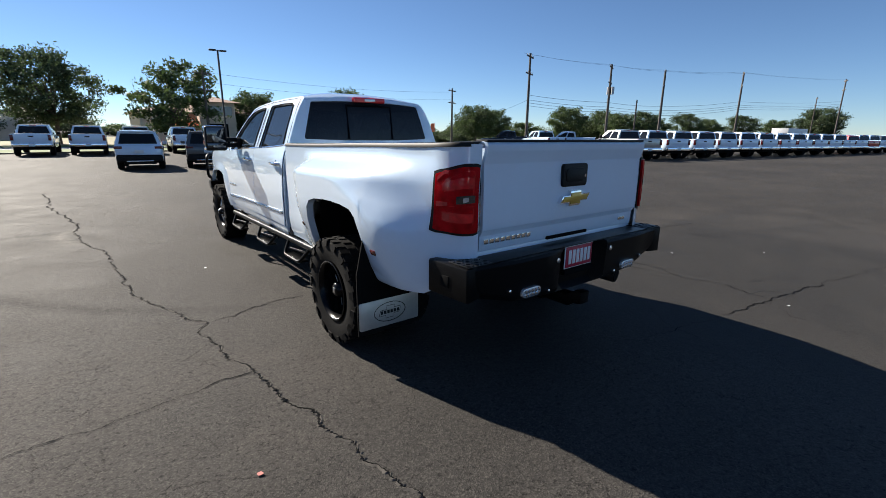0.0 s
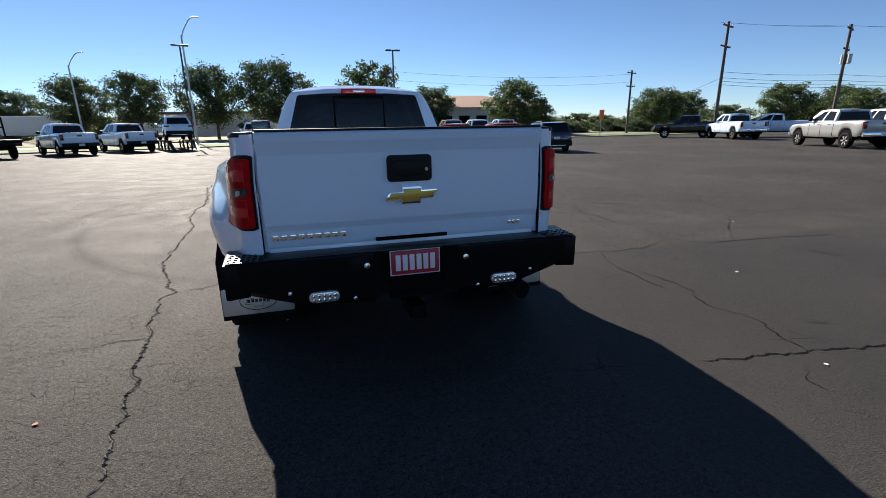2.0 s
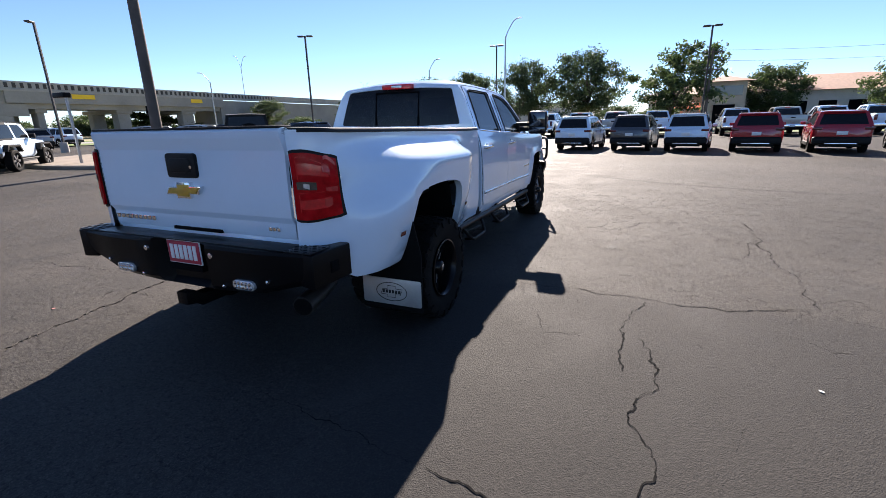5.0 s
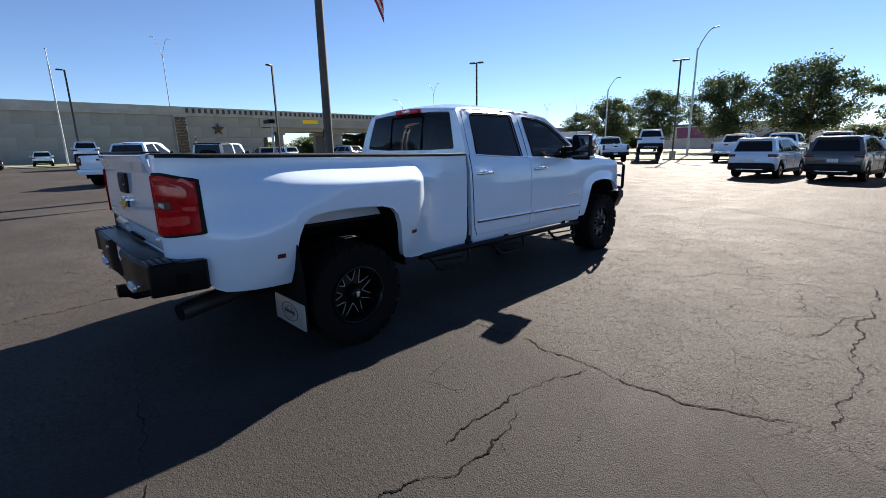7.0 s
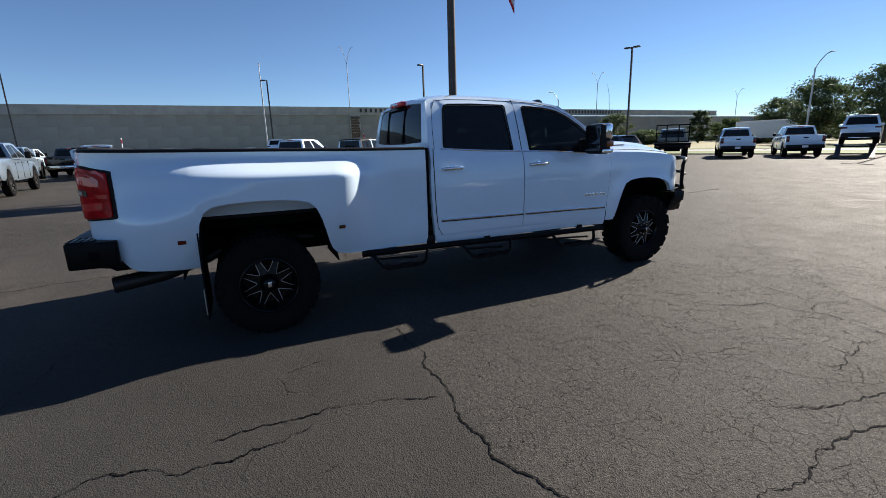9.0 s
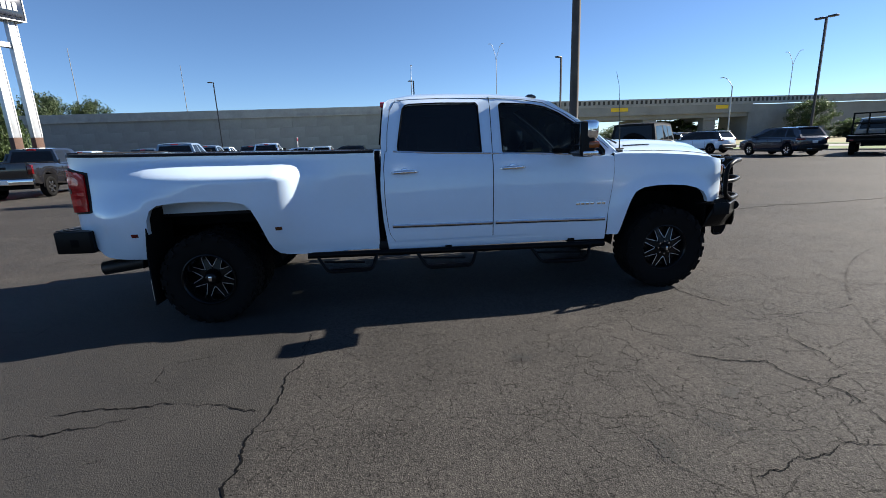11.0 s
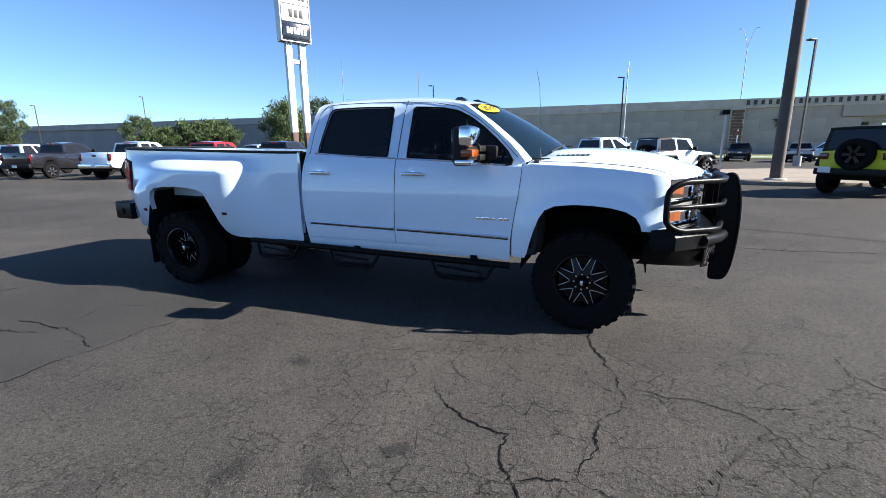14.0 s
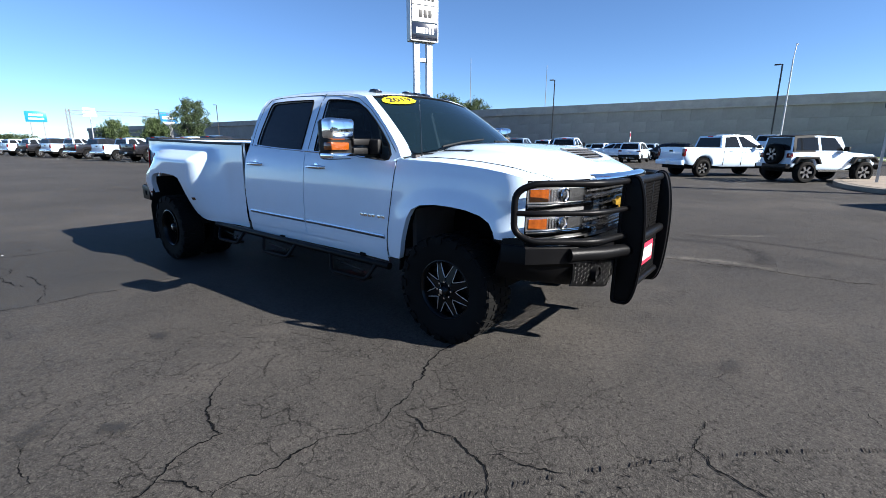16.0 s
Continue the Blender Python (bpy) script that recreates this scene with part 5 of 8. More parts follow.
# mud flaps
for sgn in (-1, 1):
    x0, x1 = (0.745, 1.235) if sgn > 0 else (-1.235, -0.745)
    xo, xi = (x1, x0) if sgn > 0 else (x0, x1)
    flap = part("mud_flap", prism(BM(), [(xi, 0.205), (xo, 0.205), (xo, 0.64), (sgn * 1.185, 0.86), (sgn * 1.15, 1.02), (xi, 1.02)], "y", 0.736, 0.746), "rubber", truck, "black rubber mud flap with a steel plate")
    badge = part("flap_plate", prism(BM(), round_rect(x0 + 0.006, 0.240, x1 - 0.006, 0.440, 0.014), "y", 0.728, 0.735, 0.001), "steel_plate", flap, "brushed steel plate with an oval mark")
    cx = (x0 + x1) / 2
    part("oval_mark", tube(BM(), [(cx + 0.125 * math.cos(2 * math.pi * k / 28), 0.728, 0.340 + 0.070 * math.sin(2 * math.pi * k / 28)) for k in range(29)], 0.003, 5), "ink", badge)
    part("cross_mark", tube(BM(), [(cx + x * 0.58, 0.728, 0.340 + (z - 1.149) * 0.9) for x, z in BOW + BOW[:1]], 0.002, 5), "ink", badge)
    for k in range(6):
        part("mark_bar", box(BM(), (cx - 0.075 + k * 0.026, 0.7265, 0.328), (cx - 0.056 + k * 0.026, 0.729, 0.352)), "ink", badge)

# wheels
def tyre_mesh(w, r=0.41):
    """A mud tyre about the x axis, its middle at the origin: carcass, shoulder and tread blocks."""
    bm = BM()
    h = w / 2
    prof = [(0.208, -h * 0.70), (0.228, -h * 0.86), (0.28, -h * 0.97), (0.345, -h * 1.0), (0.375, -h * 0.97), (0.392, -h * 0.86), (0.396, -h * 0.5), (0.397, 0)]
    prof = prof + [(a, -b) for a, b in prof[-2::-1]]
    spin(bm, prof, (0, 0, 0), "x", 44, True)
    return bm


def tread_mesh(w, r=0.4025):
    """Tread blocks and shoulder lugs of a mud tyre."""
    bm = BM()
    h = w / 2
    n = 34
    for k in range(n):
        a = 2 * math.pi * k / n
        for x0, x1, sh, rr in ((-1.0, -0.55, 0.0, r - 0.002), (-0.48, -0.04, 0.55, r), (0.04, 0.48, 0.1, r), (0.55, 1.0, 0.6, r - 0.002)):
            da = 2 * math.pi / n * 0.34
            a0 = a + sh * 2 * math.pi / n
            lo, hi = 0.385, rr
            vs = []
            for (xx, aa) in ((x0, a0 - da), (x1, a0 - da * 0.6), (x1, a0 + da), (x0, a0 + da * 0.8)):
                for q in (lo, hi):
                    xq = xx * h * (0.985 if q == hi else 1.0)
                    vs.append(bm.verts.new((xq, q * math.cos(aa), q * math.sin(aa))))
            lo_, hi_ = vs[0::2], vs[1::2]
            fs = [bm.faces.new(hi_)] + [bm.faces.new((lo_[i], lo_[(i + 1) % 4], hi_[(i + 1) % 4], hi_[i])) for i in range(4)]
            bmesh.ops.recalc_face_normals(bm, faces=fs)
        # shoulder lugs down the sidewall
        for sx in (-1, 1):
            if (k + (sx > 0)) % 2:
                continue
            aa, da = a, 2 * math.pi / n * 0.42
            vs = []
            for q, xx in ((0.345, 1.0), (0.392, 0.94)):
                for d in (-da, da):
                    for o in (0.0, 0.012):
                        vs.append(Vector((sx * (xx * h + o), q * math.cos(aa + d), q * math.sin(aa + d))))
            c = [bm.verts.new(v) for v in vs]
            fs = [bm.faces.new((c[1], c[3], c[7], c[5])), bm.faces.new((c[0], c[1], c[5], c[4])), bm.faces.new((c[2], c[3], c[7], c[6])), bm.faces.new((c[0], c[1], c[3], c[2])), bm.faces.new((c[4], c[5], c[7], c[6]))]
            bmesh.ops.recalc_face_normals(bm, faces=fs)
    return bm


def rim_mesh(face):
    """Barrel and dish of a wheel about the x axis; face: where the spokes' front stands."""
    bm = BM()
    spin(bm, [(0.262, 0.115), (0.266, 0.125), (0.255, 0.128), (0.243, 0.118), (0.232, 0.09), (0.225, -0.02), (0.225, -0.11), (0.258, -0.12)], (0, 0, 0), "x", 40, False)
    spin(bm, [(0.0, face - 0.07), (0.22, face - 0.06), (0.232, -0.02)], (0, 0, 0), "x", 32, False)
    return bm


def spoke_mesh(k, n, face, deep):
    """One V-shaped spoke with its machined edges as a second material."""
    bm = BM()
    a = 2 * math.pi * (k + 0.5) / n
    ct, st = math.cos(a), math.sin(a)

    def at(r, w, x):
        return Vector((x, r * ct - w * st, r * st + w * ct))
    w_in, w_out, r0, r1 = 0.034, 0.021, 0.062, 0.238
    top = [at(r0, -0.028, face), at(r0, 0.028, face), at(0.118, w_in, face - deep * 0.3), at(r1, w_out, face - deep), at(r1, -w_out, face - deep), at(0.118, -w_in, face - deep * 0.3)]
    low = [p - Vector((0.045, 0, 0)) for p in top]
    t = [bm.verts.new(p) for p in top]
    l = [bm.verts.new(p) for p in low]
    fs = [bm.faces.new(t)] + [bm.faces.new((l[i], l[(i + 1) % 6], t[(i + 1) % 6], t[i])) for i in range(6)]
    bmesh.ops.recalc_face_normals(bm, faces=fs)
    nb = len(bm.faces)
    half = math.pi / n
    for s in (-1, 1):
        bridge = Vector((face - deep * 0.25 + 0.002, 0.106 * math.cos(a + s * half), 0.106 * math.sin(a + s * half)))
        bend = at(0.124, s * w_in, face - deep * 0.32 + 0.002)
        rod(bm, bridge, bend, 0.0020, 0.0030, 5)
        rod(bm, bend, at(0.185, s * 0.027, face - deep * 0.70 + 0.002), 0.0030, 0.0034, 5)
        rod(bm, at(0.185, s * 0.027, face - deep * 0.70 + 0.002), at(0.236, s * w_out, face - deep + 0.001), 0.0034, 0.0026, 5)
    bm.faces.ensure_lookup_table()
    for f in bm.faces[nb:]:
        f.material_index = 1
    return bm


FRONT_TYRE, REAR_TYRE = mesh_of("tyre", tyre_mesh(0.300), "rubber", 30), mesh_of("tyre", tyre_mesh(0.255), "rubber", 30)
FRONT_TREAD, REAR_TREAD = mesh_of("tread_blocks", tread_mesh(0.300), "rubber", 30), mesh_of("tread_blocks", tread_mesh(0.255), "rubber", 30)


def make_wheel(x, y, sgn, front):
    w = thing("wheel", "", "")
    for key in ("label", "category"):
        if key in w:
            del w[key]
    w.parent = truck
    w.matrix_basis = Matrix.Translation((x, y, 0.4015)) @ (Matrix() if sgn > 0 else Matrix.Rotation(math.pi, 4, "Z"))
    t = part("tyre", FRONT_TYRE if front else REAR_TYRE, None, w, "black mud tyre with chunky tread")
    part("tread", FRONT_TREAD if front else REAR_TREAD, None, t)["kind"] = "stuff"
    face, deep = (0.115, 0.03) if front else (0.075, 0.0)
    part("rim", rim_mesh(face if front else 0.0), "wheel_black", w, "black alloy wheel")
    return w, face, deep


for sgn in (-1, 1):
    w, face, deep = make_wheel(sgn * 0.935, 5.46, sgn, True)
    for k in range(8):
        part("spoke", spoke_mesh(k, 8, face, deep), ["wheel_black", "machined"], w, "black spoke with bright machined edges")
    part("hub_cap", spin(BM(), [(0.0, face + 0.050), (0.030, face + 0.050), (0.045, face + 0.035), (0.060, face + 0.0), (0.085, face - 0.01)], (0, 0, 0), "x", 24, True), "wheel_black", w)
    part("hub_badge", box(BM(), (face + 0.049, -0.012, -0.020), (face + 0.054, 0.014, 0.022), 0.002), "bright_metal", w)
    for k in range(8):
        a = 2 * math.pi * k / 8
        part("lug_nut", rod(BM(), (face - 0.02, 0.072 * math.cos(a), 0.072 * math.sin(a)), (face + 0.012, 0.072 * math.cos(a), 0.072 * math.sin(a)), 0.009, seg=6), "bright_metal", w)
    w, face, deep = make_wheel(sgn * 1.095, 1.20, sgn, False)
    for k in range(8):
        part("spoke", spoke_mesh(k, 8, 0.02, 0.025), ["wheel_black", "machined"], w, "black spoke with bright machined edges")
    part("hub_cap", spin(BM(), [(0.0, 0.098), (0.045, 0.098), (0.062, 0.085), (0.075, 0.03), (0.10, 0.0)], (0, 0, 0), "x", 24, True), "wheel_black", w)
    part("hub_badge", box(BM(), (0.097, -0.016, -0.024), (0.102, 0.018, 0.026), 0.002), "bright_metal", w)
    w, face, deep = make_wheel(sgn * 0.72, 1.20, sgn, False)

for w in truck.children:
    if w.type == "EMPTY" and w.name.startswith("wheel"):
        for c in w.children:
            if not c.name.startswith("tyre"):
                c.data.transform(Matrix.Diagonal((1.0, 0.86, 0.86, 1.0)))

# running gear
both("frame_rail", lambda: box(BM(), (0.40, 0.10, 0.52), (0.48, 6.20, 0.68), 0.01), "chassis")
part("rear_axle", rod(BM(), (-0.95, 1.20, 0.405), (0.95, 1.20, 0.405), 0.055, seg=14), "chassis", truck)
part("differential", spin(BM(), [(0.0, -0.2), (0.12, -0.14), (0.17, 0.0), (0.12, 0.14), (0.0, 0.2)], (0.0, 1.20, 0.42), "y", 18), "chassis", truck)
part("front_axle", rod(BM(), (-0.85, 5.46, 0.42), (0.85, 5.46, 0.42), 0.05, seg=12), "chassis", truck)
part("drive_shaft", rod(BM(), (0.0, 1.3, 0.46), (0.0, 4.4, 0.62), 0.05, seg=12), "chassis", truck)
part("engine_underside", box(BM(), (-0.40, 4.6, 0.45), (0.40, 6.1, 0.90), 0.08), "chassis", truck)
part("fuel_tank", box(BM(), (-0.75, 2.3, 0.46), (-0.42, 3.7, 0.72), 0.06), "chassis", truck)
part("spare_wheel", spin(BM(), [(0.16, 0.52), (0.20, 0.60), (0.36, 0.62), (0.39, 0.56), (0.36, 0.48), (0.20, 0.48), (0.16, 0.52)], (0, 0.48, 0.0), "z", 28), "rubber", truck)
bm = BM()
pts = rounded([(0.35, 2.6, 0.52), (0.42, 1.9, 0.62), (0.50, 1.0, 0.66), (0.62, 0.62, 0.50), (0.752, 0.07, 0.451)], 0.3, 5)
tube(bm, pts, [0.042] * (len(pts) - 3) + [0.052, 0.064, 0.064], 18)
part("exhaust_pipe", bm, "exhaust", truck, "stained steel exhaust pipe")
part("exhaust_mouth", rod(BM(), (0.7497, 0.080, 0.4519), (0.7532, 0.065, 0.4506), 0.057, seg=18), "gap", truck)

# side steps
for sgn in (-1, 1):
    step = part("side_step", rod(BM(), (sgn * 1.005, 2.02, 0.515), (sgn * 1.005, 4.86, 0.470), 0.030, seg=12), "black_steel", truck, "black tubular side step with three drop steps")
    for y0, y1 in ((2.10, 2.66), (3.02, 3.60), (4.12, 4.72)):
        z = 0.515 - 0.045 * (y0 - 2.02) / 2.84
        hoop = rounded([(sgn * 1.01, y0, z), (sgn * 1.09, y0 + 0.10, z - 0.145), (sgn * 1.09, y1 - 0.06, z - 0.145), (sgn * 1.01, y1, z)], 0.05, 4)
        part("drop_step", tube(BM(), hoop, 0.016, 8), "black_steel", step)
        part("tread", box(BM(), (min(sgn * 1.0, sgn * 1.09), y0 + 0.11, z - 0.158), (max(sgn * 1.0, sgn * 1.09), y1 - 0.07, z - 0.135), 0.008), "black_steel", step)
        part("inner_bar", rod(BM(), (sgn * 0.99, y0 + 0.06, z - 0.07), (sgn * 1.05, y1 - 0.12, z - 0.08), 0.010, seg=8), "black_steel", step)
    for y in (2.3, 3.3, 4.5):
        part("step_bracket", box(BM(), (min(sgn * 0.46, sgn * 1.0), y, 0.50), (max(sgn * 0.46, sgn * 1.0), y + 0.06, 0.535)), "chassis", step)

# towing mirrors
for sgn in (-1, 1):
    fl = (lambda b: b) if sgn > 0 else mirrored
    bm = box(BM(), (1.10, 4.46, 1.322), (1.345, 4.60, 1.622), 0.030, 3)
    mirror = part("towing_mirror", fl(bm), "black_plastic", truck, "folding towing mirror with a chrome cap")
    part("mirror_cap", fl(box(BM(), (1.098, 4.502, 1.465), (1.349, 4.622, 1.628), 0.032, 3)), "chrome", mirror, "chrome mirror cap")
    part("marker_lens", fl(box(BM(), (1.175, 4.53, 1.392), (1.3485, 4.628, 1.452), 0.012, 2)), "amber_lens", mirror, "amber lens")
    part("lower_cap", fl(box(BM(), (1.095, 4.48, 1.330), (1.349, 4.622, 1.372), 0.012, 2)), "chrome", mirror)
    part("mirror_glass", fl(box(BM(), (1.118, 4.452, 1.425), (1.33, 4.462, 1.605), 0.004)), "mirror_dark", mirror, "mirror glass")
    part("mirror_glass", fl(box(BM(), (1.118, 4.452, 1.352), (1.33, 4.462, 1.415), 0.004)), "mirror_dark", mirror, "mirror glass")
    for z in (1.365, 1.435):
        part("mirror_arm", fl(box(BM(), (0.93, 4.545, z - 0.006), (1.13, 4.625, z + 0.046), 0.012, 2)), "black_plastic", mirror)
    part("mirror_base", fl(box(BM(), (0.905, 4.53, 1.355), (0.965, 4.72, 1.48), 0.02, 2)), "black_plastic", mirror)

# ---- ground ----
def spread(reach, fine):
    out = []
    for sgn in (-1, 1):
        v, step = 0.0, fine
        while v < reach:
            out.append(sgn * v)
            v += step
            step *= 1.18 if v > 60 else 1.0
        out.append(sgn * reach)
    return sorted(set(out))


bm = BM()
gx = spread(3200, 2.5)
sheet(bm, [[(x, y, ground_z(x, y)) for x in gx] for y in gx])
bmesh.ops.recalc_face_normals(bm, faces=bm.faces[:])
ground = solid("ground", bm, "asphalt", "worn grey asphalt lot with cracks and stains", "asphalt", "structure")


def ribbon(line, near, far, lift, name, material, label, category, skirt=0.15):
    """A strip along a line, from near to far metres to its left, lying lift above the ground."""
    bm = BM()
    pts = []
    for (a, b), (c, d) in zip(line, line[1:]):
        n = max(2, int(math.hypot(c - a, d - b) / 4))
        pts += [Vector((a + (c - a) * k / n, b + (d - b) * k / n)) for k in range(n)]
    pts.append(Vector(line[-1]))
    rows = []
    for i, p in enumerate(pts):
        t = (pts[min(i + 1, len(pts) - 1)] - pts[max(i - 1, 0)]).normalized()
        n = Vector((-t.y, t.x))
        row = []
        for k in range(5):
            q = p + n * (near + (far - near) * k / 4)
            row.append(Vector((q.x, q.y, ground_z(q.x, q.y) + lift)))
        row = [row[0] - Vector((0, 0, skirt))] + row + [row[-1] - Vector((0, 0, skirt))]
        rows.append(row)
    sheet(bm, rows)
    bmesh.ops.recalc_face_normals(bm, faces=bm.faces[:])
    return solid(name, bm, material, label, category, "structure")


VERGE = [(-60, -30), (-59, 6), (-52, 20), (-40, 29.5), (-25, 34.5), (-11, 38.2), (-3, 41), (10, 42), (24, 41), (40, 42), (80, 46), (160, 60)]
ribbon(VERGE, 0.15, 8.0, 0.05, "grass_verge", "grass", "strip of mown grass beside the lot", "grass")
ribbon(VERGE, -0.05, 0.15, 0.09, "verge_kerb", "kerb", "low concrete kerb along the grass verge", "kerb")
ribbon(VERGE, 8.0, 15.5, 0.02, "road", "road", "pale grey public road beyond the lot", "road")
ribbon(VERGE, 15.5, 21.0, 0.05, "grass_verge", "grass", "strip of grass beyond the road", "grass")
ribbon(VERGE, 21.0, 120.0, 0.03, "field", "dry_grass", "dry open ground beyond the road", "ground")

# long cracks in the asphalt
rng = random.Random(7)


def crack(width, *pts):
    """An open crack through the given places, jagged between them; a wide one gets a raised lip on its -y side,
    coloured pale for the sunlit wall.
    """
    line = [Vector(p) for p in pts]
    for _ in range(9):
        out = [line[0]]
        for a, b in zip(line, line[1:]):
            d = b - a
            if d.length > 0.018:
                k_ = 0.04 if d.length > 0.7 else 0.12 if d.length > 0.12 else 0.20
                out.append((a + b) / 2 + Vector((-d.y, d.x)) * rng.uniform(-k_, k_))
            out.append(b)
        line = out
    L, R, lips = [], [], [[], [], []]
    swell = 0.6
    for i, p in enumerate(line):
        t = line[min(i + 1, len(line) - 1)] - line[max(i - 1, 0)]
        n = Vector((-t.y, t.x)).normalized() if t.length else Vector((1, 0))
        if n.y > 0:
            n = -n
        end = min(1.0, i / 8, (len(line) - 1 - i) / 8)
        swell = min(1.3, max(0.25, swell + rng.uniform(-0.24, 0.24)))
        w = (0.52 if width > 0.0155 else 0.60) * width * (0.12 + 0.88 * end) * swell
        z = ground_z(p.x, p.y) + 0.004
        k0, k1 = rng.uniform(0.35, 1), rng.uniform(0.35, 1)
        L.append(Vector((p.x + n.x * w * k0, p.y + n.y * w * k0, z)))
        R.append(Vector((p.x - n.x * w * k1, p.y - n.y * w * k1, z)))
        up = rng.uniform(0.0, 1.0) * end * min(1.0, width / 0.012)
        for row, far, high in zip(lips, (0.0, 0.003 + 0.003 * up, 0.010 + 0.008 * up), (0.0, 0.0003 + 0.0025 * up, -0.0035)):
            row.append(Vector((L[-1].x + n.x * far, L[-1].y + n.y * far, z + high)))
    for name, rows, mat, label in (("crack", [L, R], "gap", "open crack in the asphalt"), ("crack_lip", lips, "crack_lip", "raised crack edge coloured pale grey as if sunlit")):
        if name == "crack_lip" and width < 0.0155:
            continue
        bm = BM()
        sheet(bm, rows)
        bmesh.ops.recalc_face_normals(bm, faces=bm.faces[:])
        if sum(f.normal.z for f in bm.faces) < 0:
            bmesh.ops.reverse_faces(bm, faces=bm.faces[:])
        part(name, bm, mat, ground, label)


# left of the truck
crack(0.016, (-3.54, 13.5), (-2.94, 8.46), (-2.6, 5.68), (-2.4, 4.0), (-2.27, 3.0), (-2.08, 2.39), (-1.92, 2.12), (-2.02, 1.95), (-1.93, 1.6), (-1.86, 1.2), (-1.8, 0.7), (-1.7, 0.4), (-1.64, 0.04), (-1.66, -0.1), (-1.61, -0.3), (-1.56, -0.46), (-1.57, -0.72), (-1.5, -1.1), (-1.45, -1.6))
crack(0.0150, (-1.92, 2.12), (-1.71, 2.14), (-1.49, 2.26), (-1.24, 2.31), (-1.0, 2.27))
crack(0.0135, (-1.82, 1.10), (-2.09, 1.07), (-2.34, 1.01), (-2.61, 0.97), (-2.85, 0.96), (-3.3, 0.95), (-4.2, 0.9))
crack(0.007, (-1.35, -0.05), (-1.26, 0.1), (-1.1, 0.28))
# behind and right of the tailgate
crack(0.006, (0.6, -0.22), (1.2, -0.30), (1.74, -0.38))
crack(0.013, (1.74, -0.38), (2.24, -0.46), (2.79, -0.54), (3.5, -0.69), (4.18, -0.79), (4.97, -0.92), (7.5, -1.2))
crack(0.0150, (2.71, 2.02), (2.58, 1.57), (2.56, 1.18), (2.55, 0.92), (2.58, 0.77))
crack(0.0140, (2.64, 1.30), (2.74, 1.12), (2.78, 0.85), (2.76, 0.63), (2.66, 0.48), (2.62, 0.33), (2.70, 0.15), (2.75, 0.01), (2.68, -0.21), (2.64, -0.49))
crack(0.006, (2.76, 1.0), (2.9, 0.94), (3.03, 0.97))
crack(0.007, (2.45, -0.62), (2.25, -0.80), (2.28, -0.95))
# the seam of the old surface
crack(0.0130, (1.6, 2.14), (1.82, 2.11), (2.17, 2.14), (2.35, 2.07), (2.59, 2.09), (2.85, 2.05), (3.13, 2.05), (3.42, 2.07), (3.65, 2.16), (3.97, 2.27), (4.12, 2.10), (4.58, 1.97), (6.2, 1.83))
crack(0.0145, (4.0, 5.65), (4.01, 4.5), (3.98, 3.85), (3.96, 3.6), (4.04, 3.22), (4.01, 2.96), (4.02, 2.80), (3.97, 2.67), (4.01, 2.50), (3.97, 2.27))
crack(0.009, (3.55, 3.5), (3.69, 3.66), (3.79, 3.92), (3.84, 4.3), (4.0, 4.6))
crack(0.010, (4.6, 1.97), (6.0, 3.2), (8.2, 3.4))
# beside and before the right front wheel
crack(0.0135, (0.9, 5.50), (1.07, 5.55), (1.41, 5.60), (1.6, 5.69), (1.80, 5.76), (2.08, 5.82), (2.32, 5.69), (2.62, 5.67), (2.84, 5.61), (2.88, 5.70), (2.93, 5.80), (2.95, 5.95))
crack(0.0118, (2.27, 4.66), (2.4, 4.78), (2.53, 4.91), (2.63, 5.08), (2.63, 5.25), (2.78, 5.24), (2.92, 5.31), (3.07, 5.38), (3.2, 5.36), (3.46, 5.31), (3.8, 5.3))
crack(0.007, (2.48, 5.23), (2.62, 5.28))
crack(0.010, (2.96, 5.35), (2.9, 5.49), (2.85, 5.62))
crack(0.009, (1.91, 5.82), (1.97, 6.05), (1.95, 6.25), (2.0, 6.40), (2.14, 6.52), (2.3, 6.6), (2.5, 6.7), (2.9, 6.9))
crack(0.009, (1.94, 6.33), (1.89, 6.58), (1.82, 6.74))
crack(0.008, (3.26, 4.55), (3.31, 4.69), (3.31, 4.94), (3.44, 4.95), (3.47, 5.05), (3.50, 5.2))
crack(0.008, (3.58, 4.35), (3.50, 4.67), (3.51, 4.82), (3.45, 4.97))
crack(0.009, (0.97, 7.15), (1.13, 7.18), (1.29, 7.18), (1.36, 7.24), (1.41, 7.36), (1.43, 7.5))
crack(0.007, (0.15, 7.84), (0.4, 7.87), (0.52, 7.95))
for k in range(22):
    # short stray cracks of the old surface
    x, y, a = rng.uniform(1.4, 3.8), rng.uniform(4.4, 7.2), rng.uniform(0.7, 2.2)
    d = rng.uniform(0.06, 0.16)
    crack(0.005, (x, y), (x + d * math.cos(a), y + d * math.sin(a)), (x + 2 * d * math.cos(a + 0.4), y + 2 * d * math.sin(a + 0.4)))

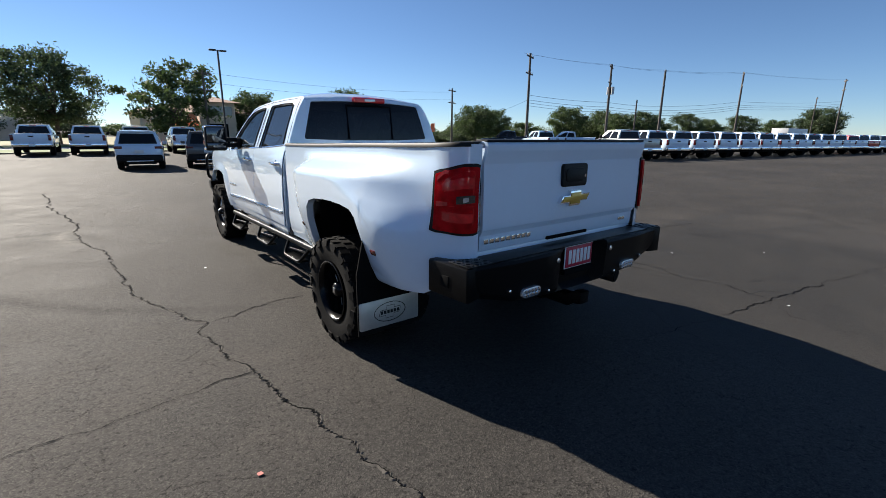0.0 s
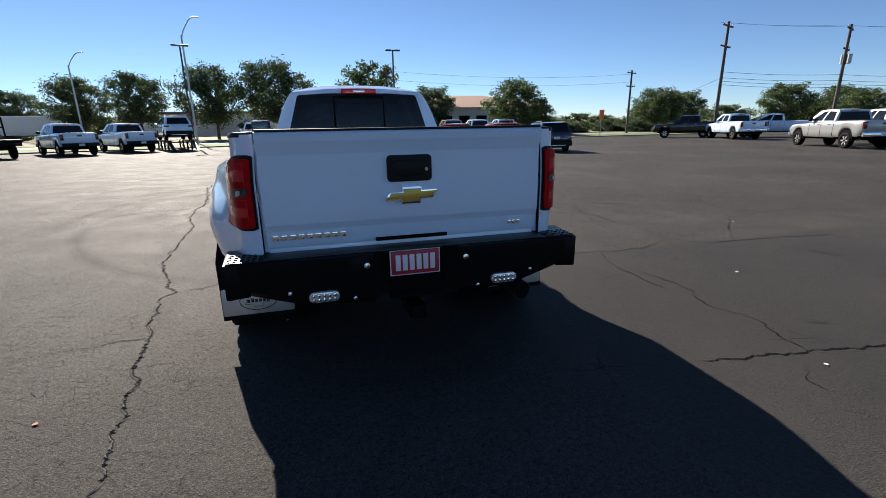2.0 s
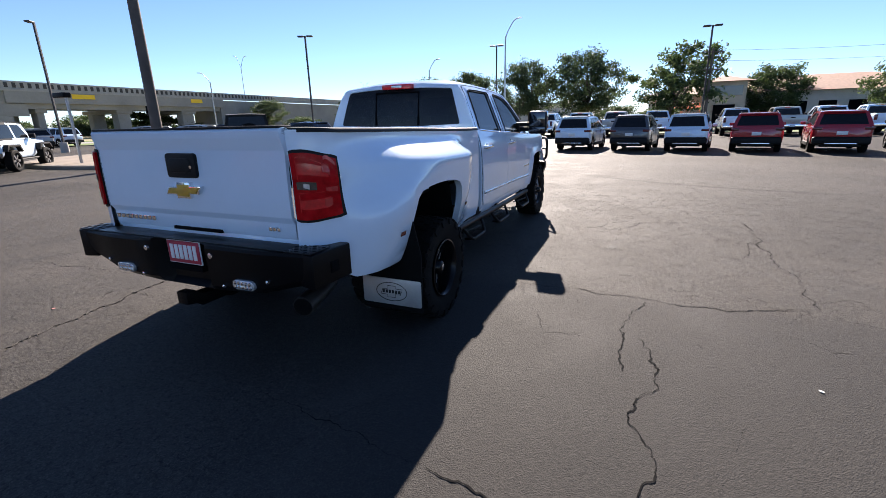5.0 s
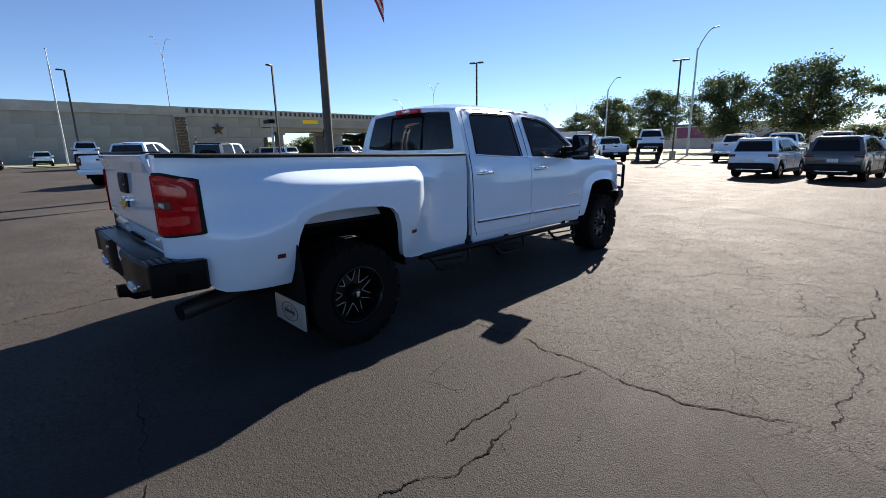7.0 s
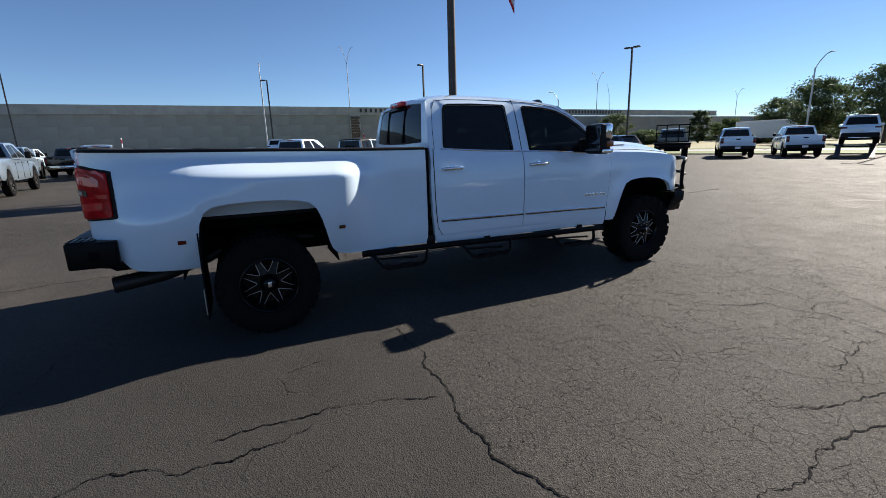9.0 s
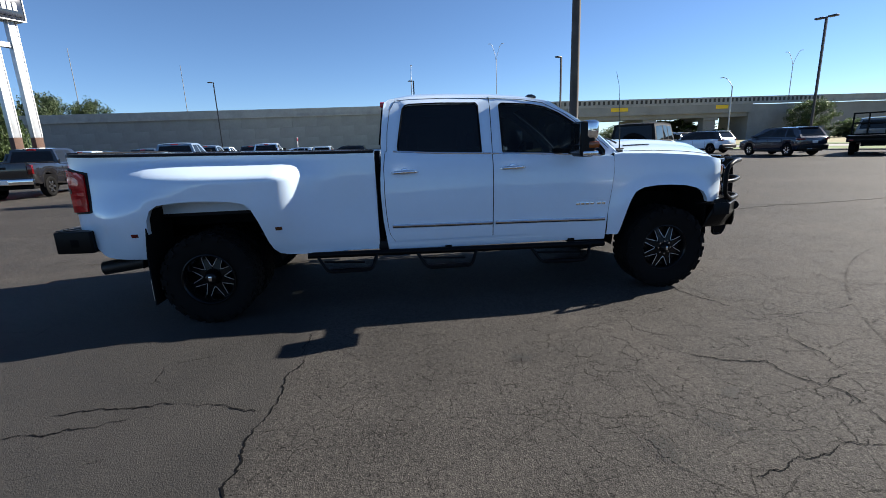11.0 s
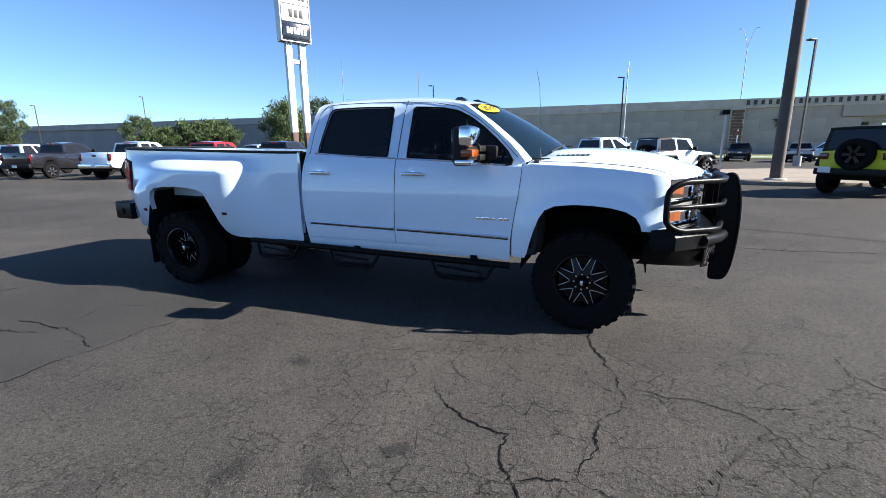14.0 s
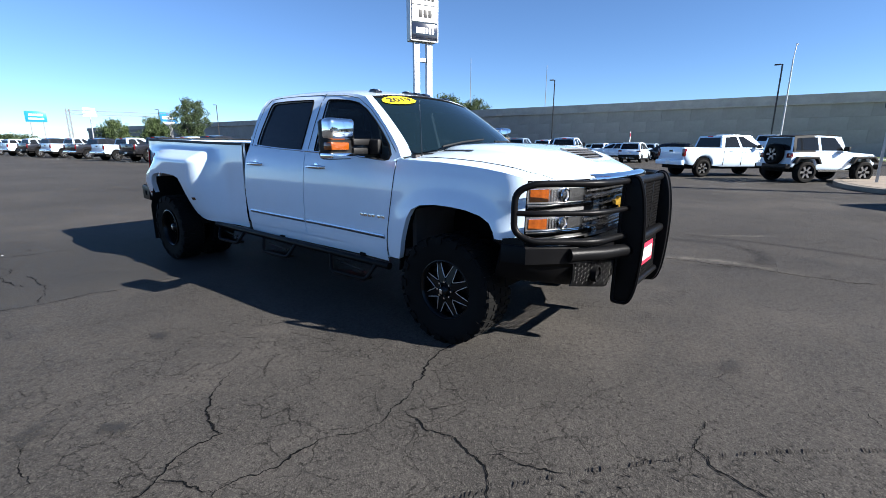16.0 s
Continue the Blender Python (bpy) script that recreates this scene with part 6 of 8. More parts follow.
# tread print of a tyre that turned here: slanted dark bars along an arc
PRINT_C, PRINT_R = Vector((5.955, 11.796)), 6.534
bm = BM()
for k in range(260):
    a = radians(207 + 42 * k / 260)
    for q0, q1, sl in ((0.0, 0.026, 0.003), (0.06, 0.085, -0.003), (0.12, 0.145, -0.003), (0.27, 0.296, 0.003)):
        if rng.random() < (0.40 if q0 == 0.0 else 0.84):
            continue
        w = rng.uniform(0.0003, 0.0007)
        vs = []
        for q, b, e in ((q0, 0, -1), (q1, sl, -1), (q1, sl, 1), (q0, 0, 1)):
            b = a + b + e * w + rng.uniform(-0.0006, 0.0006)
            p = PRINT_C + Vector((math.cos(b), math.sin(b))) * (PRINT_R - q + rng.uniform(-0.006, 0.006))
            vs.append(bm.verts.new((p.x, p.y, 0.0042)))
        bm.faces.new(vs)
bmesh.ops.recalc_face_normals(bm, faces=bm.faces[:])
part("tyre_print", bm, "tyre_print", ground, "faint dark tyre tread print on the asphalt")["kind"] = "stuff"


def blotch(x, y, rx, ry, turn, count, material, label, seed):
    """A stain of many specks, thick in the middle."""
    r = random.Random(seed)
    bm = BM()
    c, s_ = math.cos(radians(turn)), math.sin(radians(turn))
    for _ in range(count):
        u, v = r.gauss(0, 0.42) * rx, r.gauss(0, 0.42) * ry
        px, py = x + u * c - v * s_, y + u * s_ + v * c
        q = r.uniform(0.002, 0.0065)
        z = ground_z(px, py) + 0.0045
        a0 = r.uniform(0, 6)
        bm.faces.new([bm.verts.new((px + q * r.uniform(0.5, 1.2) * math.cos(a0 + k * math.pi / 3), py + q * r.uniform(0.4, 1.0) * math.sin(a0 + k * math.pi / 3), z)) for k in range(6)])
    part("stain", bm, material, ground, label)


blotch(3.17, -0.19, 0.13, 0.055, -25, 200, "oil_stain", "dark oil stain", 6)
for k, (x, y, rx, ry) in enumerate(((3.36, 4.10, 0.17, 0.11), (3.24, 4.50, 0.17, 0.10), (2.33, 3.69, 0.11, 0.07), (2.95, 4.76, 0.10, 0.05), (0.21, 7.2, 0.22, 0.10), (-3.77, 7.85, 0.30, 0.10), (-2.60, 5.82, 0.16, 0.10), (5.2, 1.2, 0.2, 0.1))):
    blotch(x, y, rx, ry, k * 40, 420, "oil_stain", "dark oil stain", 10 + k)


def litter(x, y, size, material, label, seed):
    r = random.Random(seed)
    bm = BM()
    vs = [bm.verts.new((x + size * r.uniform(0.5, 1) * math.cos(a), y + size * r.uniform(0.4, 1) * math.sin(a), 0.006 + r.uniform(0, 0.004))) for a in (0, 1.1, 2.2, 3.2, 4.3, 5.3)]
    c = bm.verts.new((x, y, 0.009))
    for k in range(6):
        bm.faces.new((c, vs[k], vs[(k + 1) % 6]))
    bmesh.ops.recalc_face_normals(bm, faces=bm.faces[:])
    solid("litter_scrap", thicken(bm, 0.002), material, label, "litter")


litter(-2.09, 0.08, 0.024, "faded_red", "small faded red scrap lying on asphalt", 1)
for k, (x, y) in enumerate(((5.69, 2.90), (2.55, -0.68), (3.62, 0.95), (-1.62, 3.85), (4.7, 0.2))):
    litter(x, y, 0.018, "flag_white", "small white paper scrap lying on asphalt", 2 + k)


# ---- parked vehicles ----
def car_wheel_meshes(r, w, rim_mat):
    bm = BM()
    h = w / 2
    spin(bm, [(r * 0.64, -h * 0.8), (r * 0.72, -h), (r * 0.90, -h), (r * 0.98, -h * 0.8), (r, -h * 0.4), (r, h * 0.4), (r * 0.98, h * 0.8), (r * 0.90, h), (r * 0.72, h), (r * 0.64, h * 0.8)], (0, 0, 0), "x", 24, True)
    tyre = mesh_of("tyre", bm, "rubber")
    bm = BM()
    spin(bm, [(r * 0.66, h * 0.85), (r * 0.60, h * 0.80), (r * 0.56, h * 0.2), (0.0, h * 0.1)], (0, 0, 0), "x", 20, False)
    for k in range(6):
        a = 2 * math.pi * k / 6
        c, s = math.cos(a), math.sin(a)
        vs = []
        for q, ww, xx in ((0.05, 0.035, h * 0.75), (r * 0.62, 0.045, h * 0.78)):
            for sg in (-1, 1):
                vs.append(Vector((xx, q * c - sg * ww * s, q * s + sg * ww * c)))
        low = [v - Vector((0.05, 0, 0)) for v in vs]
        t = [bm.verts.new(v) for v in (vs[0], vs[1], vs[3], vs[2])]
        l = [bm.verts.new(v) for v in (low[0], low[1], low[3], low[2])]
        fs = [bm.faces.new(t)] + [bm.faces.new((l[i], l[(i + 1) % 4], t[(i + 1) % 4], t[i])) for i in range(4)]
        bmesh.ops.recalc_face_normals(bm, faces=fs)
        for f in fs:
            f.material_index = 1
    spin(bm, [(0.0, h * 0.95), (0.05, h * 0.9), (0.065, h * 0.7)], (0, 0, 0), "x", 12, True)
    rim = mesh_of("rim", bm, ["gap", rim_mat])
    return tyre, rim


WHEELS = {("truck", "bright_metal"): car_wheel_meshes(0.41, 0.27, "bright_metal"), ("suv", "bright_metal"): car_wheel_meshes(0.355, 0.235, "bright_metal"), ("suv", "gloss_black"): car_wheel_meshes(0.355, 0.235, "gloss_black"), ("jeep", "bright_metal"): car_wheel_meshes(0.42, 0.28, "dark_alloy"), ("jeep", "gloss_black"): car_wheel_meshes(0.42, 0.28, "wheel_black"), ("truck", "gloss_black"): car_wheel_meshes(0.41, 0.27, "gloss_black")}


def shell(cols, dark=0.0):
    """A car's lower body. cols: (place along, foot, top, half width); rear end first."""
    bm = BM()
    rows = []
    for y, zb, zt, w in cols:
        h = zt - zb
        half = [(w * 0.93, zb), (w * 0.985, zb + 0.12 * h), (w, zb + 0.40 * h), (w, zb + 0.66 * h), (w * 0.985, zb + 0.86 * h), (w * 0.955, zb + 0.96 * h), (w * 0.90, zt), (w * 0.5, zt + 0.020), (0, zt + 0.025)]
        rows.append([(x, y, z) for x, z in half] + [(-x, y, z) for x, z in half[-2::-1]])
    vs = sheet(bm, rows)
    bm.faces.new(vs[0][::-1])
    bm.faces.new(vs[-1])
    bmesh.ops.recalc_face_normals(bm, faces=bm.faces[:])
    return bm


def house(y0, y1, y2, y3, zb, zr, w0, w1, bow=0.04):
    """The upper body: y0, y3 the rear and front ends at the belt, y1, y2 at the roof."""
    def at(s, t, u):
        """s 0..1 rear to front, t 0..1 belt to roof, u -1..1 across."""
        z = zb + (zr - zb) * t
        a, b = y0 + (y1 - y0) * t ** 0.9, y3 + (y2 - y3) * t
        w = w0 + (w1 - w0) * t ** 1.2
        return Vector((u * w, a + (b - a) * s, z + 0.05 * t * math.sin(math.pi * min(1, max(0, s)))))
    return at


def pane(at, s0, s1, t0, t1, side, lift=0.006, cut0=0.0, cut1=0.0):
    bm = BM()
    rows = []
    for j in range(4):
        t = t0 + (t1 - t0) * j / 3
        a, b = s0 + cut0 * j / 3, s1 - cut1 * j / 3
        rows.append([at(a + (b - a) * i / 4, t, side * 1.0) + Vector((side * lift, 0, lift * 0.3)) for i in range(5)])
    sheet(bm, rows, side < 0)
    bmesh.ops.recalc_face_normals(bm, faces=bm.faces[:])
    return thicken(bm, 0.004)


def end_pane(at, s, t0, t1, u, lift):
    bm = BM()
    rows = [[at(s, t0 + (t1 - t0) * j / 3, u * (-1 + 2 * i / 6)) + Vector((0, lift * (1 + 0.0 * j), abs(lift) * 0.4)) for i in range(7)] for j in range(4)]
    sheet(bm, rows)
    bmesh.ops.recalc_face_normals(bm, faces=bm.faces[:])
    return thicken(bm, 0.004)


def upper(v, at, colour, panes, zr, rear_t=(0.12, 0.86), roof_mat=None, glass="tint", rear_u=0.86):
    """Builds the painted shell, the windows and the roof of an upper body."""
    bm = BM()
    ss = [0, 0.08, 0.25, 0.5, 0.75, 0.92, 1]
    for side in (-1, 1):
        sheet(bm, [[at(s, t, side) for s in ss] for t in (0, 0.33, 0.66, 0.9, 1.0)], side < 0)
    us = [-1, -0.6, -0.2, 0.2, 0.6, 1]
    sheet(bm, [[at(0, t, u) for u in us] for t in (0, 0.5, 1.0)], True)
    sheet(bm, [[at(1, t, u) for u in us] for t in (0, 0.5, 1.0)])
    sheet(bm, [[at(s, 1.0, u) + Vector((0, 0, 0.035 * (1 - u * u))) for u in us] for s in ss])
    bmesh.ops.remove_doubles(bm, verts=bm.verts[:], dist=0.002)
    bmesh.ops.recalc_face_normals(bm, faces=bm.faces[:])
    part("cab", bm, roof_mat or colour, v, sharp=50)
    for s0, s1, c0, c1 in panes:
        for side in (-1, 1):
            part("side_window", pane(at, s0, s1, 0.10, 0.86, side, 0.006, c0, c1), glass, v, "dark tinted window")
    part("rear_window", end_pane(at, 0, *rear_t, rear_u, -0.008), glass, v, "dark tinted window")
    part("windscreen", end_pane(at, 1, 0.06, 0.92, 0.90, 0.008), glass, v, "windscreen")


def lamp_pair(v, name, x, y, z0, z1, w, d, material, label):
    for sgn in (-1, 1):
        part(name, box(BM(), (min(sgn * x, sgn * (x - w)), y, z0), (max(sgn * x, sgn * (x - w)), y + d, z1), 0.012), material, v, label)


def put_wheels(v, kind, rims, ys, x):
    tyre, rim = WHEELS[(kind, rims)]
    r = 0.41 if kind == "truck" else 0.42 if kind == "jeep" else 0.355
    for y in ys:
        for sgn in (-1, 1):
            w = new("wheel")
            w.parent = v
            w.matrix_basis = Matrix.Translation((sgn * x, y, r)) @ (Matrix() if sgn > 0 else Matrix.Rotation(math.pi, 4, "Z"))
            part("tyre", tyre, None, w)
            part("rim", rim, None, w)


def arch_cols(ys, r, body, high, width):
    """Columns of a lower body with round wheel openings at ys."""
    cols = set()
    lo, hi = body[0][0], body[-1][0]
    for y, *_ in body:
        cols.add(y)
    for c in ys:
        for k in range(13):
            cols.add(round(c - r + 2 * r * k / 12, 3))
        cols.add(round(c - r - 0.01, 3))
        cols.add(round(c + r + 0.01, 3))
    out = []
    for y in sorted(cols):
        if not lo <= y <= hi:
            continue
        foot = lin([(b[0], b[1]) for b in body], y)
        top = lin([(b[0], b[2]) for b in body], y)
        w = lin([(b[0], b[3]) for b in body], y)
        for c in ys:
            d = abs(y - c)
            if d <= r:
                foot = max(foot, high * (1 - (d / r) ** 3.0) + foot * (d / r) ** 3.0)
        out.append((y, foot, top, w))
    return out


def make_pickup(colour, label, heavy=False, rims="bright_metal", short=False, bumper="chrome", tail_colour=None):
    v = thing("pickup_truck", label, "pickup truck")
    up = 0.06 if heavy else 0.0
    L, ra, fa = (6.10, 1.22, 5.05) if heavy else (5.75, 1.15, 4.85)
    w = 1.0
    belt_z, hood_z, bed_z = 1.30 + up, 1.20 + up, 1.36 + up
    c0 = 2.05 if not heavy else 2.15
    body = [(0.14, 0.72 + up, bed_z, 0.93), (0.20, 0.62 + up, bed_z, 0.975), (0.5, 0.56 + up, bed_z, w), (c0 - 0.02, 0.50 + up, bed_z - 0.01, w), (c0 + 0.02, 0.48 + up, belt_z + 0.02, w), (4.20, 0.48 + up, belt_z - 0.04, w), (4.45, 0.48 + up, hood_z + 0.02, w), (L - 0.45, 0.52 + up, hood_z - 0.04, w), (L - 0.20, 0.56 + up, hood_z - 0.12, 0.95), (L - 0.10, 0.58 + up, hood_z - 0.20, 0.88)]
    part("body", shell(arch_cols((ra, fa), 0.50, body, 0.96 + up, w)), colour, v, sharp=50)
    part("bed_liner", box(BM(), (-0.80, 0.24, bed_z + 0.018), (0.80, c0 - 0.05, bed_z + 0.030)), "black_plastic", v)
    at = house(c0 + 0.02, c0 + 0.14, 3.72, 4.40, belt_z, 1.90 + up, 0.93, 0.74)
    upper(v, at, colour, [(0.07, 0.44, 0.02, 0.0), (0.50, 0.95, 0.0, 0.26)], 1.9)
    part("underbody", box(BM(), (-0.80, 0.3, 0.38 + up), (0.80, L - 0.4, 0.62 + up)), "chassis", v)
    for c in (ra, fa):
        part("wheel_well", box(BM(), (-0.94, c - 0.47, 0.42), (0.94, c + 0.47, 0.90 + up)), "gap", v)
    tailgate = part("tailgate", box(BM(), (-0.78, 0.115, 0.80 + up), (0.78, 0.17, bed_z + 0.012), 0.015), tail_colour or colour, v)
    part("tailgate_handle", box(BM(), (-0.13, 0.105, 1.16 + up), (0.13, 0.13, 1.24 + up), 0.01), "black_plastic", tailgate)
    rb = part("rear_bumper", box(BM(), (-0.96, 0.0, 0.56 + up), (0.96, 0.16, 0.78 + up), 0.03), bumper, v)
    part("licence_plate", box(BM(), (-0.15, -0.01, 0.60 + up), (0.15, 0.0, 0.74 + up)), "plate_white", rb)
    lamp_pair(v, "tail_lamp", 0.965, 0.10, 0.95 + up, 1.30 + up, 0.16, 0.12, "dark_red_lens", "red tail lamp")
    lamp_pair(v, "head_lamp", 0.92, L - 0.22, 0.82 + up, 1.00 + up, 0.36, 0.14, "clear_lens", "clear headlamp")
    part("grille", box(BM(), (-0.56, L - 0.14, 0.72 + up), (0.56, L - 0.06, 1.06 + up), 0.03), "gloss_black", v)
    part("front_bumper", box(BM(), (-0.97, L - 0.30, 0.48 + up), (0.97, L, 0.72 + up), 0.06), bumper, v)
    for sgn in (-1, 1):
        part("mirror", box(BM(), (min(sgn * 0.98, sgn * 1.18), 3.92, belt_z + 0.02), (max(sgn * 0.98, sgn * 1.18), 4.02, belt_z + (0.30 if heavy else 0.20)), 0.03), "black_plastic", v)
        part("door_handle", box(BM(), (min(sgn * 0.99, sgn * 1.015), 2.45, 1.16 + up), (max(sgn * 0.99, sgn * 1.015), 2.62, 1.19 + up), 0.006), "chrome", v)
        part("door_handle", box(BM(), (min(sgn * 0.99, sgn * 1.015), 3.30, 1.16 + up), (max(sgn * 0.99, sgn * 1.015), 3.47, 1.19 + up), 0.006), "chrome", v)
        for y in (2.17, 3.14, 4.10):
            part("door_gap", box(BM(), (min(sgn * 0.985, sgn * 1.003), y, 0.55 + up), (max(sgn * 0.985, sgn * 1.003), y + 0.012, belt_z - 0.10)), "gap", v)
    part("high_stop_lamp", box(BM(), (-0.16, c0 + 0.10, 1.86 + up), (0.16, c0 + 0.16, 1.90 + up), 0.01), "red_lens", v)
    put_wheels(v, "truck", rims, (ra, fa), 0.86)
    return v


def make_suv(colour, label, rims="bright_metal", sporty=False, roof_mat=None, high=0.0):
    v = thing("suv", label, "car")
    L, w = (4.85, 0.95) if sporty else (4.45, 0.91)
    ra, fa = (0.95, 3.80) if sporty else (0.88, 3.52)
    belt_z, roof = (1.08, 1.62) if sporty else (1.08, 1.66)
    body = [(0.04, 0.62, 1.00, 0.80), (0.10, 0.48, 1.06, 0.87), (0.30, 0.36, belt_z, w), (1.5, 0.26, belt_z, w), (3.0, 0.26, belt_z - 0.02, w), (L - 1.10, 0.28, belt_z - 0.06, w), (L - 0.45, 0.34, 0.95, w - 0.02), (L - 0.15, 0.42, 0.86, w - 0.10), (L - 0.04, 0.50, 0.74, w - 0.20)]
    part("body", shell(arch_cols((ra, fa), 0.41, body, 0.78, w)), colour, v, sharp=50)
    at = house(0.10, 0.36 if not sporty else 0.52, L - 2.00, L - 1.02, belt_z - 0.02, roof, w - 0.04, w - 0.22)
    upper(v, at, colour, [(0.08, 0.27, 0.08, 0.0), (0.295, 0.585, 0.01, 0.0), (0.61, 0.97, 0.0, 0.22)], roof, (0.14, 0.86), roof_mat, 'tint', 0.84)
    part("cladding", box(BM(), (-w - 0.008, ra + 0.40, 0.24), (w + 0.008, fa - 0.40, 0.40), 0.03), "black_plastic", v)
    for c in (ra, fa):
        part("wheel_well", box(BM(), (-w + 0.06, c - 0.38, 0.34), (w - 0.06, c + 0.38, 0.74)), "gap", v)
    rb = part("rear_bumper", box(BM(), (-w + 0.04, -0.01, 0.36), (w - 0.04, 0.42, 0.66), 0.07, 3), "black_plastic", v)
    part("lower_valance", box(BM(), (-w + 0.30, 0.10, 0.26), (w - 0.30, 0.45, 0.40), 0.04), "black_plastic", rb)
    part("skid_trim", box(BM(), (-0.5, -0.008, 0.38), (0.5, 0.05, 0.42), 0.006), "chrome", rb)
    part("licence_plate", box(BM(), (-0.17, 0.012, 0.74), (0.17, 0.04, 0.88), 0.004), "plate_white", v)
    lamp_pair(v, "tail_lamp", w - 0.01, 0.035, 0.93, 1.04, 0.30, 0.34, "dark_red_lens", "red tail lamp")
    part("tailgate_crease", box(BM(), (-w + 0.10, 0.028, 0.655), (w - 0.10, 0.06, 0.675), 0.006), "black_plastic", v)
    lamp_pair(v, "head_lamp", w - 0.14, L - 0.30, 0.72, 0.82, 0.34, 0.20, "clear_lens", "clear headlamp")
    part("grille", box(BM(), (-0.55, L - 0.10, 0.48), (0.55, L - 0.02, 0.70), 0.03), "gloss_black", v)
    for sgn in (-1, 1):
        part("mirror", box(BM(), (min(sgn * (w - 0.02), sgn * (w + 0.18)), L - 1.50, belt_z), (max(sgn * (w - 0.02), sgn * (w + 0.18)), L - 1.36, belt_z + 0.15), 0.04), colour, v)
        rail = tube(BM(), [at(0.10, 1.0, sgn * 0.92) + Vector((0, 0, 0.02)), at(0.3, 1.0, sgn * 0.92) + Vector((0, 0, 0.06)), at(0.75, 1.0, sgn * 0.92) + Vector((0, 0, 0.06)), at(0.95, 1.0, sgn * 0.92) + Vector((0, 0, 0.01))], 0.014, 6)
        part("roof_rail", rail, "black_plastic", v)
        for y in (1.35, 2.35, 3.20):
            part("door_gap", box(BM(), (min(sgn * (w - 0.02), sgn * (w + 0.003)), y, 0.45), (max(sgn * (w - 0.02), sgn * (w + 0.003)), y + 0.010, belt_z - 0.10)), "gap", v)
    a = at(0, 1.0, -0.85)
    part("spoiler", box(BM(), (-w + 0.30, a.y - 0.12, roof - 0.015), (w - 0.30, a.y + 0.15, roof + 0.035), 0.015), colour, v)
    put_wheels(v, "suv", rims, (ra, fa), w - 0.12)
    return v


def make_jeep(colour, label, doors=4, rims="bright_metal"):
    v = thing("off_road_car", label, "car")
    L, ra, fa = (4.80, 0.92, 3.92) if doors == 4 else (4.25, 0.92, 3.38)
    w = 0.80
    rear_end = 0.30
    body = [(rear_end, 0.72, 1.20, w), (rear_end + 0.03, 0.62, 1.22, w), (ra + 0.6, 0.52, 1.22, w), (fa - 0.70, 0.52, 1.22, w), (fa - 0.60, 0.55, 1.20, w - 0.02), (L - 0.30, 0.62, 1.12, w - 0.14), (L - 0.22, 0.66, 1.06, w - 0.16)]
    part("body", shell(arch_cols((ra, fa), 0.47, body, 0.98, w)), colour, v, sharp=50)
    at = house(rear_end + 0.01, rear_end + 0.08, fa - 1.05, fa - 0.74, 1.20, 1.82, w - 0.02, w - 0.12)
    panes = [(0.06, 0.40, 0.0, 0.0), (0.44, 0.66, 0.0, 0.0), (0.70, 0.96, 0.0, 0.06)] if doors == 4 else [(0.06, 0.48, 0.0, 0.0), (0.54, 0.95, 0.0, 0.10)]
    bm = BM()
    sheet(bm, [[at(s, 1.0, u) + Vector((0, 0, 0.02 + 0.02 * (1 - u * u))) for u in (-1.01, -0.5, 0, 0.5, 1.01)] for s in (-0.01, 0.25, 0.5, 0.75, 1.0)])
    part("hard_top", thicken(bm, 0.06), "black_plastic" if doors == 4 else "black_plastic", v, "black hard top")
    upper(v, at, colour, panes, 1.82, (0.10, 0.92), 'black_plastic' if doors == 4 else None)
    q = 0.42 if doors == 2 else 0.36
    for sgn in (-1, 1):
        part("top_side", pane(at, 0.0, q, 0.0, 1.0, sgn, 0.004), "black_plastic", v, "black side of the hard top")
        part("fender_flare", prism(BM(), [(fa - 0.58, 0.78), (fa - 0.44, 1.02), (fa + 0.36, 1.05), (fa + 0.56, 0.84), (fa + 0.50, 0.80), (fa + 0.32, 0.97), (fa - 0.38, 0.95), (fa - 0.50, 0.76)], "x", min(sgn * 0.70, sgn * 0.95), max(sgn * 0.70, sgn * 0.95), 0.01), "black_plastic", v)
        part("fender_flare", prism(BM(), [(ra - 0.56, 0.80), (ra - 0.42, 1.03), (ra + 0.42, 1.03), (ra + 0.58, 0.76), (ra + 0.50, 0.74), (ra + 0.36, 0.95), (ra - 0.36, 0.95), (ra - 0.48, 0.78)], "x", min(sgn * 0.74, sgn * 0.95), max(sgn * 0.74, sgn * 0.95), 0.01), "black_plastic", v)
        part("mirror", box(BM(), (min(sgn * 0.80, sgn * 1.02), fa - 0.95, 1.24), (max(sgn * 0.80, sgn * 1.02), fa - 0.85, 1.42), 0.02), "black_plastic", v)
        part("tail_lamp", box(BM(), (min(sgn * 0.60, sgn * 0.80), rear_end - 0.06, 0.98), (max(sgn * 0.60, sgn * 0.80), rear_end + 0.05, 1.16), 0.015), "dark_red_lens", v, "red tail lamp in a black housing")
    spare = new("spare_wheel")
    spare.parent = v
    spare.matrix_basis = Matrix.Translation((0.06, rear_end - 0.16, 1.12)) @ Matrix.Rotation(-math.pi / 2, 4, "Z")
    tyre, rim = WHEELS[("jeep", rims)]
    part("tyre", tyre, None, spare)
    part("rim", rim, None, spare)
    part("rear_bumper", box(BM(), (-0.82, rear_end - 0.22, 0.56), (0.82, rear_end - 0.02, 0.74), 0.03), "black_plastic", v)
    part("licence_plate", box(BM(), (-0.70, rear_end - 0.245, 0.62), (-0.40, rear_end - 0.23, 0.78), 0.004), "plate_white", v)
    part("front_bumper", box(BM(), (-0.80, L - 0.20, 0.52), (0.80, L, 0.72), 0.03), "black_plastic", v)
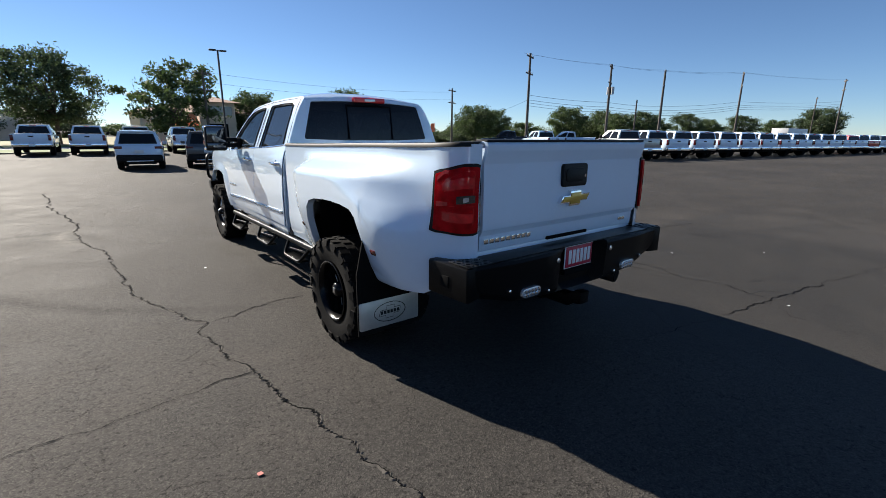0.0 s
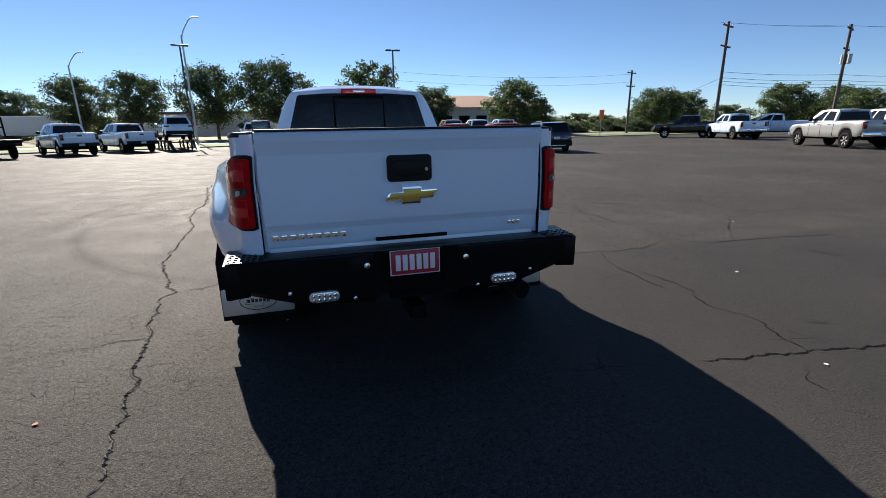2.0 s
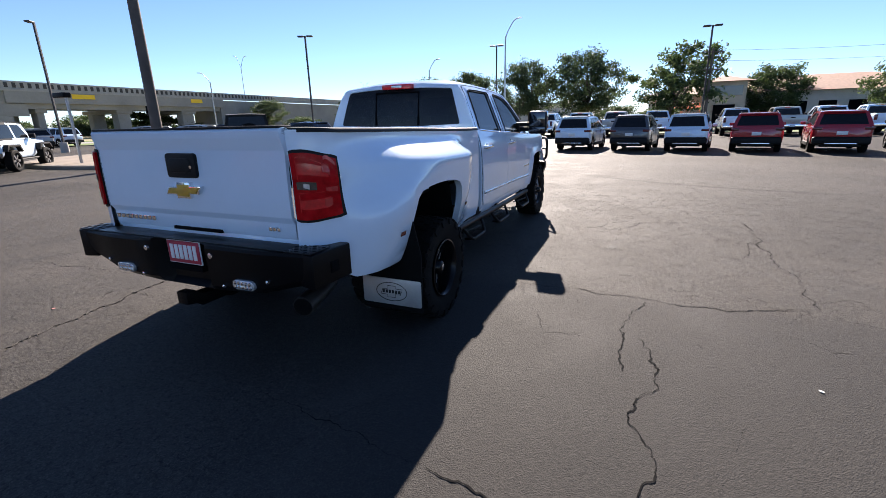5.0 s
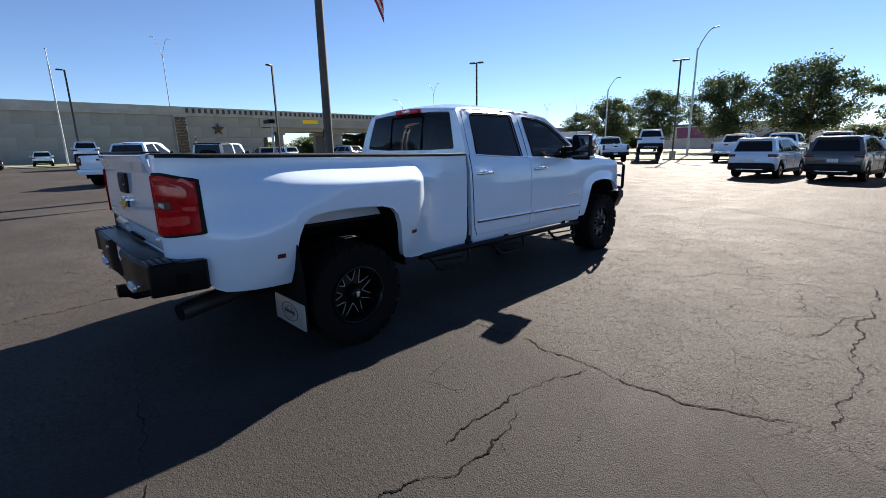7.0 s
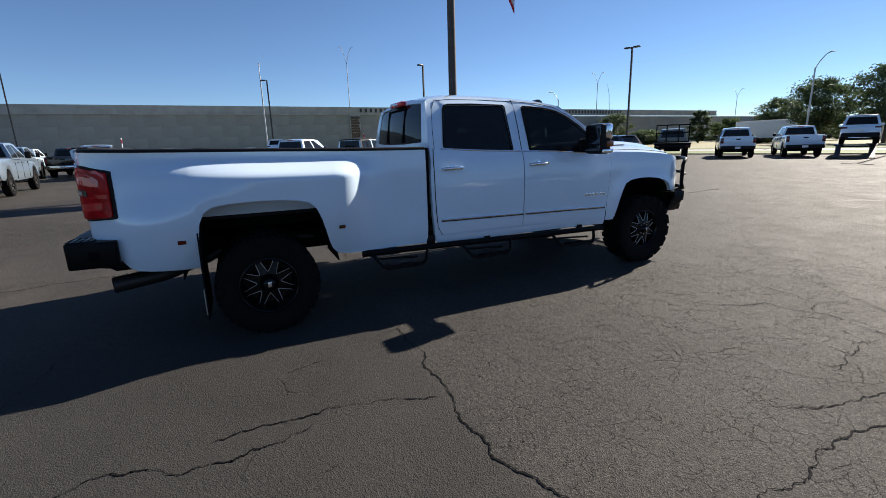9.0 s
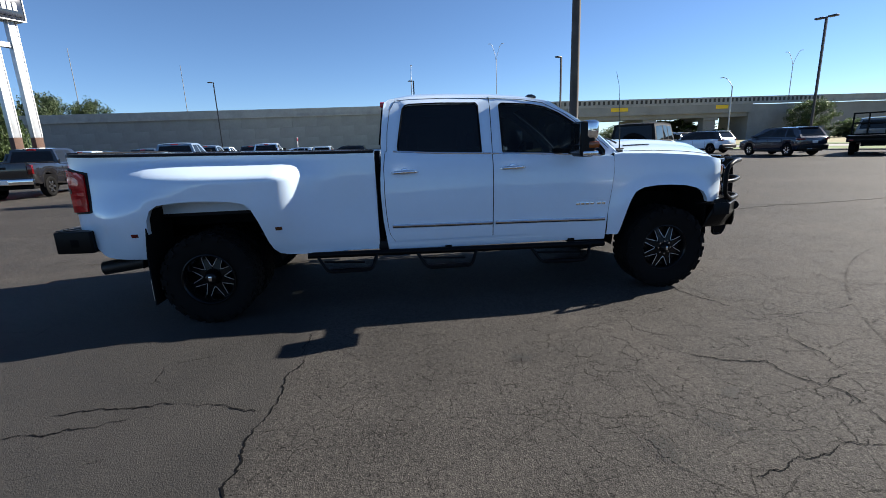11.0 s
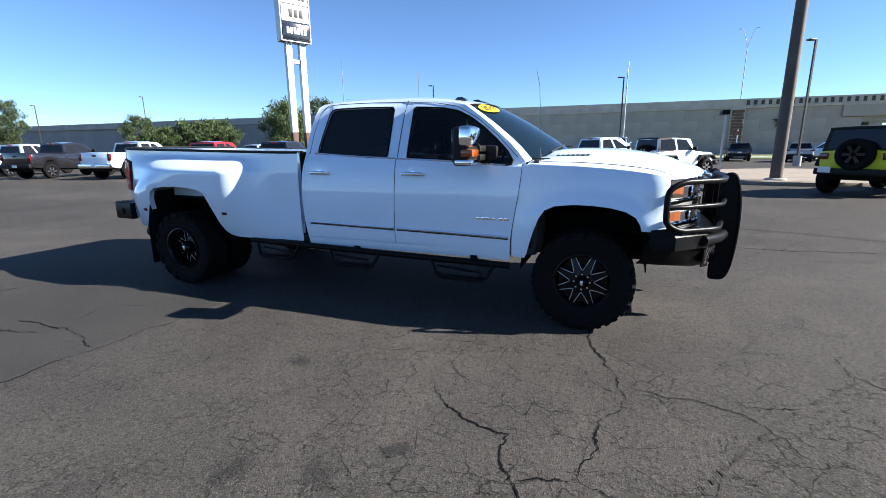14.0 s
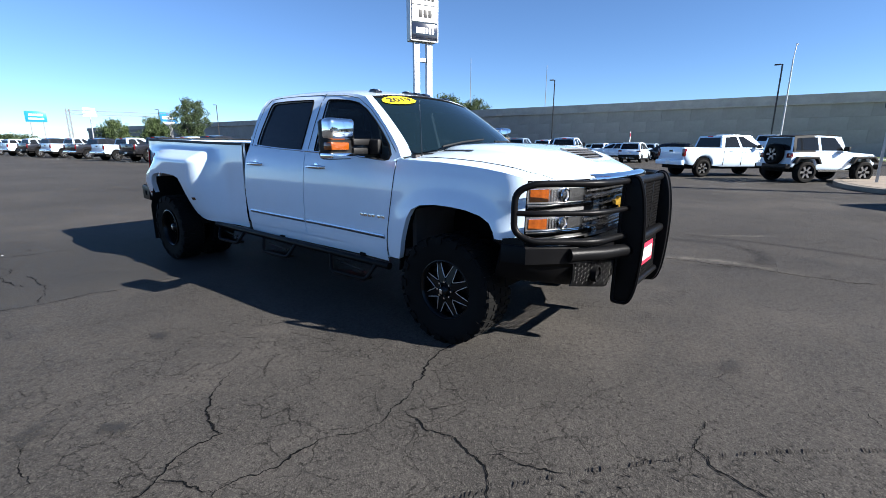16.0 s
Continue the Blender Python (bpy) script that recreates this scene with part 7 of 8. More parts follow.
    lamp_pair(v, "head_lamp", 0.60, L - 0.24, 0.84, 1.00, 0.18, 0.06, "clear_lens", "round headlamp")
    part("underbody", box(BM(), (-0.62, 0.4, 0.42), (0.62, L - 0.4, 0.64)), "chassis", v)
    for sgn in (-1, 1):
        part("side_step", rod(BM(), (sgn * 0.82, ra + 0.55, 0.46), (sgn * 0.82, fa - 0.60, 0.46), 0.035, seg=8), "black_plastic", v)
    put_wheels(v, "jeep", rims, (ra, fa), 0.80)
    return v


def park(v, x, y, heading, z=0.0):
    v.matrix_basis = pose(x, y, ground_z(x, y) + z, 0, 0, heading)
    return v


def again(v, x, y, heading, z=0.0, label=""):
    c = copy_thing(v, pose(x, y, ground_z(x, y) + z, 0, 0, heading))
    if label:
        c["label"] = label
    return c


# row of SUVs ahead
ROW = "row of SUVs ahead of the truck"
white_suv = tagged(park(make_suv("white_paint", "white compact SUV with dark cladding parked on asphalt"), -0.75, 22.3, -7), group=ROW)
grey_suv = tagged(park(make_suv("grey_paint", "dark grey compact SUV parked on asphalt"), 1.95, 22.0, -8), group=ROW)
again(white_suv, 4.35, 21.7, -9)["label"] = "white compact SUV parked beside red cars"
red_suv = tagged(park(make_suv("red_paint", "dark red SUV parked on asphalt", sporty=True), 7.0, 21.4, -10), group=ROW)
again(red_suv, 9.8, 21.1, -10)
navy_suv = tagged(park(make_suv("navy_paint", "dark navy SUV at the end of the row", sporty=True), 12.75, 21.0, -11), group=ROW)

# second row of pickups before the verge
ROW2 = "pickups before the grass verge"
white_pickup = tagged(park(make_pickup("white_paint", "white pickup truck with a chrome bumper parked on asphalt"), -5.2, 36.0, -2), group=ROW2)
again(white_pickup, -2.45, 36.1, -2)
grey_pickup = tagged(park(make_pickup("silver_paint", "silver pickup truck parked on asphalt"), 0.35, 36.2, -2), group=ROW2)
for x in (3.4, 8.7, 17.0):
    again(white_pickup, x, 36.2, -2)
again(grey_pickup, 11.8, 36.3, -2)
again(white_pickup, 14.4, 36.3, -2)

# two electric pickups, the flatbed and the car on the ramp
ev = tagged(park(make_pickup("white_paint", "white electric pickup with a black bumper", rims="gloss_black", bumper="black_plastic"), -14.3, 30.6, 38), group="white electric pickups")
again(ev, -11.7, 33.0, 38)


def make_ramp(label):
    r = thing("display_ramp", label, "ramp")
    for x in (-0.75, 0.75):
        part("track", box(BM(), (x - 0.22, -0.2, 0.66), (x + 0.22, 4.6, 0.72), 0.01), "black_steel", r)
        part("slope", prism(BM(), [(-0.2, 0.72), (-2.1, 0.05), (-2.1, 0.0), (-0.2, 0.67)], "x", x - 0.12, x + 0.12), "black_steel", r)
        for y in (0.1, 1.6, 3.0, 4.4):
            part("leg", box(BM(), (x - 0.05, y, 0.0), (x + 0.05, y + 0.1, 0.67)), "black_steel", r)
        for y in (0.1, 3.0):
            part("brace", rod(BM(), (x, y + 0.05, 0.1), (x, y + 1.45, 0.64), 0.03, seg=8), "black_steel", r)
    part("cross_beam", box(BM(), (-0.9, 0.1, 0.56), (0.9, 0.2, 0.64)), "black_steel", r)
    return r


ramp_a = park(make_ramp("black steel display ramp holding a white SUV"), -9.9, 34.6, 24)
again(white_suv, -9.85, 34.75, 24, 0.72, "white SUV raised on a black steel ramp")


def make_flatbed():
    v = thing("flatbed_truck", "dark grey flatbed truck with a headache rack and dual rear wheels", "truck")
    part("deck", box(BM(), (-1.15, 0.0, 0.95), (1.15, 2.9, 1.07), 0.01), "black_steel", v)
    part("deck_skirt", box(BM(), (-1.12, 0.1, 0.72), (1.12, 2.8, 0.95), 0.02), "black_steel", v)
    rack = part("rack", box(BM(), (-1.12, 2.86, 1.07), (-1.04, 2.94, 2.35)), "black_steel", v)
    part("rack_post", box(BM(), (1.04, 2.86, 1.07), (1.12, 2.94, 2.35)), "black_steel", rack)
    for z in (1.07, 1.72, 2.28):
        part("rack_bar", box(BM(), (-1.12, 2.86, z), (1.12, 2.94, z + 0.08)), "black_steel", rack)
    for x in (-0.4, 0.4):
        part("rack_post", box(BM(), (x - 0.04, 2.86, 1.07), (x + 0.04, 2.94, 2.30)), "black_steel", rack)
    body = [(3.0, 0.55, 1.36, 0.98), (4.6, 0.5, 1.34, 1.0), (6.0, 0.55, 1.20, 0.96), (6.15, 0.6, 1.0, 0.88)]
    part("body", shell(arch_cols((5.3,), 0.5, body, 1.0, 1.0)), "grey_paint", v)
    at = house(3.02, 3.1, 4.35, 5.0, 1.34, 2.0, 0.92, 0.76)
    upper(v, at, "grey_paint", [(0.08, 0.45, 0, 0), (0.5, 0.94, 0, 0.25)], 2.0)
    put_wheels(v, "truck", "gloss_black", (1.2, 5.3), 0.88)
    part("underbody", box(BM(), (-0.5, 0.2, 0.5), (0.5, 5.8, 0.75)), "chassis", v)
    lamp_pair(v, "tail_lamp", 1.0, -0.02, 0.78, 0.88, 0.2, 0.04, "dark_red_lens", "red tail lamp")
    return v


park(make_flatbed(), -17.4, 28.4, 40)

# west: off-road cars, small pickup, cars along the far verge
jeep = park(make_jeep("yellow_paint", "bright yellow off-road car with a black hard top", 4, "gloss_black"), -11.5, 11.6, 46)
jeep.matrix_basis = jeep.matrix_basis @ Matrix.Diagonal((1.06, 1.04, 1.05, 1))
park(make_jeep("white_paint", "white two-door off-road car with a black hard top beside a kerb", 2), -19.6, 6.45, 42)
park(make_pickup("white_paint", "white pickup truck with painted bumper parked behind the truck", bumper="white_paint"), -20.6, 2.45, 48)
WEST = "cars along the west verge"
sport = tagged(park(make_suv("white_paint", "white crossover with a black roof on the verge edge", "gloss_black", True, "gloss_black"), -27.4, 27.8, 112), group=WEST)
sport2 = tagged(park(make_suv("silver_paint", "silver crossover with a dark rear on the verge edge", "gloss_black", True), -31.5, 27.4, 112), group=WEST)
black_suv = tagged(park(make_suv("black_paint", "black SUV parked before the far grass", sporty=True), -44.6, 15.6, 84), group=WEST)
again(navy_suv, -19.3, 26.9, 92)["group"] = WEST
again(sport2, -35.8, 26.2, 108)
again(sport2, -42.0, 19.4, 78)
again(grey_suv, -47.5, 9.0, 80)["group"] = WEST
again(white_suv, -46.0, 24.0, 100)["group"] = WEST
again(ramp_a, -46.1, 5.0, 84, 0.0, "black steel display ramp holding a white SUV")
again(white_suv, -46.2, 5.0, 84, 0.72, "white SUV raised on a black steel ramp")
for x, y, v_ in ((-66, -18, white_suv), (-67, -12.2, white_suv), (-46.0, -0.4, black_suv), (-47.5, -6.4, white_suv), (-60.4, -8.2, white_suv), (-56, -26, white_pickup), (-57, -33, black_suv), (-70, -24, white_suv), (-62, -40, grey_suv), (-64, 3.0, white_suv)):
    again(v_, x, y, 178 if x > -48 else 90 + (x * 7 % 11) - 5)["group"] = "cars before the retaining wall"

# south-west rows of pickups
SW = "pickup rows on the west side"
red_pickup = tagged(park(make_pickup("bright_red_paint", "bright red pickup truck parked on asphalt"), -11.7, -15.3, 101), group=SW)
dark_pickup = tagged(park(make_pickup("black_paint", "black pickup truck parked on asphalt"), -13.4, -12.0, 99), group=SW)
blue_pickup = tagged(park(make_pickup("blue_grey_paint", "blue grey heavy pickup truck parked on asphalt", True), -16.0, -7.6, 97), group=SW)
black_pickup = tagged(park(make_pickup("black_paint", "black heavy pickup truck parked on asphalt", True, bumper="black_plastic"), -9.9, -25.3, 103), group=SW)
white_hd = tagged(park(make_pickup("white_paint", "white heavy pickup truck with chrome bumper in a long row", True), -10.8, -20.1, 102), group=SW)
for x, y, v_ in ((-10.6, -31.0, white_hd), (-9.9, -34.9, black_pickup), (-9.3, -39.9, white_pickup), (-9.0, -46.6, dark_pickup), (-8.6, -53.2, white_hd), (-7.8, -58.7, black_pickup), (-7.3, -65.2, white_hd), (-6.6, -71.5, white_pickup), (-6.0, -78.0, white_hd)):
    again(v_, x, y, 103)["group"] = SW
for k, v_ in enumerate((white_hd, blue_pickup, dark_pickup, white_pickup, black_pickup, white_hd, red_pickup)):
    again(v_, -27.5 - 0.2 * k, -6.5 - 4.4 * k, 97)["group"] = SW
for x, y, v_ in ((-33, -9.5, dark_pickup), (-52.0, -12.0, white_suv), (-40.0, -14.5, white_hd), (-38.0, -19.0, white_pickup), (-39.0, -25.0, black_pickup), (-37.0, -4.0, white_suv)):
    again(v_, x, y, 92)["group"] = SW

# long east row
EAST = "long east row of heavy pickups"
silver_hd = tagged(park(make_pickup("silver_paint", "silver heavy pickup truck at the head of a row", True), 26.7, 13.7, -22), group=EAST)
for k in range(1, 17):
    v_ = red_pickup if k == 12 else dark_pickup if k == 15 else white_hd
    again(v_, 26.7 + 3.13 * k, 13.7 - 0.4 * k, -22)["group"] = EAST
EAST2 = "second east row of vehicles"
again(black_pickup, 35.6, 31.2, 48)["group"] = EAST2
for x, y, v_ in ((38.6, 29.6, white_hd), (41.2, 27.6, white_hd), (43.6, 26.0, grey_suv), (32.6, 25.9, white_hd), (44.5, 24.8, white_suv), (48.5, 24.4, grey_suv)):
    again(v_, x, y, 40 if x < 42 and y > 26 else -20)["group"] = EAST2


# ---- kerbed island with the tall pole ----
ISLAND = [(-20.6, 8.4), (-16.4, 8.9), (-15.0, 10.6), (-15.0, 13.2), (-17.0, 15.8), (-21.0, 17.6), (-25.5, 17.2), (-27.0, 14.2), (-25.0, 10.2)]


def loop_round(pts, n=4):
    out = []
    m = len(pts)
    for i in range(m):
        a, b, c = Vector(pts[i - 1]), Vector(pts[i]), Vector(pts[(i + 1) % m])
        p, q = (a + b) / 2, (b + c) / 2
        out += [p * (1 - k / n) ** 2 + b * 2 * (k / n) * (1 - k / n) + q * (k / n) ** 2 for k in range(n)]
    return [(p.x, p.y) for p in out]


edge = loop_round(ISLAND)
solid("kerb_island", prism(BM(), edge, "z", -0.05, 0.15, 0.03), "kerb", "worn concrete kerb island around a tall pole", "kerb island", "structure")
c_ = Vector((sum(p[0] for p in edge) / len(edge), sum(p[1] for p in edge) / len(edge)))
inner = [(c_.x + (x - c_.x) * 0.94, c_.y + (y - c_.y) * 0.94) for x, y in edge]
solid("island_paving", prism(BM(), inner, "z", 0.10, 0.156), "tan_paving", "sandy paving inside the kerb island", "paving", "structure")


def pole(name, x, y, h, r0, r1, material, label, z0=None, lean=(0, 0)):
    z = ground_z(x, y) if z0 is None else z0
    p = thing(name, label, "pole", Matrix.Translation((x, y, z)))
    part("shaft", rod(BM(), (0, 0, 0), (lean[0], lean[1], h), r0, r1, 14), material, p)
    return p


flagpole = pole("flagpole", -16.05, 11.15, 13.0, 0.21, 0.17, "wood_pole", "tall brown pole with a flag on a kerb island", 0.15)
part("collar", spin(BM(), [(0.27, 0.0), (0.36, 0.0), (0.36, 0.05), (0.29, 0.08)], (0, 0, 0), "z", 18), "concrete", flagpole)
bm = BM()
rows = []
for i in range(17):
    u = i / 16
    rows.append([(0.20 + 1.4 * u + 0.16 * math.sin(u * 9 + v), 2.5 * u - 0.12 * math.sin(u * 9 + v), 12.95 - 2.3 * u ** 3 - (3.6 - 0.1 * u) * v + 0.06 * math.sin(u * 11)) for v in [k / 13 for k in range(14)]])
sheet(bm, rows)
bm.faces.ensure_lookup_table()
for i, f in enumerate(bm.faces):
    f.material_index = i % 13 % 2
flag = part("flag", bm, ["flag_red", "flag_white"], flagpole, "red and white striped flag hanging slack")
part("call_box", box(BM(), (-0.30, -0.12, 1.85), (-0.24, 0.12, 2.25), 0.01), "black_steel", flagpole)
mb = thing("island_lamp", "small black box lamp on a thin post", "lamp", Matrix.Translation((-19.3, 9.8, 0.15)))
part("post", box(BM(), (-0.04, -0.04, 0), (0.04, 0.04, 2.7)), "galv", mb)
part("lamp_box", box(BM(), (-0.65, -0.15, 2.65), (0.1, 0.15, 2.85), 0.02), "black_steel", mb)


# ---- lamp posts, utility poles, signs ----
def lot_lamp(x, y, h, heads=2, label="dark metal lot light on a tall square pole", turn=0.0):
    p = thing("lot_light", label, "lamp post", pose(x, y, ground_z(x, y), 0, 0, turn))
    part("base", rod(BM(), (0, 0, 0), (0, 0, 0.7), 0.25, seg=14), "concrete", p)
    part("shaft", box(BM(), (-0.06, -0.06, 0.7), (0.06, 0.06, h)), "pole_dark", p)
    for k in range(heads):
        s = 1 if k == 0 else -1
        part("head", box(BM(), (min(s * 0.12, s * 0.62), -0.17, h - 0.08), (max(s * 0.12, s * 0.62), 0.17, h + 0.03), 0.03), "pole_dark", p)
        part("arm", box(BM(), (min(0, s * 0.2), -0.03, h - 0.05), (max(0, s * 0.2), 0.03, h)), "pole_dark", p)
    return p


def street_lamp(x, y, h, arms=1, turn=0.0, z0=None, label="galvanised street lamp with a curved arm"):
    z = ground_z(x, y) if z0 is None else z0
    p = thing("street_lamp", label, "street lamp", pose(x, y, z, 0, 0, turn))
    part("shaft", rod(BM(), (0, 0, 0), (0, 0, h * 0.86), 0.12, 0.075, 12), "galv", p)
    for k in range(arms):
        s = 1 if k == 0 else -1
        a = rounded([(0, 0, h * 0.84), (s * 0.25, 0, h * 0.90), (s * 0.9, 0, h * 0.985), (s * 1.3, 0, h)], 0.4, 4)
        part("arm", tube(BM(), a, 0.05, 8), "galv", p)
        part("head", box(BM(), (min(s * 1.2, s * 1.75), -0.12, h - 0.05), (max(s * 1.2, s * 1.75), 0.12, h + 0.05), 0.04), "galv", p)
    return p


lot_lamp(-23.7, 30.7, 8.5, 2, turn=20)
lot_lamp(-10.35, 40.8, 8.0, 2, turn=10)
lot_lamp(6.55, 38.7, 7.75, 2)
lot_lamp(-34.5, 17.1, 8.3, 1, turn=-60)
lot_lamp(-51.2, 5.1, 8.9, 1, turn=-80)
lot_lamp(-52.6, -18.2, 9.5, 1, turn=-70)
lot_lamp(-60.0, -83.5, 12.0, 1, turn=-40)
lot_lamp(-46.0, -92.0, 9.6, 1, turn=-40)
lot_lamp(-38.0, -101.0, 8.6, 1, turn=-40)
street_lamp(-12.25, 50.4, 12.0, 1, 0)
street_lamp(-67.1, 5.4, 13.4, 1, 175)
street_lamp(-103.0, 26.3, 23.2, 2, 90, 0.0, "tall galvanised street lamp with two arms")
street_lamp(-27.0, 62.0, 10.1, 1, 0)
street_lamp(-61.6, 53.4, 9.7, 1, 215)
street_lamp(-96.4, 153.3, 16.2, 2, 40)
street_lamp(-99.3, 96.6, 19.6, 2, 40, 0.0, "tall galvanised street lamp with two arms")
pole("antenna_mast", -93.4, -59.0, 22.0, 0.10, 0.05, "galv_dull", "thin tall grey mast behind the highway wall")
pole("antenna_mast", -96.0, -40.0, 19.0, 0.09, 0.05, "galv_dull", "thin tall grey mast behind the highway wall")


def utility(x, y, h, lean=(0, 0), cans=False, arms=2):
    p = thing("utility_pole", "weathered wooden utility pole with cross-arms and insulators", "utility pole", Matrix.Translation((x, y, ground_z(x, y))))
    part("shaft", rod(BM(), (0, 0, 0), (lean[0], lean[1], h), 0.17, 0.11, 12), "wood_pole", p)
    for k in range(arms):
        z = h - 0.35 - 1.7 * k
        bm = box(BM(), (-1.1, -0.06, z - 0.06), (1.1, 0.06, z + 0.06), 0.01)
        arm = part("cross_arm", bm, "wood_pole", p)
        arm.matrix_basis = pose(lean[0] * z / h, lean[1] * z / h, 0, 0, 0, 25)
        for x_ in (-1.0, -0.5, 0.5, 1.0):
            i_ = part("insulator", rod(BM(), (x_, 0, z + 0.05), (x_, 0, z + 0.25), 0.04, 0.03, 8), "galv", arm)
    if cans:
        for a in (-0.35, 0.0, 0.35):
            part("transformer", rod(BM(), (0.3 * math.cos(a * 4) + lean[0] * 0.7, 0.3 * math.sin(a * 4) - 0.1 + lean[1] * 0.7, h - 3.3), (0.3 * math.cos(a * 4) + lean[0] * 0.7, 0.3 * math.sin(a * 4) - 0.1 + lean[1] * 0.7, h - 2.5), 0.17, seg=12), "galv", p)
    return p


UPOLES = [(8.5, 55.3, 8.1, False), (41.5, 53.0, 8.2, False), (36.0, 33.0, 10.0, False), (46.5, 30.0, 9.6, True), (54.0, 27.5, 9.4, False), (76.0, 27.0, 11.0, False), (118.0, 24.0, 13.0, False), (70.0, 40.0, 7.4, False), (150.0, 36.0, 12.0, False)]
for x, y, h, c in UPOLES:
    utility(x, y, h, (0.0, 0.0), c)


def wire(a, b, sag, r=0.022):
    a, b = Vector(a), Vector(b)
    pts = []
    for k in range(13):
        t = k / 12
        p = a.lerp(b, t)
        p.z -= sag * 4 * t * (1 - t)
        pts.append(p)
    return tube(BM(), pts, r, 4)


line = [UPOLES[2], UPOLES[3], UPOLES[4], UPOLES[5], UPOLES[6]]
for p, q in zip(line, line[1:]):
    for dz, dx in ((-0.1, -0.9), (-0.1, 0.9), (-4.2, 0.0), (-4.7, 0.1), (-5.0, 0.0), (-5.3, 0.0)):
        z0, z1 = ground_z(p[0], p[1]) + p[2] + dz, ground_z(q[0], q[1]) + q[2] + dz
        solid("overhead_wire", wire((p[0] + dx, p[1], z0), (q[0] + dx, q[1], z1), 0.10 + 0.004 * math.hypot(q[0] - p[0], q[1] - p[1]), 0.008 if dz > -1 else 0.014), "gap", "thin black overhead wire between utility poles", "wire")
for (a, b, dz) in ((UPOLES[2], UPOLES[1], -4.4), (UPOLES[1], UPOLES[0], -1.2), (UPOLES[1], UPOLES[0], -0.2)):
    solid("overhead_wire", wire((a[0], a[1], a[2] + dz - 0.3), (b[0], b[1], b[2] + dz), 0.6, 0.010), "gap", "thin black overhead wire between utility poles", "wire")

# roadside sign
s = thing("road_sign", "orange road works sign on a thin post in the grass", "road sign", pose(30.2, 42.6, 0, 0, 0, 30))
part("post", box(BM(), (-0.04, -0.03, 0), (0.04, 0.03, 2.3)), "galv", s)
part("panel", prism(BM(), [(-0.55, 1.85), (0.55, 1.9), (0.55, 2.85), (-0.55, 2.8)], "y", -0.06, -0.03), "orange_sign", s)
part("brace", rod(BM(), (0.9, -0.8, 0), (0, 0, 1.2), 0.025, seg=6), "galv", s)

# white posts before the far wall
for x_, y_ in ((-63.6, 18.9), (-66.5, -12.3)):
    q_ = thing("marker_post", "thin white marker post with a red band before the wall", "marker post", Matrix.Translation((x_, y_, 0)))
    part("post", box(BM(), (-0.09, -0.05, 0), (0.09, 0.05, 3.4), 0.02), "plate_white", q_)
    part("band", box(BM(), (-0.10, -0.06, 2.7), (0.10, 0.06, 3.2), 0.02), "plate_red", q_)

# dealer pylon
pyl = thing("pylon_sign", "tall two-legged pylon sign with white and dark panels", "sign", pose(-50.0, -37.9, 0, 0, 0, -27))
for x in (-0.98, 0.98):
    leg = part("leg", box(BM(), (x - 0.36, -0.42, 0), (x + 0.36, 0.42, 16.2), 0.03), "galv", pyl)
    part("leg_foot", box(BM(), (x - 0.39, -0.45, 0), (x + 0.39, 0.45, 3.9), 0.02), "rust", pyl)
    for e in (-0.36, 0.36):
        part("edge_strip", box(BM(), (x + e - 0.05, 0.36, 3.9), (x + e + 0.05, 0.47, 16.0), 0.01), "plate_white", leg)
part("tie", box(BM(), (-1.0, -0.3, 13.2), (1.0, 0.3, 13.7)), "galv", pyl)
cab_ = part("sign_box", box(BM(), (-2.05, -0.85, 15.9), (2.05, 0.85, 27.4), 0.05), "galv", pyl, "grey sign box")
part("box_face", box(BM(), (-2.02, 0.80, 15.93), (2.02, 0.88, 27.3), 0.02), "navy_paint", cab_)
part("face_edge", box(BM(), (-2.12, 0.80, 15.85), (2.12, 0.93, 15.97), 0.02), "plate_white", cab_)
for x in (-2.08, 2.08):
    part("face_edge", box(BM(), (x - 0.06, 0.80, 15.97), (x + 0.06, 0.93, 27.3), 0.02), "plate_white", cab_)
for z0, z1, mt, n, ink in ((16.3, 18.2, "navy_paint", 6, "plate_white"), (18.4, 20.5, "plate_white", 3, "ink"), (20.6, 22.6, "plate_white", 5, "ink"), (22.7, 24.7, "plate_white", 9, "ink"), (24.9, 27.0, "plate_white", 1, "gold")):
    for sgn in (-1, 1):
        pn = part("panel", box(BM(), (-1.9, min(sgn * 0.87, sgn * 0.94), z0), (1.9, max(sgn * 0.87, sgn * 0.94), z1), 0.02), mt, cab_)
        wd = (2.9 if n > 3 else 2.2) / n
        for k in range(n):
            x0 = -wd * n / 2 + k * wd
            part("letter_bar", box(BM(), (x0, min(sgn * 0.93, sgn * 0.97), z0 + 0.55), (x0 + wd * 0.72, max(sgn * 0.93, sgn * 0.97), z1 - 0.55), 0.01), ink, cab_)


def board(x, y, z0, w, h, turn, label):
    b = thing("blue_sign", label, "sign", pose(x, y, 0, 0, 0, turn))
    for px in (-w * 0.3, w * 0.3):
        part("post", box(BM(), (px - 0.15, -0.15, 0), (px + 0.15, 0.15, z0)), "galv_dull", b)
    part("panel", box(BM(), (-w / 2, -0.2, z0), (w / 2, 0.2, z0 + h), 0.04), "sign_blue", b)
    part("mark", box(BM(), (-w * 0.32, 0.2, z0 + h * 0.55), (w * 0.32, 0.24, z0 + h * 0.75), 0.02), "plate_white", b)
    part("text_bar", box(BM(), (-w * 0.36, 0.2, z0 + h * 0.22), (w * 0.36, 0.24, z0 + h * 0.38), 0.01), "plate_white", b)
    return b


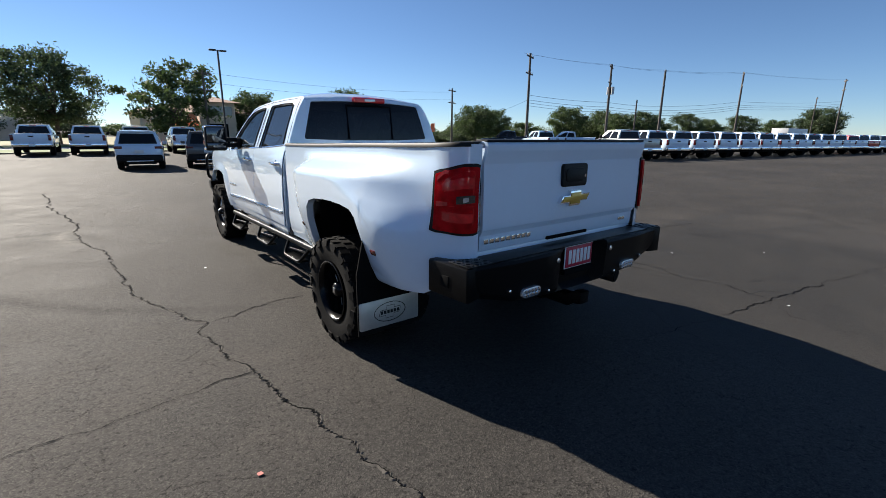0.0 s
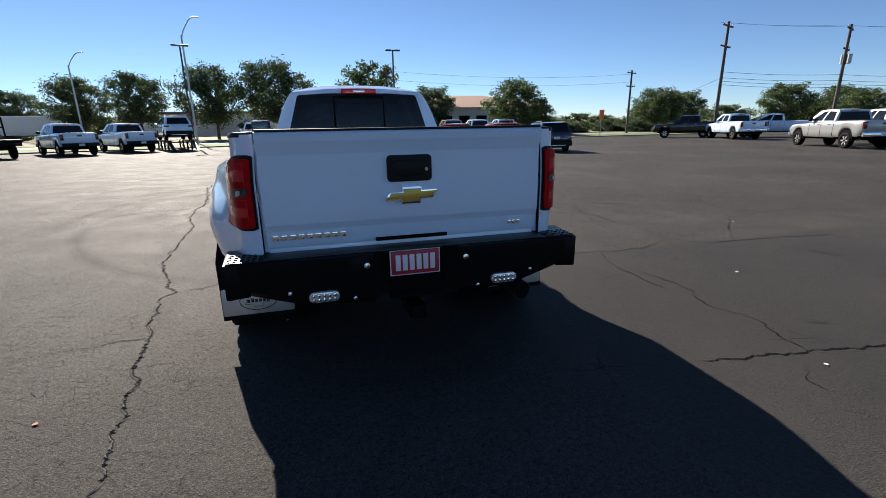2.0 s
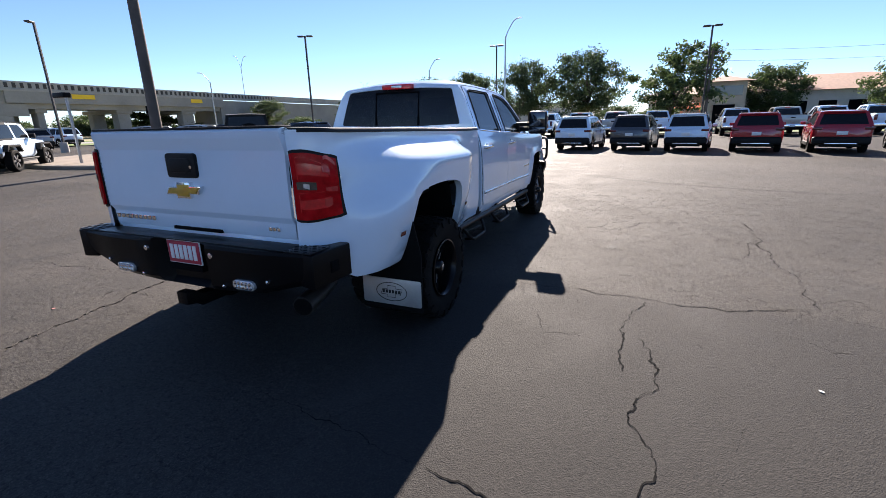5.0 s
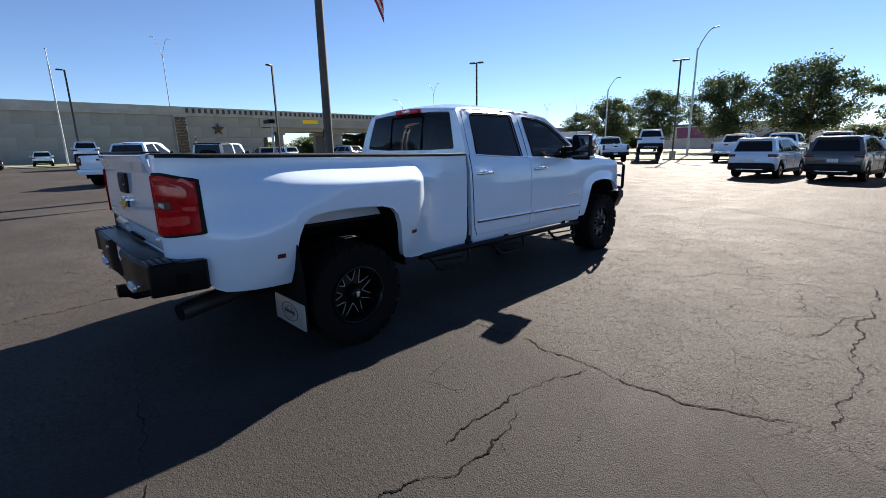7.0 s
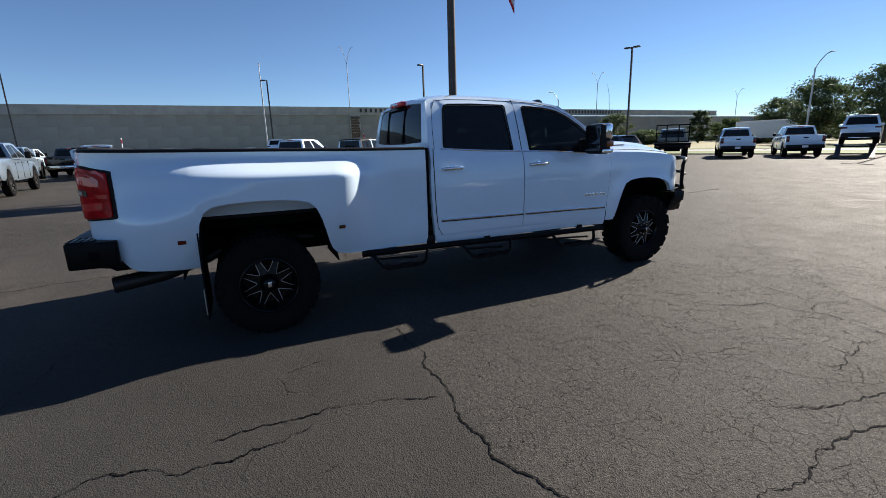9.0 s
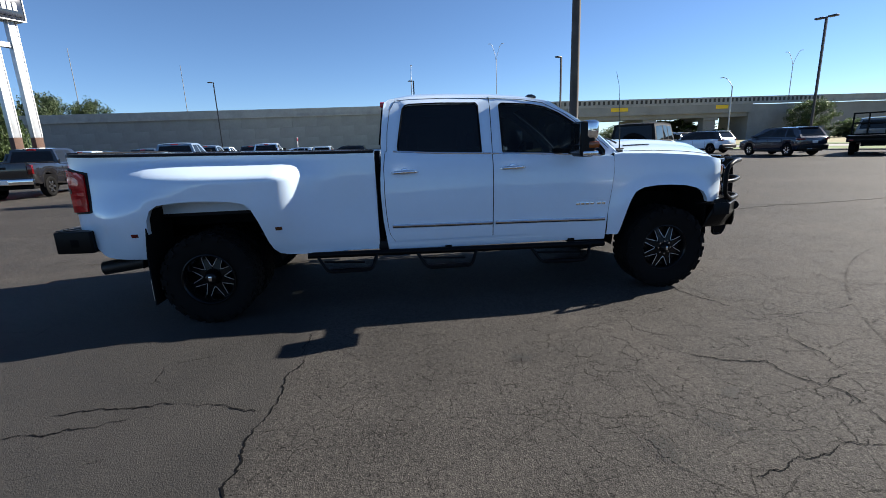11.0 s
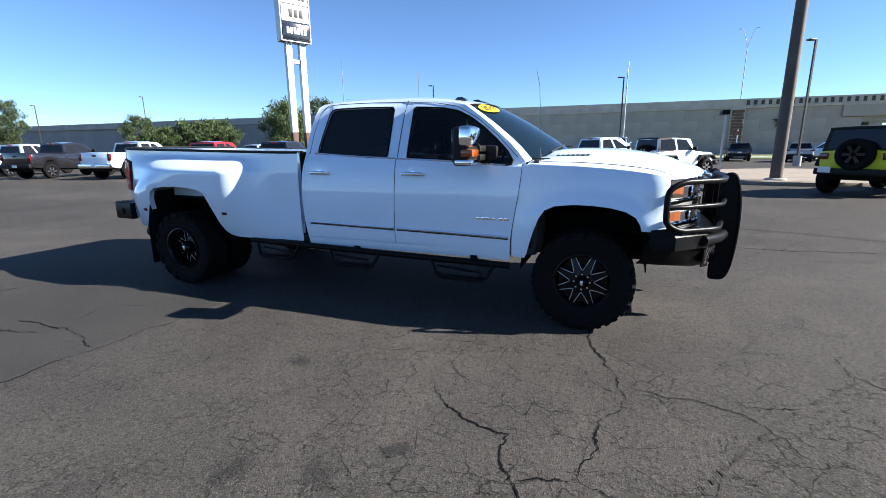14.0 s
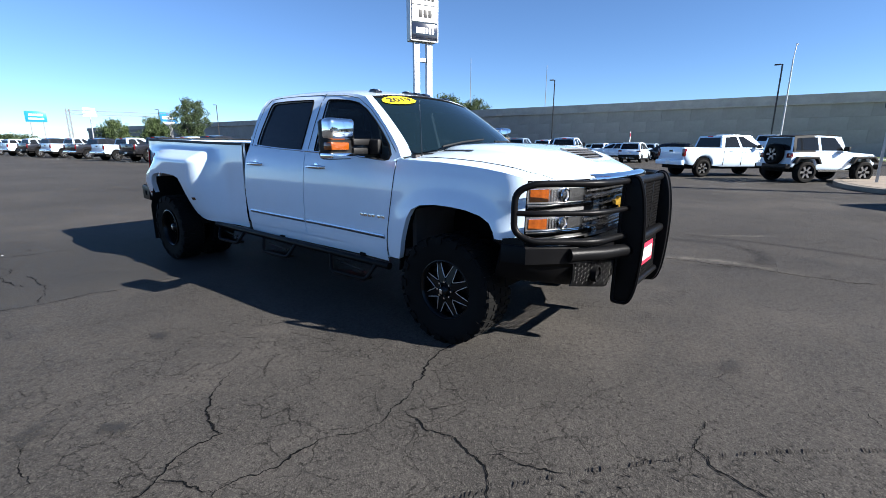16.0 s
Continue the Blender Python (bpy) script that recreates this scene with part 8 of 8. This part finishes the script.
board(-90.0, -227.0, 8.9, 6.8, 6.8, -22, "blue dealer sign on two grey posts")
board(-43.0, -228.0, 9.6, 6.4, 4.0, -12, "wide blue dealer sign on two grey posts")

# pennant gantry
gan = thing("pennant_gantry", "galvanised lattice gantry with a truss over the lot entrance", "gantry")
A_, B_ = Vector((-26.9, -119.0, 0)), Vector((-45.0, -113.6, 0))
for base in (A_, B_):
    for dx in (-0.3, 0.3):
        for dy in (-0.3, 0.3):
            part("post", rod(BM(), base + Vector((dx, dy, 0)), base + Vector((dx, dy, 8.8)), 0.06, seg=6), "galv_dull", gan)
    bm = BM()
    for k in range(11):
        rod(bm, base + Vector((-0.3, -0.3, 0.8 * k)), base + Vector((0.3, -0.3, 0.8 * k + 0.8)), 0.035, seg=5)
        rod(bm, base + Vector((0.3, 0.3, 0.8 * k)), base + Vector((-0.3, 0.3, 0.8 * k + 0.8)), 0.035, seg=5)
    part("post_lattice", bm, "galv_dull", gan)
for dz in (7.7, 8.5):
    part("chord", rod(BM(), A_ + Vector((0, 0, dz)), B_ + Vector((0, 0, dz)), 0.05, seg=6), "galv_dull", gan)
bm = BM()
for k in range(22):
    p, q = A_.lerp(B_, k / 22), A_.lerp(B_, (k + 1) / 22)
    z0, z1 = (7.7, 8.5) if k % 2 else (8.5, 7.7)
    rod(bm, p + Vector((0, 0, z0)), q + Vector((0, 0, z1)), 0.035, seg=5)
part("truss_web", bm, "galv_dull", gan)
bill = thing("billboard", "pale billboard with unreadable lettering on a post", "sign", pose(-31.2, -120.5, 0, 0, 0, -15))
part("post", rod(BM(), (0, 0, 0), (0, 0, 7.4), 0.12, seg=8), "galv", bill)
for k in range(3):
    part("board_row", box(BM(), (-1.25 + 0.1 * k, -0.08, 7.4 + 0.7 * k), (1.25 - 0.05 * k, 0.08, 7.9 + 0.7 * k), 0.02), "plate_white", bill)

# ---- retaining wall and overpass ----
WALL_X = lambda y: -80.0 - 0.05 * y


def wall_run(name, y0, y1, z0, z1, d0, d1, material, label, step=12.0, parent=None):
    bm = BM()
    n = max(1, int((y1 - y0) / step))
    rows = []
    for k in range(n + 1):
        y = y0 + (y1 - y0) * k / n
        x = WALL_X(y)
        rows.append([(x - d1, y, z0), (x - d0, y, z0), (x - d0, y, z1), (x - d1, y, z1)])
    vs = sheet(bm, rows, closed=True)
    bm.faces.new(vs[0][::-1])
    bm.faces.new(vs[-1])
    bmesh.ops.recalc_face_normals(bm, faces=bm.faces[:])
    if parent is not None:
        return part(name, bm, material, parent, label, 20)
    return solid(name, bm, material, label, "wall", "structure", sharp=20)


wall = wall_run("retaining_wall", -260, 35.5, 0, 7.35, 0.35, 9.0, "wall_concrete", "long weathered concrete retaining wall under a highway")
wall_run("parapet", -260, 130, 7.35, 8.55, 0.0, 0.5, "concrete", "pale concrete parapet along the wall top")
wall_run("parapet_ledge", -260, 130, 7.15, 7.45, -0.15, 0.6, "concrete", "projecting concrete ledge below the parapet")
panel_mesh = None
rngw = random.Random(3)
for row in range(4):
    y = -78.0 + (row % 2) * 2.2
    while y < 34:
        wdt = 4.3
        if panel_mesh is None:
            panel_mesh = mesh_of("wall_panel", box(BM(), (-0.09, 0.006, 0.006), (0.0, wdt - 0.006, 1.772), 0.006, 1), "wall_concrete")
        p = part("wall_panel", panel_mesh, None, wall)
        p.location = (WALL_X(y) - 0.26 + rngw.uniform(-0.007, 0.007), y, 0.05 + row * 1.78)
        p.rotation_euler = (0, 0, radians(2.86))
        y += wdt
deck = wall_run("overpass_deck", 35.5, 75, 5.5, 7.4, -0.1, 14.0, "wall_concrete", "concrete highway overpass deck")
wall_run("girder", 35.5, 75, 4.7, 5.5, 0.6, 1.6, "wall_concrete", "", parent=deck)
wall_run("girder", 35.5, 75, 4.7, 5.5, 6.0, 7.0, "wall_concrete", "", parent=deck)
for k in range(70):
    y = 23.0 + k * 0.98
    part("parapet_post", box(BM(), (WALL_X(y) + 0.0, y, 7.62), (WALL_X(y) + 0.06, y + 0.42, 8.3)), "pole_dark", deck)
for y, w in ((40.0, 1.0), (53.0, 2.2), (66.5, 2.6)):
    part("pier", box(BM(), (WALL_X(y) - 3.0, y - w / 2, 0), (WALL_X(y) - 1.2, y + w / 2, 4.75), 0.1), "wall_concrete", deck)
    part("pier", box(BM(), (WALL_X(y) - 10.0, y - w / 2, 0), (WALL_X(y) - 8.5, y + w / 2, 4.75), 0.1), "wall_concrete", deck)
    part("pier_cap", box(BM(), (WALL_X(y) - 11.0, y - w / 2 - 0.3, 4.1), (WALL_X(y) - 0.8, y + w / 2 + 0.3, 4.75), 0.1), "wall_concrete", deck)
wall_run("retaining_wall", 74.5, 260, 0, 7.0, 0.35, 9.0, "wall_concrete", "concrete retaining wall beyond the overpass")
# stone pier and steel star on the wall
pil = thing("stone_pilaster", "brown rubble stone pier in a concrete frame on the wall", "pier", Matrix.Translation((WALL_X(22) + 0.0, 22.0, 0)))
part("frame", box(BM(), (-0.34, -1.0, 0), (0.10, 1.0, 7.2), 0.05), "concrete", pil)
rngs = random.Random(11)
stones = BM()
for z_ in range(14):
    y_ = -0.85
    while y_ < 0.65:
        wy = rngs.uniform(0.28, 0.55)
        box(stones, (0.08, y_ + 0.02, 0.2 + z_ * 0.48), (rngs.uniform(0.16, 0.26), min(0.85, y_ + wy) - 0.02, 0.2 + z_ * 0.48 + rngs.uniform(0.36, 0.46)))
        y_ += wy
part("rubble", stones, "stone", pil, "brown rubble stones")["kind"] = "stuff"
bm = BM()
c = Vector((WALL_X(27.8) + 0.10, 27.8, 5.0))
ctr = bm.verts.new(c + Vector((0.25, 0, 0)))
ring = []
for k in range(10):
    r = 1.15 if k % 2 == 0 else 0.46
    a = math.pi / 2 + k * math.pi / 5
    ring.append(bm.verts.new(c + Vector((0, r * math.cos(a), r * math.sin(a)))))
for k in range(10):
    bm.faces.new((ctr, ring[k], ring[(k + 1) % 10]))
bm.faces.new(ring)
bmesh.ops.recalc_face_normals(bm, faces=bm.faces[:])
solid("wall_star", bm, "rust", "rusted five-pointed steel star on the concrete wall", "star", sharp=10)
for y, w in ((46.0, 3.4), (68.0, 2.6)):
    solid("bridge_sign", box(BM(), (WALL_X(y) + 0.15, y - w / 2, 6.3), (WALL_X(y) + 0.25, y + w / 2, 7.0)), "sign_yellow", "yellow clearance sign on the overpass", "road sign")


# ---- buildings ----
def hip_roof(bm, x0, x1, y0, y1, z, h, over=0.5):
    x0, x1, y0, y1 = x0 - over, x1 + over, y0 - over, y1 + over
    d = min(x1 - x0, y1 - y0) / 2
    a = [bm.verts.new(p) for p in ((x0, y0, z), (x1, y0, z), (x1, y1, z), (x0, y1, z))]
    if x1 - x0 > y1 - y0:
        r = [bm.verts.new((x0 + d, (y0 + y1) / 2, z + h)), bm.verts.new((x1 - d, (y0 + y1) / 2, z + h))]
        bm.faces.new((a[0], a[1], r[1], r[0])), bm.faces.new((a[1], a[2], r[1])), bm.faces.new((a[2], a[3], r[0], r[1])), bm.faces.new((a[3], a[0], r[0]))
    else:
        r = [bm.verts.new(((x0 + x1) / 2, y0 + d, z + h)), bm.verts.new(((x0 + x1) / 2, y1 - d, z + h))]
        bm.faces.new((a[0], a[1], r[0])), bm.faces.new((a[1], a[2], r[1], r[0])), bm.faces.new((a[2], a[3], r[1])), bm.faces.new((a[3], a[0], r[0], r[1]))
    bm.faces.new(a[::-1])
    bmesh.ops.recalc_face_normals(bm, faces=bm.faces[:])
    return bm


shop = thing("roadside_building", "low pale stucco building with a corner tower and brown roof", "building")
part("wall", box(BM(), (3.0, 66, 0), (36.0, 82, 4.0)), "stucco_white", shop)
part("roof", hip_roof(BM(), 3.0, 36.0, 66, 82, 4.0, 2.2, 0.8), "roof_tile", shop)
tower = part("tower", box(BM(), (9.0, 62.5, 0), (13.2, 67, 5.2)), "stucco", shop)
part("tower_roof", hip_roof(BM(), 9.0, 13.2, 62.5, 67, 5.2, 0.8, 0.7), "roof_tile", tower)
part("tower_band", box(BM(), (9.4, 62.4, 3.6), (12.8, 62.5, 4.7)), "grey_paint", tower)
part("entry", box(BM(), (10.0, 62.40, 0), (12.2, 62.52, 2.6)), "gap", tower)
bm = BM()
prism(bm, [(62.5, 2.9), (61.3, 2.3), (61.3, 2.2), (62.5, 2.5)], "x", 5.8, 8.6)
part("awning", bm, "orange_sign", shop, "orange canvas awning")
for k in range(7):
    part("window", box(BM(), (15.5 + k * 2.8, 65.93, 1.0), (17.2 + k * 2.8, 66.0, 2.8)), "gap", shop)
store = thing("roadside_building", "low distant shop with a magenta front panel", "building")
part("wall", box(BM(), (-34, 96, 0), (-8, 110, 4.2)), "stucco_white", store)
part("panel", box(BM(), (-29, 95.8, 2.0), (-22, 96.0, 4.0)), "pink_wall", store)
part("roof", box(BM(), (-34.3, 95.7, 4.2), (-7.7, 110.3, 4.6)), "grey_paint", store)
trailer = thing("white_trailer", "plain white box trailer standing beyond the road", "trailer")
part("box_body", box(BM(), (-46, 78, 0.9), (-36, 80.5, 3.6), 0.05), "plate_white", trailer)
for x in (-44.5, -43.4, -37.2):
    part("wheel", rod(BM(), (x, 77.9, 0.45), (x, 80.6, 0.45), 0.45, seg=16), "rubber", trailer)
barn = thing("white_trailer", "long white box trailer behind the east rows", "trailer")
part("box_body", box(BM(), (97, 26, 0.9), (108, 28.6, 3.3), 0.05), "plate_white", barn)
for x in (98.5, 99.7, 106.5):
    part("wheel", rod(BM(), (x, 25.9, 0.5), (x, 28.7, 0.5), 0.5, seg=16), "rubber", barn)


# ---- trees ----
def tree_meshes(seed, h, w, trunk_h, lobes, leaves, size, leaf, lean=0.15, rough=0.26):
    """Trunk with limbs, and an uneven crown: many small sprays of leaves round the ends of the limbs."""
    r = random.Random(seed)
    bm = BM()
    k0 = h / 8
    tube(bm, [(0, 0, -0.1), (r.uniform(-0.1, 0.1), 0, trunk_h * 0.5), (r.uniform(-0.2, 0.2), r.uniform(-0.2, 0.2), trunk_h), (lean * w * 0.3, 0, trunk_h + (h - trunk_h) * 0.55)], [0.24 * k0, 0.18 * k0, 0.14 * k0, 0.05], 9)
    phase = [r.uniform(0, 6.28) for _ in range(6)]

    def reach(a, t):
        """How far the crown goes out, by heading and height share."""
        prof = max(0.05, math.sin(math.pi * (0.06 + 0.87 * t))) ** 0.7
        lump = 1 + rough * (0.5 * math.sin(2 * a + phase[0]) + 0.35 * math.sin(3 * a + phase[1] + 5 * t) + 0.35 * math.sin(5 * a + phase[2] - 7 * t) + 0.3 * math.sin(9 * t + phase[3] + a))
        return w * 0.5 * prof * lump
    sprays = []
    z0 = trunk_h * 0.85
    for k in range(lobes):
        a = 2.39996 * k + r.uniform(-0.5, 0.5)
        t = ((k + 0.5) / lobes + r.uniform(-0.08, 0.08)) % 1.0
        d = reach(a, t)
        z = z0 + (h - z0) * t + r.uniform(-0.25, 0.25) * k0
        u = r.random() ** 0.45
        c = Vector((d * u * math.cos(a) + lean * w * 0.5 * t, d * u * math.sin(a), z))
        out = Vector((math.cos(a), math.sin(a), 0.9 * (t - 0.35))).normalized()
        sprays.append((c, out, w * r.uniform(0.065, 0.125)))
        if k % 5 == 0:
            b = Vector((0, 0, trunk_h * r.uniform(0.75, 1.15)))
            tube(bm, [b, b.lerp(c, 0.5) + Vector((0, 0, 0.18 * k0)), c], [0.085 * k0, 0.05 * k0, 0.015], 6)
    wood = mesh_of("trunk", bm, "bark")
    verts, faces = [], []
    per = max(1, leaves // lobes)
    for c, out, rad in sprays:
        for _ in range(int(per * r.uniform(0.45, 1.5))):
            n = Vector((r.gauss(0, 1), r.gauss(0, 1), r.gauss(0, 0.75)))
            n *= min(1.0, 1.75 / max(n.length, 0.01))
            p = c + n * rad * 0.55 + out * rad * r.uniform(-0.4, 1.3)
            q = Vector((r.gauss(0, 1), r.gauss(0, 1), r.gauss(0.5, 1))).normalized()
            u = q.orthogonal().normalized()
            u = Matrix.Rotation(r.uniform(0, 6.28), 3, q) @ u
            v = q.cross(u)
            s = size * r.uniform(0.45, 1.25)
            i = len(verts)
            verts += [p - u * s, p - v * s * 0.40 + q * s * 0.15, p + u * s, p + v * s * 0.40 - q * s * 0.12]
            faces.append((i, i + 1, i + 2, i + 3))
    me = bpy.data.meshes.new("crown")
    me.from_pydata([tuple(v) for v in verts], [], faces)
    me.materials.append(M[leaf])
    return wood, me


KINDS = [tree_meshes(1, 9.0, 8.3, 3.0, 130, 17000, 0.20, "leaf", 0.18), tree_meshes(2, 8.0, 7.8, 2.5, 115, 16000, 0.20, "leaf_light", 0.1), tree_meshes(3, 7.0, 6.0, 2.0, 80, 9500, 0.19, "leaf_light", 0.25, 0.5), tree_meshes(4, 3.9, 6.4, 0.3, 90, 13000, 0.19, "leaf_light", 0.1, 0.6), tree_meshes(5, 6.5, 3.4, 0.6, 80, 11000, 0.18, "leaf", 0.05), tree_meshes(6, 9.2, 8.8, 3.1, 130, 18000, 0.20, "leaf", -0.2, 0.32), tree_meshes(7, 3.2, 7.0, 0.3, 90, 12000, 0.19, "leaf", -0.1, 0.7)]


def tree(kind, x, y, scale=1.0, turn=0.0, wide=1.0, label="", z0=None, name="tree"):
    t = thing(name, label or ("broad dark green shade tree beyond the road", "broad light green tree beyond the road", "open light green young tree", "low bushy green tree", "narrow dense green tree", "wide dark green oak tree beyond the road", "low dark green shrubby tree")[kind], "tree" if name == "tree" else "bush", Matrix.Translation((x, y, ground_z(x, y) if z0 is None else z0)) @ Matrix.Rotation(radians(turn), 4, "Z") @ Matrix.Diagonal((scale * wide, scale * wide, scale, 1)))
    part("trunk", KINDS[kind][0], None, t)
    part("crown", KINDS[kind][1], None, t)
    return t


TREES = [(0, -13.0, 66.0, 0.95, 0, 0.90), (0, -5.0, 68.0, 1.04, 40, 1.02), (2, 5.2, 58.0, 1.20, 10, 1.1), (0, -23.8, 72.0, 0.93, 100, 0.95), (0, -31.5, 74.0, 0.88, 160, 1.0), (1, 16.5, 66.0, 0.80, 30, 1.1), (1, 26.0, 56.0, 0.82, 80, 1.12), (0, 31.0, 58.5, 0.47, 20, 0.85), (1, 46.0, 52.5, 0.68, 130, 1.10),
         (0, -44.0, 100.0, 0.62, 20, 1.0), (0, -56.0, 104.0, 0.62, 70, 0.9), (4, -64.6, 94.0, 1.0, 0, 1.2), (0, -80.0, 84.0, 0.75, 10, 1.1), (3, -70.0, 112.0, 1.2, 30, 0.8), (0, -58.0, 110.0, 0.95, 30, 1.0),
         (0, -86.4, -60.7, 1.32, 50, 0.8), (0, -89.9, -55.5, 1.24, 10, 0.7), (3, -61.0, -49.6, 2.15, 0, 0.48), (3, -60.5, -65.3, 1.55, 50, 0.70), (3, -57.5, -68.5, 1.50, 90, 0.75), (3, -54.2, -71.0, 1.25, 20, 0.8), (3, -25.8, -88.5, 1.22, 10, 0.50), (3, -31.8, -87.0, 1.35, 60, 0.50), (0, -37.0, -84.8, 0.98, 10, 0.62), (0, -52.6, -75.6, 0.78, 40, 0.8), (6, -20.0, -150.0, 1.0, 0, 2.0), (3, 0.0, -160.0, 1.0, 0, 2.4), (6, -75.0, -190.0, 1.6, 0, 2.4),
         (1, 78.0, 60.0, 0.85, 0, 1.2), (1, 88.0, 58.0, 0.8, 60, 1.2), (1, 72.0, 44.0, 0.62, 30, 1.2), (0, 102.0, 56.0, 0.75, 30, 1.2), (1, 114.0, 60.0, 0.7, 0, 1.3), (0, 128.0, 58.0, 0.8, 80, 1.2), (1, 150.0, 62.0, 0.8, 20, 1.3), (0, 172.0, 60.0, 0.9, 40, 1.4), (1, 196.0, 58.0, 0.9, 0, 1.5), (0, 225.0, 52.0, 1.3, 20, 1.4), (0, 260.0, 60.0, 1.2, 0, 1.6), (1, 62.0, 66.0, 0.75, 0, 1.2), (1, 54.0, 62.0, 0.6, 0, 1.3)]
for k, x, y, s_, t_, w_ in TREES:
    if k == 0 and int(x * 7 + y) % 2:
        k = 5
    tree(k, x, y, s_, t_, w_)
# far woods and scrub
rngf = random.Random(21)
scrub = KINDS[3]
for k in range(46):
    a = radians(-85 + 170 * k / 45)
    d = rngf.uniform(95, 190)
    x, y = d * math.sin(a), max(64.0, d * math.cos(a))
    tree(3 if k % 2 else 6, x, y, rngf.uniform(0.5, 1.15), rngf.uniform(0, 360), rngf.uniform(1.2, 2.0), "low scrub beyond the field", name="bush")
for k in range(14):
    tree(3 if k % 2 else 6, rngf.uniform(28, 60), rngf.uniform(58, 70), rngf.uniform(0.3, 0.6), rngf.uniform(0, 360), rngf.uniform(1.2, 2.0), "low scrub beyond the field", name="bush")
